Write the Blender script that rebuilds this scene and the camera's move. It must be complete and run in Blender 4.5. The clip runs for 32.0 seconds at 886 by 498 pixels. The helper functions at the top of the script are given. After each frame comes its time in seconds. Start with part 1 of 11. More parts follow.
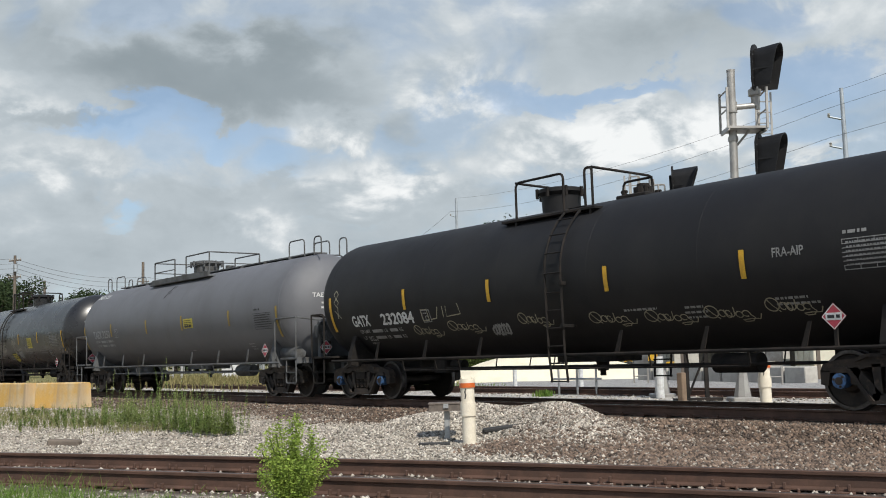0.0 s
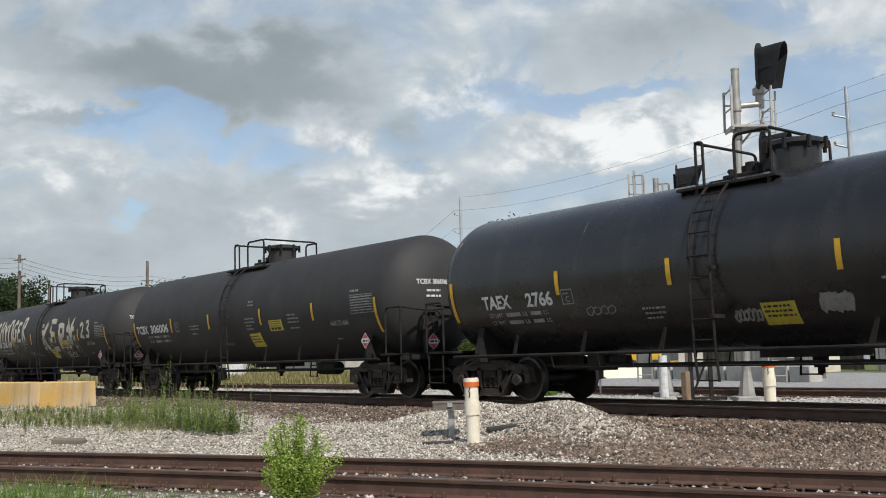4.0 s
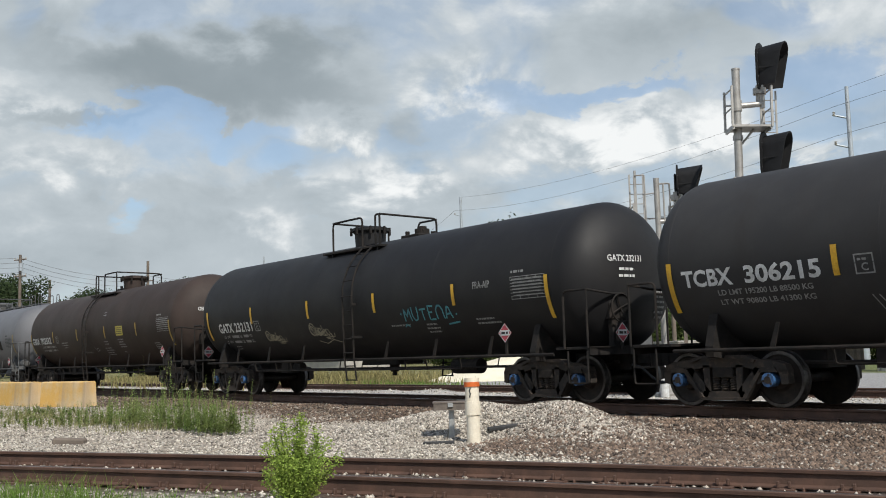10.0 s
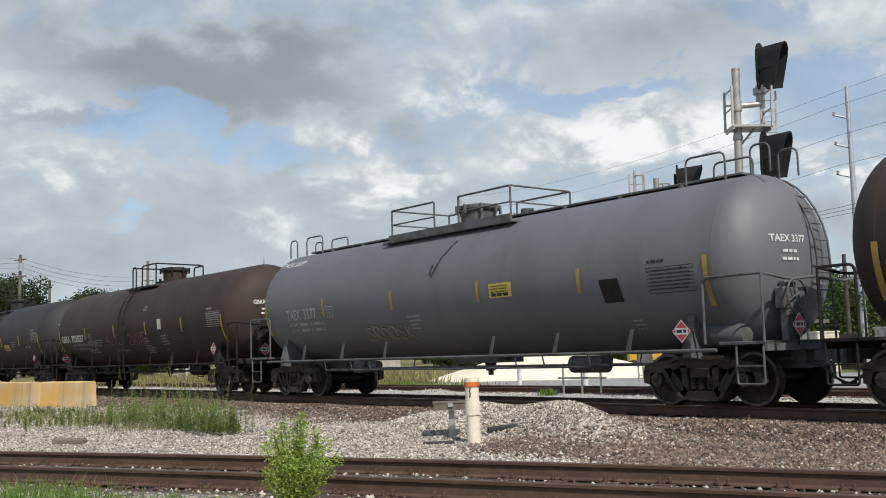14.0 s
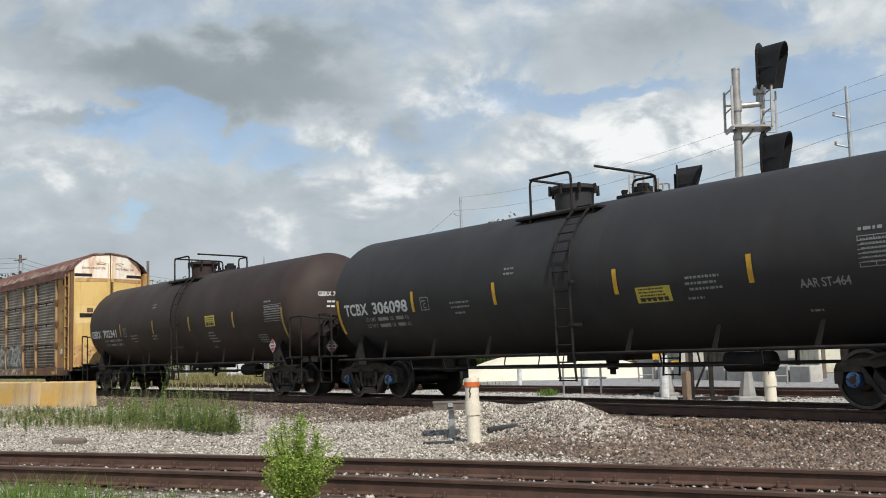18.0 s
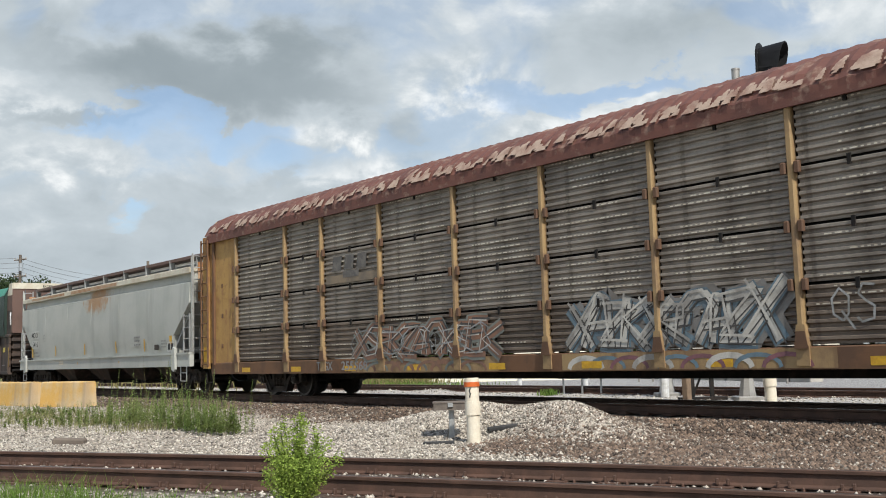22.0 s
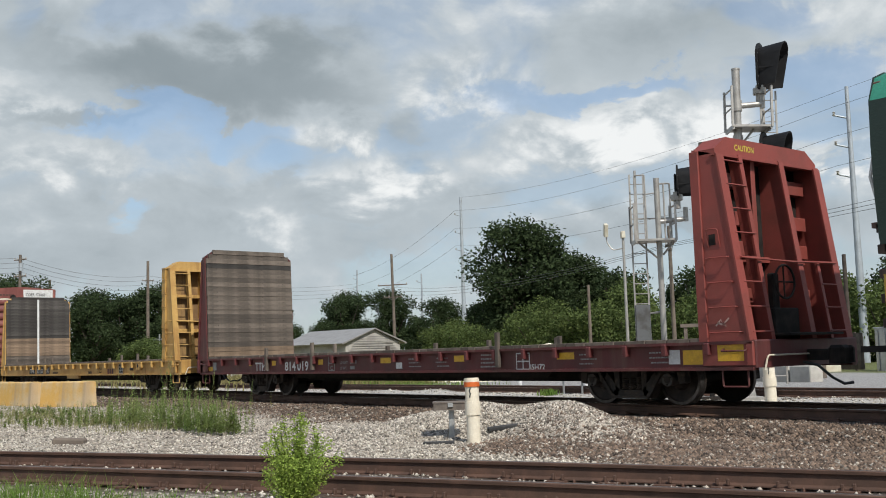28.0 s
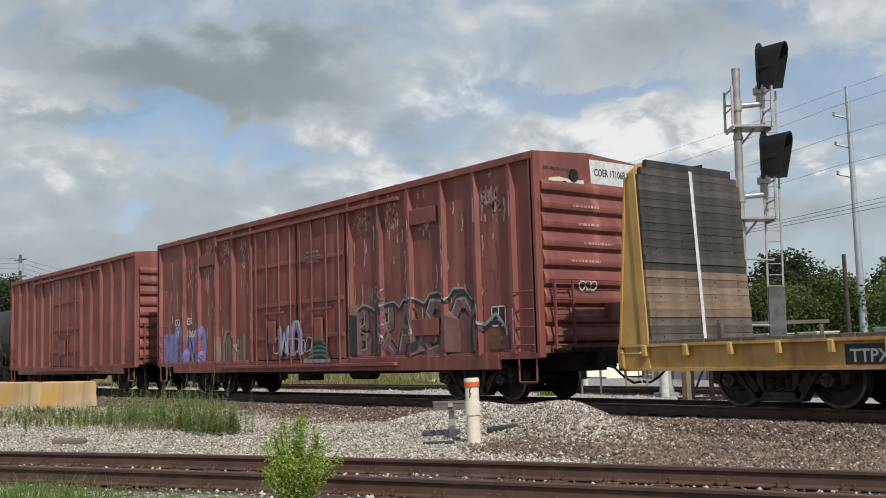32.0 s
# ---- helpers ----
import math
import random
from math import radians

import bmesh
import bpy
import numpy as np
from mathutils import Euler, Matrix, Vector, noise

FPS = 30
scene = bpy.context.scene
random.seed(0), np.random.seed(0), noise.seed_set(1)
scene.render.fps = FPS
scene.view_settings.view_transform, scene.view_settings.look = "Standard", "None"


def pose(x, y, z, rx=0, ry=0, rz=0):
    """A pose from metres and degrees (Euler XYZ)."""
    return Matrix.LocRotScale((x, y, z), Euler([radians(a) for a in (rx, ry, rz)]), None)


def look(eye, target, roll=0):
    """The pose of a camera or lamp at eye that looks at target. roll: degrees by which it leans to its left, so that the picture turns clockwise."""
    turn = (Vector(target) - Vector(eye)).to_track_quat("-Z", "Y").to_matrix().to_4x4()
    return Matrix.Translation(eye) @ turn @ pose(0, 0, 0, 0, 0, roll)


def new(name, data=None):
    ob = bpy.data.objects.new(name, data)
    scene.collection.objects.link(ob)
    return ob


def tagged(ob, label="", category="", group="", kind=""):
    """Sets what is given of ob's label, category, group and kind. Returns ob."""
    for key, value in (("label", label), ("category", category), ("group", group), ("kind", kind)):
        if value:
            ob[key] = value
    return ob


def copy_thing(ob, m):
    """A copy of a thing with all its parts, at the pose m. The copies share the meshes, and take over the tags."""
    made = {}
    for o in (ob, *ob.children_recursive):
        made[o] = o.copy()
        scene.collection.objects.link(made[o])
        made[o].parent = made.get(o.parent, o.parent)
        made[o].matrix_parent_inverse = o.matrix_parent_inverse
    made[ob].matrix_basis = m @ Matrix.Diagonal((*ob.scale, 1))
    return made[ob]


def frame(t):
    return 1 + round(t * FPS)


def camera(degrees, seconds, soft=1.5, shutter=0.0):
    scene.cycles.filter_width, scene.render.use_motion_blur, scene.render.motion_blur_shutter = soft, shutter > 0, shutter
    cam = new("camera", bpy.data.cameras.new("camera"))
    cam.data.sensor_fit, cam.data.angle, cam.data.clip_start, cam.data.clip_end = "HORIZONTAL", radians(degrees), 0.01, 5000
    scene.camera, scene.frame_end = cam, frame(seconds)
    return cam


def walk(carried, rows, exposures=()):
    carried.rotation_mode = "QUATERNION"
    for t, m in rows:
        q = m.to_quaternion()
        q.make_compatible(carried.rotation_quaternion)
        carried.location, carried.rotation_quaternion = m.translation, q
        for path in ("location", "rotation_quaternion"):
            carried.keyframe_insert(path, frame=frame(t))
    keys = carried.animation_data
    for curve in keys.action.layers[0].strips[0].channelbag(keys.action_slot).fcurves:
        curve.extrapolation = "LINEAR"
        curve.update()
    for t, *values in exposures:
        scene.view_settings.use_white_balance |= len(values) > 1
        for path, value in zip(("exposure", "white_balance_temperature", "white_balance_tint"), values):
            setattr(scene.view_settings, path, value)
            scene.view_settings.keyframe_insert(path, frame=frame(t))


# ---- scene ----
EYE = (0.0, -15.23, 1.0)
YAW, PITCH, ROLL = 51.38, 6.0, -1.69


def aim(dyaw=0.0, dpitch=0.0):
    b, e = radians(YAW + dyaw), radians(PITCH + dpitch)
    way = Vector((-math.sin(b) * math.cos(e), math.cos(b) * math.cos(e), math.sin(e)))
    return look(EYE, Vector(EYE) + way, ROLL)


cam = camera(47.4, 32.0, soft=1.0)
walk(cam, [(0.0, aim(-0.256, 0.05)), (1.0, aim(-0.19, 0.04)), (2.0, aim(-0.13, 0.03)), (3.0, aim(-0.07, 0.01)),
           (4.0, aim(-0.03, 0.0)), (5.5, aim()), (32.0, aim())],
     exposures=((0.0, 0.0), (20.5, 0.0), (21.8, 0.12), (23.0, 0.28), (24.0, 0.08), (25.0, -0.08), (27.0, 0.0), (30.5, -0.2), (32.0, -0.14)))


SPEEDS = [10.098, 9.993, 9.92, 9.893, 9.881, 9.842, 9.84, 9.839, 9.824, 9.795, 9.768, 9.763, 9.768, 9.806, 9.822, 9.804, 9.735]


def train_at(t):
    """How far the train has come along the track at t seconds: its speed, given every two seconds, added up."""
    def way(u):
        i = int(min(u // 2, len(SPEEDS) - 2))
        d = u - 2 * i
        return sum(SPEEDS[j] + SPEEDS[j + 1] for j in range(i)) + SPEEDS[i] * d + (SPEEDS[i + 1] - SPEEDS[i]) * d * d / 4
    return way(t) - way(20.0)


# ---- world, sun, exposure ----
SUN_AZ, SUN_EL = -14.0, 47.0      # degrees from +x, and above the horizon


def build_world():
    w = bpy.data.worlds.new("sky")
    scene.world = w
    w.use_nodes = True
    nt = w.node_tree
    nt.nodes.clear()
    N = nt.nodes.new
    out, bg = N("ShaderNodeOutputWorld"), N("ShaderNodeBackground")
    sky = N("ShaderNodeTexSky")
    sky.sky_type, sky.sun_disc = "NISHITA", False
    sky.sun_elevation, sky.sun_rotation = radians(SUN_EL), radians(90 - SUN_AZ)
    sky.air_density, sky.dust_density, sky.ozone_density = 1.0, 1.2, 1.2
    co = N("ShaderNodeTexCoord")
    sep = N("ShaderNodeSeparateXYZ")
    nt.links.new(co.outputs["Generated"], sep.inputs[0])

    def math_(op, a, b=None, c=None, clamp=False):
        m = N("ShaderNodeMath")
        m.operation, m.use_clamp = op, clamp
        for i, v in enumerate((a, b, c)):
            if v is None:
                continue
            if isinstance(v, (int, float)):
                m.inputs[i].default_value = v
            else:
                nt.links.new(v, m.inputs[i])
        return m.outputs[0]

    def vec(op, a, b=None):
        m = N("ShaderNodeVectorMath")
        m.operation = op
        for i, v in enumerate((a, b)):
            if v is None:
                continue
            if isinstance(v, tuple):
                m.inputs[i].default_value = v
            else:
                nt.links.new(v, m.inputs[i])
        return m.outputs["Value" if op in ("LENGTH", "DOT_PRODUCT") else "Vector"]

    def noise_(vector, scale, detail, rough, dist=0.0):
        n = N("ShaderNodeTexNoise")
        n.inputs["Scale"].default_value, n.inputs["Detail"].default_value = scale, detail
        n.inputs["Roughness"].default_value, n.inputs["Distortion"].default_value = rough, dist
        nt.links.new(vector, n.inputs["Vector"])
        return n.outputs["Fac"]

    def smooth(v, lo, hi):
        m = N("ShaderNodeMapRange")
        m.interpolation_type = "SMOOTHSTEP"
        m.inputs["From Min"].default_value, m.inputs["From Max"].default_value = lo, hi
        nt.links.new(v, m.inputs["Value"])
        return m.outputs["Result"]

    def mix(f, a, b, mode="MIX"):
        m = N("ShaderNodeMix")
        m.data_type, m.blend_type = "RGBA", mode
        for key, val in (("Factor", f), ("A", a), ("B", b)):
            if isinstance(val, tuple):
                m.inputs[key].default_value = (*val, 1)
            elif isinstance(val, float):
                m.inputs[key].default_value = val
            else:
                nt.links.new(val, m.inputs[key])
        return m.outputs["Result"]

    way = co.outputs["Generated"]
    flat = vec("MULTIPLY", way, (1.0, 1.0, 1.6))
    coarse = noise_(vec("ADD", flat, (4.7, 1.3, 0.0)), 5.0, 5.0, 0.5, 0.3)
    fine = noise_(vec("ADD", flat, (0.9, 2.3, 0.0)), 11.0, 9.0, 0.56, 0.25)
    lifted = noise_(vec("ADD", flat, (0.905, 2.305, 0.035)), 11.0, 9.0, 0.56, 0.25)
    # bearing and height of the direction, in degrees, pulled about by the noise so that the banks get ragged edges
    bearing = math_("DEGREES", math_("ARCTAN2", math_("MULTIPLY", sep.outputs[0], -1.0), sep.outputs[1]))
    height = math_("DEGREES", math_("ARCSINE", sep.outputs[2]))
    pull = N("ShaderNodeCombineXYZ")
    nt.links.new(math_("ADD", bearing, math_("MULTIPLY", math_("SUBTRACT", coarse, 0.5), 9.0)), pull.inputs[0])
    nt.links.new(math_("ADD", height, math_("MULTIPLY", math_("SUBTRACT", fine, 0.5), 7.0)), pull.inputs[1])

    def banks(rows):
        """How deep a direction lies in any of the banks: 1 in the middle of one, 0 outside them all."""
        best = None
        for a, e, ra, re, w in rows:
            far = vec("LENGTH", vec("MULTIPLY", vec("SUBTRACT", pull.outputs[0], (a, e, 0.0)), (1 / ra, 1 / re, 0.0)))
            deep = math_("MULTIPLY", math_("SUBTRACT", 1.0, smooth(far, 0.35, 1.35)), w)
            best = deep if best is None else math_("MAXIMUM", best, deep)
        return best

    heads, bases, gaps = banks(CLOUD_HEADS), banks(CLOUD_BASES), banks(CLOUD_GAPS)
    relief = math_("SUBTRACT", fine, lifted)
    body = math_("ADD", math_("MULTIPLY", coarse, 0.55), math_("MULTIPLY", fine, 0.45))
    body = math_("ADD", body, math_("MULTIPLY", math_("MAXIMUM", heads, bases), 0.25))
    body = math_("SUBTRACT", body, math_("MULTIPLY", gaps, 0.26))
    cover = math_("MAXIMUM", smooth(body, 0.26, 0.58), math_("SUBTRACT", 0.70, math_("MULTIPLY", gaps, 0.28)))
    # the cloud breaks up overhead, where the sun comes through
    cover = math_("MULTIPLY", cover, math_("SUBTRACT", 1.0, math_("MULTIPLY", smooth(sep.outputs[2], 0.36, 0.75), 0.8)))
    lit = math_("ADD", 0.52, math_("MULTIPLY", heads, math_("ADD", 0.42, math_("MULTIPLY", relief, 2.2))))
    lit = math_("SUBTRACT", lit, math_("MULTIPLY", bases, 0.44))
    lit = math_("ADD", lit, math_("MULTIPLY", math_("SUBTRACT", coarse, 0.5), 0.42))
    lit = math_("ADD", lit, math_("MULTIPLY", relief, math_("SUBTRACT", 0.8, math_("MULTIPLY", bases, 0.7))))
    lit = math_("ADD", lit, math_("MULTIPLY", math_("SUBTRACT", fine, 0.5), 0.14), None, True)
    cloud = mix(smooth(lit, -0.15, 0.55), (2.6, 3.1, 3.4), (5.0, 5.6, 6.0))
    cloud = mix(smooth(lit, 0.45, 1.05), cloud, (9.2, 9.4, 9.4))
    blue = mix(1.0, sky.outputs[0], SKY_TINT, "MULTIPLY")
    nt.links.new(mix(cover, blue, cloud), bg.inputs["Color"])
    bg.inputs["Strength"].default_value = 0.10
    nt.links.new(bg.outputs[0], out.inputs[0])


# cloud banks: bearing, height, half width and half height in degrees, and depth
CLOUD_HEADS = [(56.8, 13.1, 3.0, 1.8, 0.75), (42.3, 11.9, 5.3, 2.0, 1.00), (49.6, 15.5, 4.2, 2.4, 0.55), (37.1, 12.1, 2.9, 1.4, 0.85), (30.5, 10.3, 4.2, 0.9, 0.60), (73.1, 10.8, 4.2, 1.4, 0.45), (54.3, 10.0, 5.4, 1.0, 0.40), (62.0, 7.7, 2.9, 1.4, 0.45), (72.0, 14.8, 5.4, 1.1, 0.45)]
CLOUD_BASES = [(63.5, 15.7, 10.6, 2.4, 1.00), (72.6, 16.9, 6.4, 1.3, 0.55), (39.5, 17.1, 6.1, 2.6, 0.55), (56.8, 16.6, 3.8, 1.9, 0.50), (71.1, 13.3, 7.1, 0.6, 0.70), (58.5, 9.2, 13.5, 1.0, 0.35), (36.9, 6.7, 10.9, 1.6, 0.45), (52.6, 12.6, 1.9, 1.9, 0.40), (70.5, 6.6, 9.6, 2.6, 0.45), (74.4, 18.3, 4.8, 1.9, 0.40), (56.0, 7.4, 6.0, 1.6, 0.25)]
CLOUD_GAPS = [(66.6, 13.0, 8.3, 1.0, 1.00), (60.2, 11.1, 1.3, 1.0, 0.90), (42.5, 14.4, 5.4, 0.8, 0.90), (30.8, 14.3, 4.8, 2.2, 1.00), (29.0, 11.3, 2.6, 1.0, 0.60), (69.5, 8.2, 1.3, 0.7, 0.80), (74.8, 18.1, 1.9, 1.9, 0.50), (33.2, 17.9, 3.8, 1.3, 0.60)]
SKY_TINT = (1.19, 1.33, 1.43)
build_world()

sun = new("sun", bpy.data.lights.new("sun", "SUN"))
sun.data.energy, sun.data.angle, sun.data.color = 4.3, radians(0.6), (1.0, 0.95, 0.86)
_a, _e = radians(SUN_AZ), radians(SUN_EL)
sun.matrix_world = look(Vector((math.cos(_a) * math.cos(_e), math.sin(_a) * math.cos(_e), math.sin(_e))) * 60, (0, 0, 0))


# ---- materials ----
def material(name, c1, c2=None, rough=0.7, metal=0.0, scale=6.0, fine=60.0, bump=0.15, lo=0.4, hi=0.65, streak=None,
             c3=None, vary=0.0, spec=None, island=False, depth=0.01):
    """A painted, rusted or mineral surface: two colours mixed at a coarse scale, fine grain, bump, and streaks down it."""
    m = bpy.data.materials.new(name)
    m.use_nodes = True
    nt = m.node_tree
    b = nt.nodes["Principled BSDF"]
    N, L = nt.nodes.new, nt.links.new
    co = N("ShaderNodeTexCoord")

    def noise_(sc, det=5.0, stretch=None):
        src = co.outputs["Object"]
        if stretch:
            mp = N("ShaderNodeMapping")
            mp.inputs["Scale"].default_value = stretch
            L(src, mp.inputs[0])
            src = mp.outputs[0]
        n = N("ShaderNodeTexNoise")
        n.inputs["Scale"].default_value, n.inputs["Detail"].default_value = sc, det
        n.inputs["Roughness"].default_value = 0.62
        L(src, n.inputs["Vector"])
        return n.outputs["Fac"]

    def ramp(v, a, z):
        r = N("ShaderNodeMapRange")
        r.interpolation_type = "SMOOTHSTEP"
        r.inputs["From Min"].default_value, r.inputs["From Max"].default_value = a, z
        L(v, r.inputs["Value"])
        return r.outputs["Result"]

    def mix(f, a, z, mode="MIX"):
        x = N("ShaderNodeMix")
        x.data_type, x.blend_type = "RGBA", mode
        for key, val in (("Factor", f), ("A", a), ("B", z)):
            if isinstance(val, tuple):
                x.inputs[key].default_value = (*val, 1)
            elif isinstance(val, float):
                x.inputs[key].default_value = val
            else:
                L(val, x.inputs[key])
        return x.outputs["Result"]

    c2 = c2 or tuple(v * 0.7 for v in c1)
    col = mix(ramp(noise_(scale), lo, hi), c1, c2)
    if c3:
        col = mix(ramp(noise_(scale * 3.3), 0.52, 0.68), col, c3)
    if streak:
        col = mix(ramp(noise_(streak[1], 4.0, (1.0, 1.0, 0.08)), 0.5, 0.75), col, streak[0])
    g = noise_(fine, 3.0)
    col = mix(1.0, col, mix(g, (0.72, 0.72, 0.72), (1.25, 1.25, 1.25)), "MULTIPLY")
    if vary:
        if island:
            rnd = N("ShaderNodeNewGeometry").outputs["Random Per Island"]
        else:
            rnd = N("ShaderNodeObjectInfo").outputs["Random"]
        col = mix(1.0, col, mix(rnd, (1 - vary,) * 3, (1 + vary,) * 3), "MULTIPLY")
    L(col, b.inputs["Base Color"])
    r = N("ShaderNodeMapRange")
    r.inputs["To Min"].default_value, r.inputs["To Max"].default_value = max(0.05, rough - 0.12), min(1.0, rough + 0.12)
    L(noise_(scale * 1.7), r.inputs["Value"])
    L(r.outputs["Result"], b.inputs["Roughness"])
    b.inputs["Metallic"].default_value = metal
    if spec is not None:
        b.inputs["Specular IOR Level"].default_value = spec
    if bump:
        bp = N("ShaderNodeBump")
        bp.inputs["Strength"].default_value, bp.inputs["Distance"].default_value = bump, depth
        L(g, bp.inputs["Height"])
        L(bp.outputs[0], b.inputs["Normal"])
    return m


def leaf_material(name, c1, c2, rough=0.85):
    m = material(name, c1, c2, rough=rough, scale=1.2, fine=25.0, bump=0.0, vary=0.45, spec=0.15, island=True, lo=0.35, hi=0.65)
    b = m.node_tree.nodes["Principled BSDF"]
    nt = m.node_tree
    thin = nt.nodes.new("ShaderNodeBsdfTranslucent")
    both = nt.nodes.new("ShaderNodeMixShader")
    both.inputs[0].default_value = 0.38
    nt.links.new(b.inputs["Base Color"].links[0].from_socket, thin.inputs["Color"])
    nt.links.new(b.outputs[0], both.inputs[1])
    nt.links.new(thin.outputs[0], both.inputs[2])
    nt.links.new(both.outputs[0], nt.nodes["Material Output"].inputs["Surface"])
    return m


TANK_BLACK = material("tank black paint", (0.012, 0.0118, 0.013), (0.017, 0.0165, 0.017), rough=0.60, scale=0.7, fine=90, bump=0.06, spec=0.28,
                      streak=((0.015, 0.0145, 0.0145), 1.6))
TANK_DUSTY = material("tank dusty black paint", (0.030, 0.0295, 0.0305), (0.038, 0.0370, 0.0372), rough=0.66, scale=0.7, fine=90, bump=0.06, spec=0.30,
                      streak=((0.030, 0.028, 0.027), 1.6))
TANK_BROWN = material("tank weathered brown black paint", (0.035, 0.0255, 0.022), (0.048, 0.0345, 0.0295), rough=0.62, spec=0.22, scale=0.6, fine=90, bump=0.06,
                      streak=((0.042, 0.033, 0.028), 1.6))
TANK_GLOSS = material("tank glossy black paint", (0.016, 0.016, 0.018), (0.022, 0.022, 0.023), rough=0.28, scale=0.6, fine=90, bump=0.03,
                      streak=((0.03, 0.029, 0.028), 1.6))
TANK_GREY = material("tank grey paint", (0.125, 0.128, 0.140), (0.11, 0.112, 0.122), rough=0.58, scale=0.6, fine=90, bump=0.05,
                     streak=((0.10, 0.10, 0.108), 1.2))
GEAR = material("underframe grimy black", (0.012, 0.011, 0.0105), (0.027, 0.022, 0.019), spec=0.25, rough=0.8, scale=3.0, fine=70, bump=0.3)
GEAR_GREY = material("underframe grimy grey", (0.10, 0.105, 0.11), (0.06, 0.058, 0.055), rough=0.75, scale=3.0, fine=70, bump=0.2)
TRUCK = material("cast truck frame, oily brown black", (0.030, 0.026, 0.023), (0.052, 0.041, 0.033), rough=0.75, scale=3.0, fine=60, bump=0.3, spec=0.3, c3=(0.075, 0.055, 0.042))
WHEEL = material("wheel steel rust", (0.022, 0.018, 0.016), (0.042, 0.031, 0.025), rough=0.7, metal=0.3, scale=5.0, fine=80, bump=0.2)
TREAD = material("worn wheel tread", (0.12, 0.11, 0.105), (0.07, 0.064, 0.06), rough=0.45, metal=0.8, scale=9.0, fine=60, bump=0.02)
CAP_BLUE = material("bearing cap blue", (0.05, 0.14, 0.32), (0.03, 0.06, 0.12), rough=0.5, scale=12.0)
CAP_DARK = material("bearing cap dark", (0.04, 0.038, 0.036), (0.07, 0.055, 0.045), rough=0.6, scale=12.0)
YELLOW = material("reflective yellow", (0.62, 0.36, 0.02), (0.50, 0.28, 0.02), rough=0.45, scale=7.0, fine=40, bump=0.03)
YELLOW_OLD = material("faded yellow reflector", (0.36, 0.24, 0.03), (0.26, 0.18, 0.04), rough=0.55, scale=7.0, fine=40, bump=0.03)
DECAL = material("yellow notice decal", (0.55, 0.45, 0.05), (0.45, 0.37, 0.06), rough=0.5, scale=8.0, fine=40, bump=0.0)
WHITE = material("white stencil paint", (0.62, 0.63, 0.63), (0.48, 0.48, 0.47), rough=0.6, scale=9.0, fine=60, bump=0.0)
WHITE_MID = material("chalky stencil paint", (0.44, 0.44, 0.435), (0.33, 0.33, 0.32), rough=0.65, scale=9.0, fine=60, bump=0.0)
GRAF_GREY = material("grey spray paint", (0.33, 0.335, 0.34), (0.22, 0.22, 0.22), rough=0.65, scale=3.0, bump=0.0)
WHITE_DIM = material("dusty stencil paint", (0.27, 0.27, 0.265), (0.19, 0.19, 0.185), rough=0.7, scale=9.0, fine=60, bump=0.0)
BLACK_INK = material("black stencil paint", (0.02, 0.02, 0.022), (0.035, 0.035, 0.035), rough=0.7, scale=9.0, bump=0.0)
RED_SIGN = material("red placard", (0.46, 0.05, 0.075), (0.36, 0.04, 0.06), rough=0.5, scale=9.0, bump=0.0)
GRAF_WHITE = material("white spray paint", (0.55, 0.54, 0.50), (0.36, 0.35, 0.32), rough=0.65, scale=4.0, bump=0.0)
GRAF_CREAM = material("cream spray paint", (0.52, 0.49, 0.40), (0.32, 0.30, 0.25), rough=0.65, scale=2.5, bump=0.0, streak=((0.12, 0.11, 0.1), 3.0))
GRAF_TEAL = material("teal spray paint", (0.06, 0.26, 0.30), (0.05, 0.18, 0.22), rough=0.6, scale=4.0, bump=0.0)
GRAF_TAN = material("tan spray paint", (0.24, 0.21, 0.15), (0.17, 0.15, 0.11), rough=0.65, scale=4.0, bump=0.0)
GRAF_VIOLET = material("violet spray paint", (0.17, 0.15, 0.42), (0.26, 0.25, 0.50), rough=0.6, scale=3.0, bump=0.0)
GRAF_GREEN = material("green spray paint", (0.03, 0.13, 0.10), (0.05, 0.22, 0.16), rough=0.6, scale=3.0, bump=0.0)
GRAF_ORANGE = material("orange spray paint", (0.40, 0.13, 0.05), (0.30, 0.10, 0.05), rough=0.65, scale=3.0, bump=0.0)
GRAF_BLACK = material("black spray paint", (0.018, 0.018, 0.02), (0.03, 0.028, 0.028), rough=0.6, scale=3.0, bump=0.0)
BOX_RED = material("boxcar oxide red paint", (0.225, 0.064, 0.053), (0.150, 0.043, 0.037), rough=0.62, scale=0.9, fine=70, bump=0.1,
                   streak=((0.30, 0.115, 0.085), 2.6), c3=(0.20, 0.065, 0.05))
BOX_ROOF = material("boxcar roof rust", (0.20, 0.055, 0.045), (0.15, 0.05, 0.04), rough=0.7, scale=1.5)
FLAT_RED = material("flatcar dark red paint", (0.10, 0.020, 0.020), (0.075, 0.022, 0.020), rough=0.6, scale=1.5, fine=70, bump=0.1, streak=((0.12, 0.05, 0.04), 3.0))
BULK_RED = material("bulkhead red paint", (0.24, 0.050, 0.040), (0.19, 0.045, 0.035), rough=0.6, scale=1.5, fine=70, bump=0.1)
FLAT_GRIME = material("grimed yellow plate", (0.30, 0.185, 0.07), (0.17, 0.10, 0.045), rough=0.7, scale=1.6, fine=60, bump=0.15, streak=((0.13, 0.075, 0.035), 4.0))
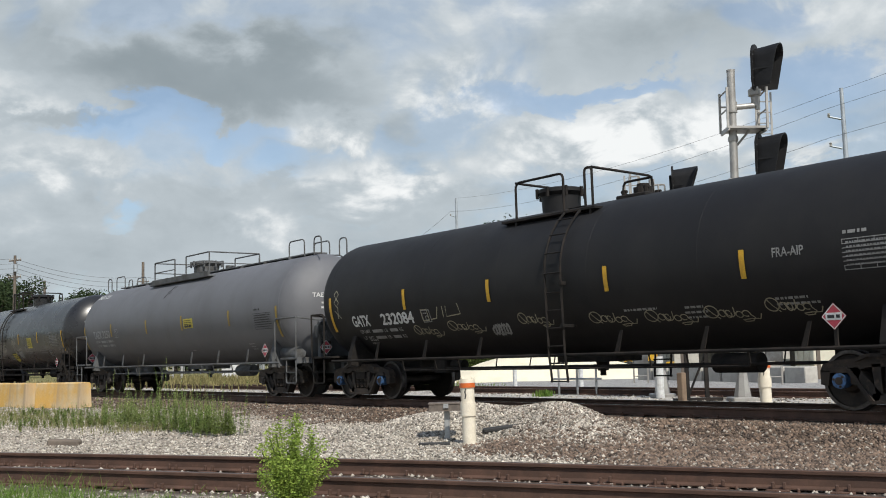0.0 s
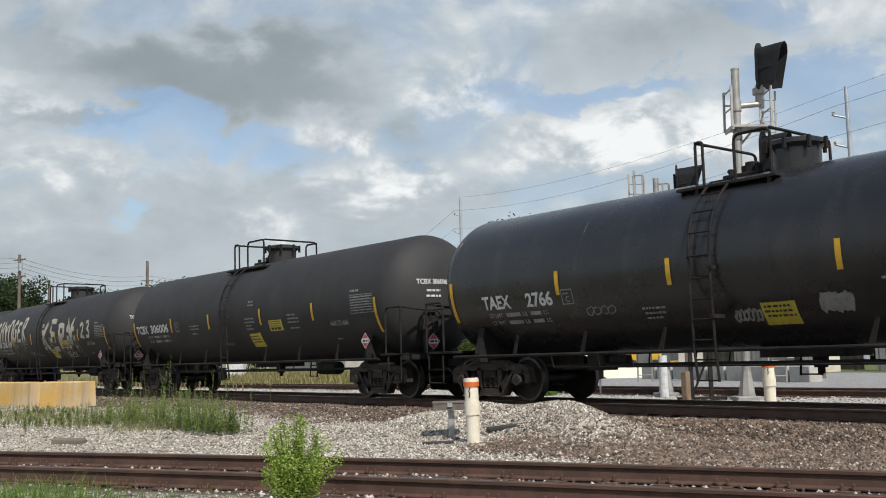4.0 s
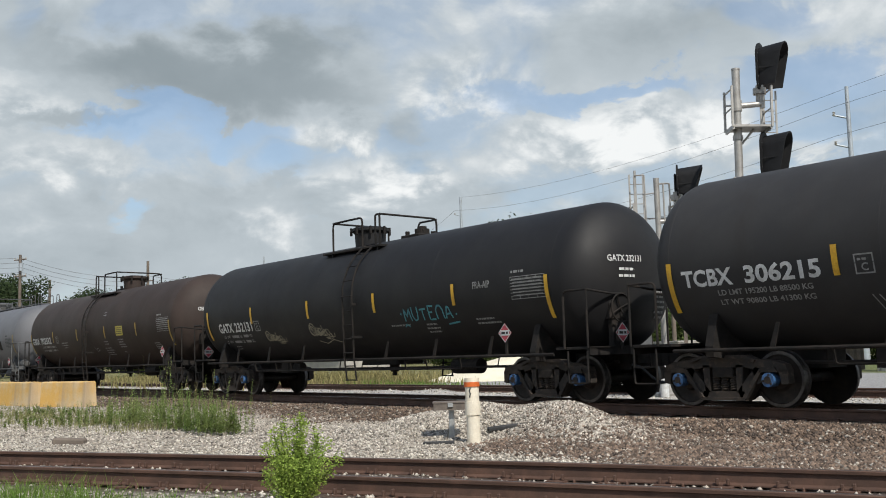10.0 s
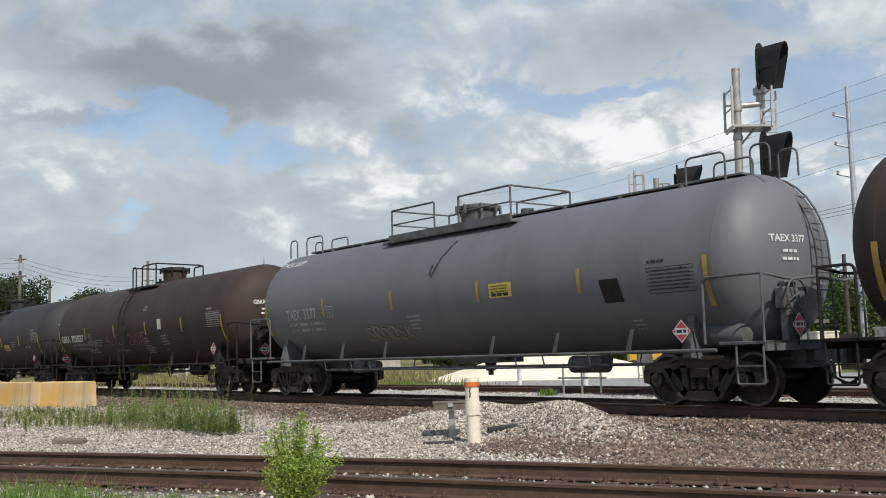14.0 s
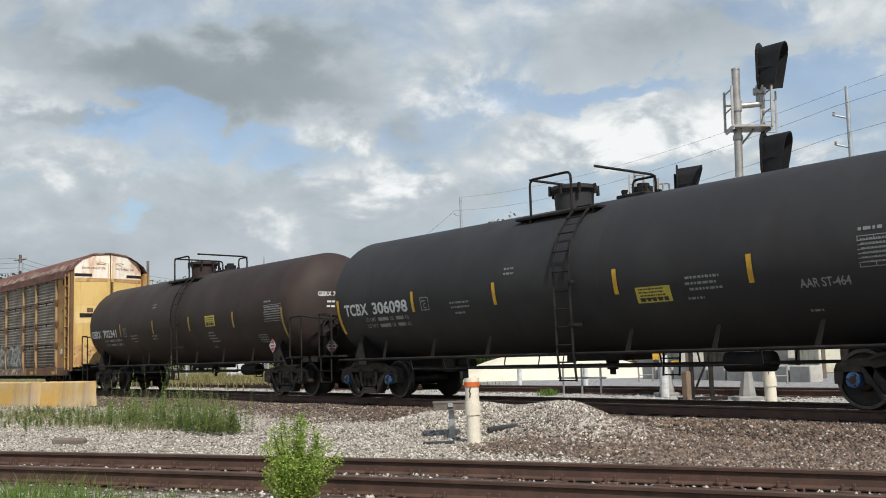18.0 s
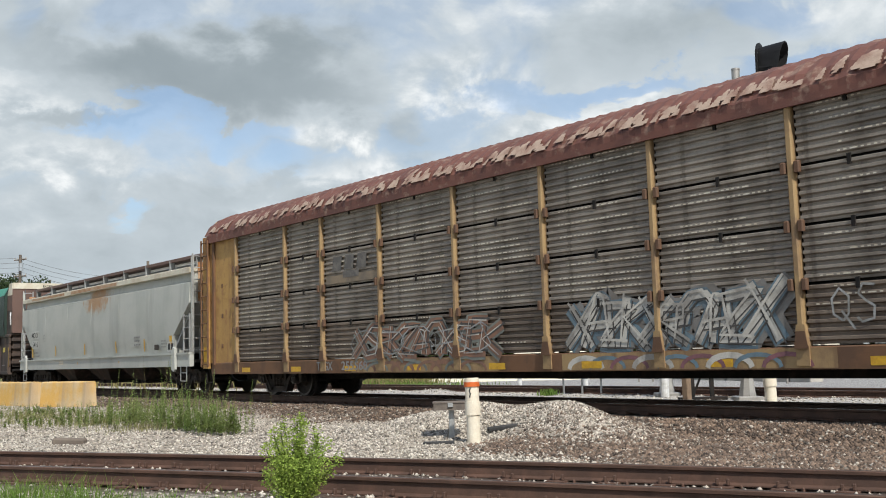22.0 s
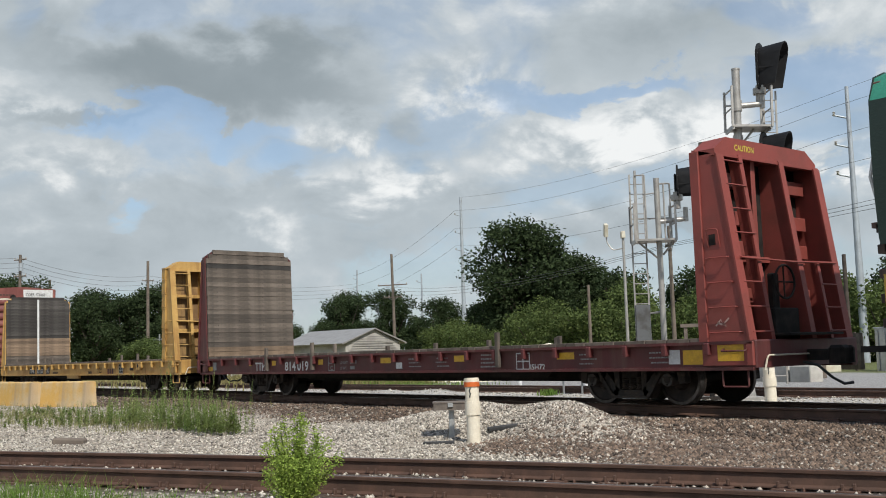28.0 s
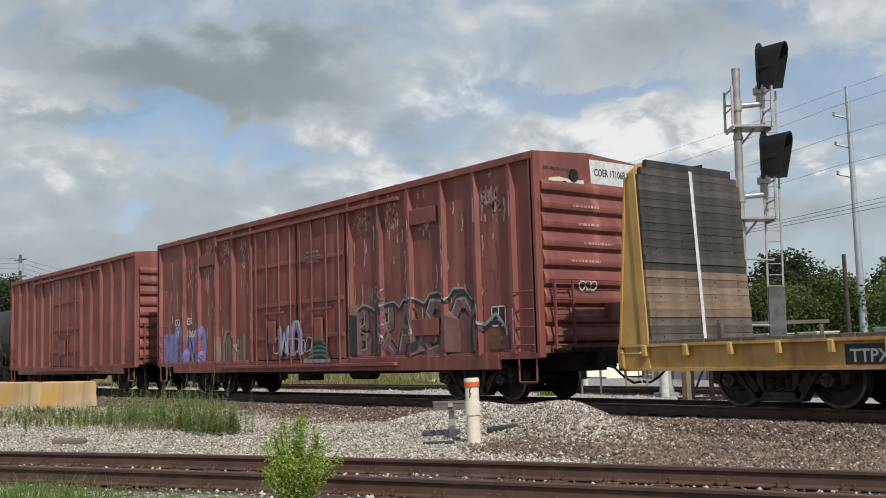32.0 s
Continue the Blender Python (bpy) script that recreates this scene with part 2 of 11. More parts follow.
FLAT_YEL = material("flatcar yellow paint", (0.50, 0.31, 0.095), (0.40, 0.225, 0.065), rough=0.6, scale=1.3, fine=70, bump=0.1, streak=((0.27, 0.14, 0.04), 3.0))
RACK_YEL = material("autorack yellow paint", (0.41, 0.245, 0.075), (0.29, 0.15, 0.05), rough=0.65, scale=1.1, fine=60, bump=0.12,
                    streak=((0.26, 0.13, 0.05), 3.5), c3=(0.29, 0.15, 0.055))
RACK_BUFF = material("autorack buff door paint", (0.66, 0.46, 0.17), (0.60, 0.40, 0.13), rough=0.6, scale=1.0, fine=60, bump=0.08,
                     streak=((0.42, 0.22, 0.08), 3.5))
RACK_BUFF2 = material("autorack pale buff paint", (0.74, 0.55, 0.25), (0.66, 0.47, 0.19), rough=0.6, scale=1.4, fine=60, bump=0.08, streak=((0.5, 0.3, 0.12), 3.5))
RACK_STAIN = material("rust stained buff paint", (0.44, 0.24, 0.10), (0.60, 0.40, 0.16), rough=0.7, scale=2.2, fine=40, bump=0.15, streak=((0.25, 0.10, 0.04), 4.0), c3=(0.24, 0.10, 0.045))
RACK_WHITE = material("chalky white door paint", (0.80, 0.74, 0.64), (0.66, 0.46, 0.34), rough=0.7, scale=2.5, fine=50, bump=0.12, streak=((0.5, 0.24, 0.12), 3.0), lo=0.48, hi=0.72)
RACK_POST = material("grimy tan post paint", (0.34, 0.23, 0.11), (0.22, 0.14, 0.075), rough=0.7, scale=1.6, fine=60, bump=0.12, streak=((0.16, 0.095, 0.05), 3.0))
BOX_SCUFF = material("chalky scuffed red paint", (0.50, 0.35, 0.31), (0.31, 0.14, 0.115), rough=0.8, scale=6.0, fine=40, bump=0.05)
GRAF_PLUM = material("dull plum spray paint", (0.21, 0.115, 0.105), (0.15, 0.075, 0.07), rough=0.65, scale=3.0, bump=0.0)
RACK_RUST = material("autorack rust brown", (0.155, 0.078, 0.038), (0.105, 0.056, 0.032), rough=0.75, scale=2.0, fine=60, bump=0.2)
RACK_PANEL = material("galvanised grimy panel", (0.285, 0.252, 0.215), (0.185, 0.160, 0.135), rough=0.65, metal=0.1, scale=1.2, fine=60, bump=0.12,
                      streak=((0.13, 0.105, 0.085), 5.0), vary=0.12)
RACK_PANEL_LOW = material("brown grimed lower panel", (0.175, 0.138, 0.108), (0.125, 0.098, 0.078), rough=0.75, metal=0.05, scale=1.2, fine=60, bump=0.12,
                          streak=((0.09, 0.07, 0.055), 5.0), vary=0.12)
RACK_ROOF = material("rusted roof sheet", (0.15, 0.060, 0.044), (0.11, 0.047, 0.037), rough=0.75, scale=0.9, fine=50, bump=0.15, c3=(0.25, 0.16, 0.12))
RACK_FLAKE = material("flaked pale roof paint", (0.40, 0.30, 0.235), (0.27, 0.165, 0.125), rough=0.8, scale=3.0, fine=50, bump=0.1)
HOP_GREY = material("hopper pale grey paint", (0.43, 0.44, 0.41), (0.37, 0.385, 0.36), rough=0.55, scale=0.7, fine=80, bump=0.05, streak=((0.31, 0.315, 0.295), 1.2))
HOP_PATCH = material("touched-up pale grey paint", (0.52, 0.525, 0.49), (0.46, 0.465, 0.44), rough=0.55, scale=1.5, fine=80, bump=0.05)
HOP_TRIM = material("hopper trim pale cream", (0.60, 0.57, 0.47), (0.50, 0.44, 0.34), rough=0.6, scale=1.6, fine=60, bump=0.1)
HOP_RUST = material("hopper end rust", (0.42, 0.30, 0.20), (0.33, 0.15, 0.06), rough=0.75, scale=2.0, fine=60, bump=0.15)
# darkened hopper grey: shade painted into ends and brackets; also the plate stencil's grey
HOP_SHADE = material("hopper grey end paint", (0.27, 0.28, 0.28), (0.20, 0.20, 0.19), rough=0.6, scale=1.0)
STEEL_GALV = material("galvanised steel", (0.42, 0.43, 0.43), (0.33, 0.33, 0.33), rough=0.45, metal=0.5, scale=4.0, fine=50, bump=0.05)
GON_BROWN = material("gondola brown rust", (0.036, 0.028, 0.025), (0.062, 0.040, 0.029), rough=0.75, scale=1.6, fine=60, bump=0.2, streak=((0.13, 0.088, 0.066), 2.6))
GON_END = material("gondola end brown", (0.125, 0.075, 0.060), (0.10, 0.06, 0.048), rough=0.7, scale=1.3, fine=60, bump=0.1)
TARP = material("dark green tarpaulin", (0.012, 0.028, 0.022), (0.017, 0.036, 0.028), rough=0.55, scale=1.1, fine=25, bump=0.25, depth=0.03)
# brighter copy of the tarpaulin green: sunlight on the ridge put into the colour
TARP_LIT = material("bright green tarpaulin ridge", (0.035, 0.22, 0.15), (0.03, 0.17, 0.115), rough=0.5, scale=1.1, fine=25, bump=0.25, depth=0.03)
PLANK = material("weathered plank", (0.132, 0.108, 0.088), (0.076, 0.062, 0.051), rough=0.85, scale=2.5, fine=35, bump=0.35, vary=0.35)
PLANK_GREY = material("grey plank", (0.066, 0.060, 0.055), (0.034, 0.030, 0.027), rough=0.85, scale=2.5, fine=35, bump=0.35, vary=0.4)
PLANK_NEW = material("pale brown plank", (0.22, 0.155, 0.105), (0.14, 0.098, 0.066), rough=0.85, scale=2.5, fine=35, bump=0.35, vary=0.32)
RAIL = material("rusted rail", (0.075, 0.042, 0.030), (0.11, 0.060, 0.042), rough=0.75, metal=0.1, scale=3.0, fine=60, bump=0.2)
RAIL_TOP = material("worn rail head", (0.16, 0.12, 0.10), (0.09, 0.062, 0.05), rough=0.45, metal=0.6, scale=4.0, fine=60, bump=0.05)
RAIL_SHINE = material("polished rail head", (0.40, 0.39, 0.38), (0.30, 0.29, 0.28), rough=0.25, metal=1.0, scale=4.0, fine=60, bump=0.02)
TIE = material("creosoted tie", (0.050, 0.040, 0.033), (0.085, 0.068, 0.055), rough=0.9, scale=3.0, fine=40, bump=0.4, vary=0.3)
PVC = material("pvc pipe", (0.74, 0.68, 0.56), (0.68, 0.61, 0.49), rough=0.45, scale=5.0, fine=60, bump=0.03)
PVC_CAP = material("orange pipe cap band", (0.62, 0.13, 0.02), (0.52, 0.12, 0.03), rough=0.5, scale=7.0)
SIGNAL_BLACK = material("signal black", (0.010, 0.010, 0.011), (0.015, 0.015, 0.016), rough=0.6, spec=0.25, scale=3.0, fine=60, bump=0.05)
MAST = material("mast aluminium", (0.40, 0.385, 0.36), (0.32, 0.305, 0.285), rough=0.45, metal=0.45, scale=3.0, fine=50, bump=0.05)
POLE_STEEL = material("pole galvanised", (0.40, 0.44, 0.48), (0.34, 0.37, 0.40), rough=0.5, metal=0.3, scale=1.5, fine=30, bump=0.03)
POLE_WOOD = material("pole wood", (0.16, 0.13, 0.105), (0.105, 0.085, 0.07), rough=0.9, scale=2.0, fine=30, bump=0.3)
WIRE = material("wire", (0.10, 0.10, 0.105), (0.12, 0.12, 0.12), rough=0.6, scale=1.0, bump=0.0)
CONC_YEL = material("yellow painted concrete", (0.62, 0.37, 0.10), (0.60, 0.46, 0.27), rough=0.85, scale=1.2, fine=40, bump=0.3, streak=((0.38, 0.29, 0.19), 1.1))
CONCRETE = material("concrete", (0.45, 0.43, 0.39), (0.36, 0.34, 0.31), rough=0.85, scale=2.0, fine=40, bump=0.2)
BARK = material("bark", (0.09, 0.07, 0.055), (0.06, 0.048, 0.04), rough=0.9, scale=5.0, fine=30, bump=0.4)
LEAF_TREE = leaf_material("tree leaves", (0.038, 0.058, 0.026), (0.054, 0.078, 0.033))
LEAF_LIGHT = leaf_material("lighter tree leaves", (0.088, 0.125, 0.042), (0.12, 0.155, 0.05))
LEAF_BUSH = leaf_material("bush leaves", (0.32, 0.41, 0.09), (0.22, 0.32, 0.065))
LEAF_WEED = leaf_material("weed leaves", (0.19, 0.27, 0.08), (0.26, 0.30, 0.11))
GRASS = leaf_material("grass blades", (0.12, 0.21, 0.04), (0.17, 0.24, 0.06))
GRASS_MIX = leaf_material("mixed weed blades", (0.19, 0.21, 0.08), (0.28, 0.25, 0.13))
GRASS_DRY = leaf_material("dry field grass", (0.30, 0.255, 0.12), (0.22, 0.20, 0.085))
SAND = material("pale sand", (0.72, 0.66, 0.52), (0.66, 0.60, 0.46), rough=0.95, scale=1.0, fine=30, bump=0.3)
STONE = material("ballast stone", (0.325, 0.29, 0.245), (0.225, 0.195, 0.16), rough=0.9, scale=4.0, fine=50, bump=0.2, vary=0.7, island=True)
STONE_PALE = material("pale limestone", (0.53, 0.49, 0.425), (0.42, 0.385, 0.33), rough=0.9, scale=4.0, fine=50, bump=0.2, vary=0.45, island=True)
STONE_BROWN = material("brown ballast stone", (0.150, 0.105, 0.076), (0.085, 0.060, 0.045), rough=0.9, scale=4.0, fine=50, bump=0.2, vary=0.75, island=True)
METAL_ROOF = material("grey metal roof", (0.34, 0.33, 0.32), (0.28, 0.27, 0.26), rough=0.5, metal=0.3, scale=1.0, fine=20, bump=0.05)
SHED_WALL = material("shed wall", (0.42, 0.40, 0.37), (0.34, 0.32, 0.30), rough=0.8, scale=1.0)
RUBBER = material("black rubber", (0.02, 0.02, 0.02), (0.03, 0.03, 0.03), rough=0.6, scale=5.0)


# ---- mesh tools ----
class Shape:
    """Vertices and faces gathered from simple pieces; face material numbers alongside."""

    def __init__(self):
        self.v, self.f, self.m = [], [], []

    def add(self, verts, faces, mat=0):
        o = len(self.v)
        self.v.extend(tuple(map(float, q)) for q in verts)
        self.f.extend(tuple(i + o for i in q) for q in faces)
        self.m.extend([mat] * len(faces))
        return self

    def box(self, x0, x1, y0, y1, z0, z1, c=0.0, mat=0):
        if c <= 0:
            v = [(x, y, z) for z in (z0, z1) for y in (y0, y1) for x in (x0, x1)]
            return self.add(v, [(0, 2, 3, 1), (4, 5, 7, 6), (0, 1, 5, 4), (2, 6, 7, 3), (0, 4, 6, 2), (1, 3, 7, 5)], mat)
        c = min(c, abs(x1 - x0) * 0.45, abs(y1 - y0) * 0.45, abs(z1 - z0) * 0.45)
        # chamfered along the vertical and top edges
        ring = lambda z, k: [(x0 + k, y0 + c + k * 0, z), (x0 + c, y0 + k, z), (x1 - c, y0 + k, z), (x1 - k, y0 + c, z),
                             (x1 - k, y1 - c, z), (x1 - c, y1 - k, z), (x0 + c, y1 - k, z), (x0 + k, y1 - c, z)]
        v = ring(z0, 0) + ring(z1 - c, 0) + [(min(max(x, x0 + c), x1 - c), min(max(y, y0 + c), y1 - c), z1) for x, y, z in ring(z1, 0)]
        f = [tuple(range(7, -1, -1)), tuple(range(16, 24))]
        for k in (0, 8):
            f += [(k + i, k + (i + 1) % 8, k + 8 + (i + 1) % 8, k + 8 + i) for i in range(8)]
        return self.add(v, f, mat)

    def cyl(self, p, q, r, n=12, r2=None, mat=0, caps=True):
        p, q = Vector(p), Vector(q)
        r2 = r if r2 is None else r2
        w = (q - p).normalized()
        a = w.orthogonal().normalized()
        b = w.cross(a)
        v = []
        for c, k in ((p, r), (q, r2)):
            v += [c + (a * math.cos(2 * math.pi * i / n) + b * math.sin(2 * math.pi * i / n)) * k for i in range(n)]
        f = [(i, (i + 1) % n, n + (i + 1) % n, n + i) for i in range(n)]
        if caps:
            f += [tuple(range(n - 1, -1, -1)), tuple(range(n, 2 * n))]
        return self.add(v, f, mat)

    def tube(self, pts, r, n=6, mat=0, closed=False):
        pts = [Vector(q) for q in pts]
        k = len(pts)
        v, f = [], []
        ref = Vector((0.31, 0.17, 0.93))
        for i, q in enumerate(pts):
            if closed:
                d = pts[(i + 1) % k] - pts[i - 1]
            else:
                d = pts[min(i + 1, k - 1)] - pts[max(i - 1, 0)]
            d.normalize()
            a = d.cross(ref).normalized()
            b = d.cross(a)
            v += [q + (a * math.cos(2 * math.pi * j / n) + b * math.sin(2 * math.pi * j / n)) * r for j in range(n)]
        for i in range(k if closed else k - 1):
            i2 = (i + 1) % k
            f += [(i * n + j, i * n + (j + 1) % n, i2 * n + (j + 1) % n, i2 * n + j) for j in range(n)]
        if not closed:
            f += [tuple(range(n - 1, -1, -1)), tuple((k - 1) * n + j for j in range(n))]
        return self.add(v, f, mat)

    def prism(self, outline, a, b, axis="x", mat=0):
        """An outline in the plane across an axis, drawn from a to b along it."""
        put = {"x": lambda s, p: (s, p[0], p[1]), "y": lambda s, p: (p[0], s, p[1]), "z": lambda s, p: (p[0], p[1], s)}[axis]
        n = len(outline)
        v = [put(a, q) for q in outline] + [put(b, q) for q in outline]
        f = [(i, (i + 1) % n, n + (i + 1) % n, n + i) for i in range(n)] + [tuple(range(n - 1, -1, -1)), tuple(range(n, 2 * n))]
        return self.add(v, f, mat)

    def lathe(self, profile, n=40, axis="x", centre=(0, 0, 0), mat=0):
        """profile: (along, radius) from one end to the other."""
        v, f = [], []
        cx, cy, cz = centre
        for s, r in profile:
            for i in range(n):
                a = 2 * math.pi * i / n
                u, w = r * math.cos(a), r * math.sin(a)
                v.append({"x": (cx + s, cy + u, cz + w), "y": (cx + u, cy + s, cz + w), "z": (cx + u, cy + w, cz + s)}[axis])
        for k in range(len(profile) - 1):
            f += [(k * n + i, k * n + (i + 1) % n, (k + 1) * n + (i + 1) % n, (k + 1) * n + i) for i in range(n)]
        f += [tuple(range(n - 1, -1, -1)), tuple((len(profile) - 1) * n + i for i in range(n))]
        return self.add(v, f, mat)

    def move(self, m):
        self.v = [tuple(m @ Vector(q)) for q in self.v]
        return self


def mesh_of(name, shape, mats, smooth=0.0):
    me = bpy.data.meshes.new(name)
    me.from_pydata(shape.v, [], shape.f)
    for m in (mats if isinstance(mats, (list, tuple)) else [mats]):
        me.materials.append(m)
    me.polygons.foreach_set("material_index", shape.m)
    bm = bmesh.new()
    bm.from_mesh(me)
    bmesh.ops.recalc_face_normals(bm, faces=bm.faces)
    if smooth:
        for f in bm.faces:
            f.smooth = True
        lim = radians(smooth)
        for e in bm.edges:
            if len(e.link_faces) == 2 and e.calc_face_angle(0.0) > lim:
                e.smooth = False
    bm.to_mesh(me)
    bm.free()
    return me


def part(name, shape, mats, parent=None, label="", smooth=0.0, at=None):
    """One mesh object, under a thing or a part."""
    me = shape if isinstance(shape, bpy.types.Mesh) else mesh_of(name, shape, mats, smooth)
    ob = new(name, me)
    if parent is not None:
        ob.parent = parent
    if at is not None:
        ob.matrix_basis = at
    if label:
        tagged(ob, label)
    if name in ("data_stencil", "note_stencil", "weight_stencil", "head_stencil", "small_print", "table_heading", "paint_drips", "graffiti", "end_graffiti", "inspection_table", "plate_stencil", "end_stencil", "mark", "oil_streak", "scuff", "test_frame", "data_frame"):
        tagged(ob, kind="stuff")
    return ob


def thing(name, label, category, group="", at=None, kind=""):
    ob = new(name)
    ob.empty_display_size = 0.2
    if at is not None:
        ob.matrix_basis = at
    return tagged(ob, label, category, group, kind)


_letters = {}


def letters(text, size=1.0, bold=0.012, spacing=1.0):
    """Flat lettering as (vertices in u, v; faces), starting at u = 0 on its base line; cap height about 0.7 of the size."""
    key = (text, size, bold, spacing)
    if key not in _letters:
        cu = bpy.data.curves.new("lettering", "FONT")
        cu.body, cu.size, cu.offset, cu.resolution_u, cu.space_character = text, size, bold * size, 3, spacing
        ob = bpy.data.objects.new("lettering", cu)
        scene.collection.objects.link(ob)
        me = ob.evaluated_get(bpy.context.evaluated_depsgraph_get()).to_mesh()
        v = [(q.co.x, q.co.y) for q in me.vertices]
        f = [tuple(q.vertices) for q in me.polygons]
        bpy.data.objects.remove(ob)
        bpy.data.curves.remove(cu)
        _letters[key] = (v, f)
    return _letters[key]


def ribbon(points, width):
    """A flat painted stroke through points in u, v."""
    v, f = [], []
    for i, q in enumerate(points):
        a, b = points[max(i - 1, 0)], points[min(i + 1, len(points) - 1)]
        dx, dy = b[0] - a[0], b[1] - a[1]
        k = width / 2 / max(1e-6, math.hypot(dx, dy))
        v += [(q[0] - dy * k, q[1] + dx * k), (q[0] + dy * k, q[1] - dx * k)]
        if i:
            f.append((2 * i - 2, 2 * i - 1, 2 * i + 1, 2 * i))
    return v, f


def bars(width, rows, pitch, height, seed, ragged=0.35):
    """Unreadable small print as bars."""
    rnd = random.Random(seed)
    v, f = [], []
    for r in range(rows):
        u = rnd.uniform(0, ragged) * width * 0.3
        end = width * (1 - rnd.uniform(0, ragged))
        while u < end:
            w = rnd.uniform(0.8, 2.6) * height
            k = len(v)
            v += [(u, -r * pitch), (min(u + w, end), -r * pitch), (min(u + w, end), -r * pitch + height), (u, -r * pitch + height)]
            f.append((k, k + 1, k + 2, k + 3))
            u += w + height * 0.55
    return v, f


def rect(w, h, slant=0.0):
    return [(0, 0), (w, 0), (w + slant, h), (slant, h)], [(0, 1, 2, 3)]


def frame_lines(w, h, t, rows=0, cols=0):
    v, f = [], []

    def bar(a, b, c, d):
        k = len(v)
        v.extend([(a, c), (b, c), (b, d), (a, d)])
        f.append((k, k + 1, k + 2, k + 3))
    for i in range(rows + 2):
        y = (h - t) * i / (rows + 1)
        bar(0, w, y, y + t)
    for i in range(cols + 2):
        x = (w - t) * i / (cols + 1)
        bar(x, x + t, 0, h)
    return v, f


def joined(*pieces):
    """Pieces: (flat, du, dv)."""
    v, f = [], []
    for flat, du, dv in pieces:
        k = len(v)
        v += [(a + du, b + dv) for a, b in flat[0]]
        f += [tuple(i + k for i in q) for q in flat[1]]
    return v, f


def scribble(seed, n, w, h, slant=0.2):
    """A row of looping hand-drawn strokes."""
    rnd = random.Random(seed)
    out = []
    for i in range(n):
        u0 = w * i / n
        cw = w / n
        a0 = rnd.uniform(0, 6.28)
        pts = []
        for k in range(13):
            a = a0 + k * rnd.uniform(0.42, 0.62)
            pts.append((u0 + cw * (0.5 + 0.55 * math.cos(a)) + slant * h * math.sin(a) * 0.5, h * (0.5 + rnd.uniform(0.34, 0.55) * math.sin(a))))
        out.append(pts)
    return out


def strokes(lines, width):
    return joined(*[(ribbon(q, width), 0, 0) for q in lines])


TANK_R, TANK_Z, TANK_L = 1.52, 2.45, 7.5     # radius, axis height, half the straight length
def sprayed(lines, width, x0, z0, y, step=0.0007):
    """Spray strokes on an upright side, each a hair over the one before."""
    out = Shape()
    for i, q in enumerate(lines):
        v, f = strokes([q], width)
        out.add([(x0 + u, y - step * i, z0 + w) for u, w in v], f)
    return out


HEAD = 0.78


def on_tank(flat, x0, z0, lift=0.006, side=-1):
    """Lay a flat drawing on the tank's flank: u along x from x0, v along the shell from height z0."""
    s = Shape()
    a0 = math.asin(max(-1, min(1, (z0 - TANK_Z) / TANK_R)))
    r = TANK_R + lift
    verts = []
    for u, v in flat[0]:
        a = a0 + v / TANK_R
        verts.append((x0 + u, side * r * math.cos(a), TANK_Z + r * math.sin(a)))
    return s.add(verts, flat[1])


def on_head(flat, y0, z0, extra=0.0, end=1, lift=0.012):
    """On the dished head that faces +x: u along y."""
    s = Shape()
    verts = []
    for u, v in flat[0]:
        y, z = y0 + u, z0 + v
        k = min(1.0, math.sqrt(y * y + (z - TANK_Z) ** 2) / TANK_R)
        verts.append((end * (TANK_L + extra + dish(k) + lift), y * end, z))
    return s.add(verts, flat[1])


def on_side(flat, x0, z0, y=-1.6):
    s = Shape()
    return s.add([(x0 + u, y, z0 + v) for u, v in flat[0]], flat[1])


def on_end(flat, y0, z0, x):
    s = Shape()
    return s.add([(x, y0 + u, z0 + v) for u, v in flat[0]], flat[1])


def cut_fine(flat, step):
    """Split a flat rectangle list so that it bends with the tank."""
    v, f = [], []
    for q in flat[1]:
        a, b, c, d = [flat[0][i] for i in q]
        n = max(1, int(math.ceil(max(abs(d[1] - a[1]), abs(c[1] - b[1])) / step)))
        k = len(v)
        for i in range(n + 1):
            t = i / n
            v += [(a[0] + (d[0] - a[0]) * t, a[1] + (d[1] - a[1]) * t), (b[0] + (c[0] - b[0]) * t, b[1] + (c[1] - b[1]) * t)]
        f += [(k + 2 * i, k + 2 * i + 1, k + 2 * i + 3, k + 2 * i + 2) for i in range(n)]
    return v, f


# ---- ground and tracks ----
def spur_y(x):
    """The far rail of the curved spur in the foreground."""
    d = x + 8.68
    return -8.38 + 0.449 * d - 0.0066 * d * d


def spur(x):
    """Centre line of the spur and its direction, at the far rail's x."""
    k = 0.449 - 0.0132 * (x + 8.68)
    d = Vector((1, k, 0)).normalized()
    n = Vector((d.y, -d.x, 0))
    return Vector((x, spur_y(x), 0)) + n * 0.7525, d, n


def smoothstep(a, b, v):
    t = max(0.0, min(1.0, (v - a) / (b - a)))
    return t * t * (3 - 2 * t)


MOUNDS = [(-12.2, -3.05, 0.47, 1.1, 0.62), (-13.9, -3.5, 0.42, 0.95, 0.6), (-14.6, -4.3, 0.24, 1.1, 0.6), (-11.2, -3.6, 0.2, 0.9, 0.6),
          (-26.0, 5.0, 0.28, 1.6, 0.7), (-29.0, 5.2, 0.2, 1.5, 0.6)]


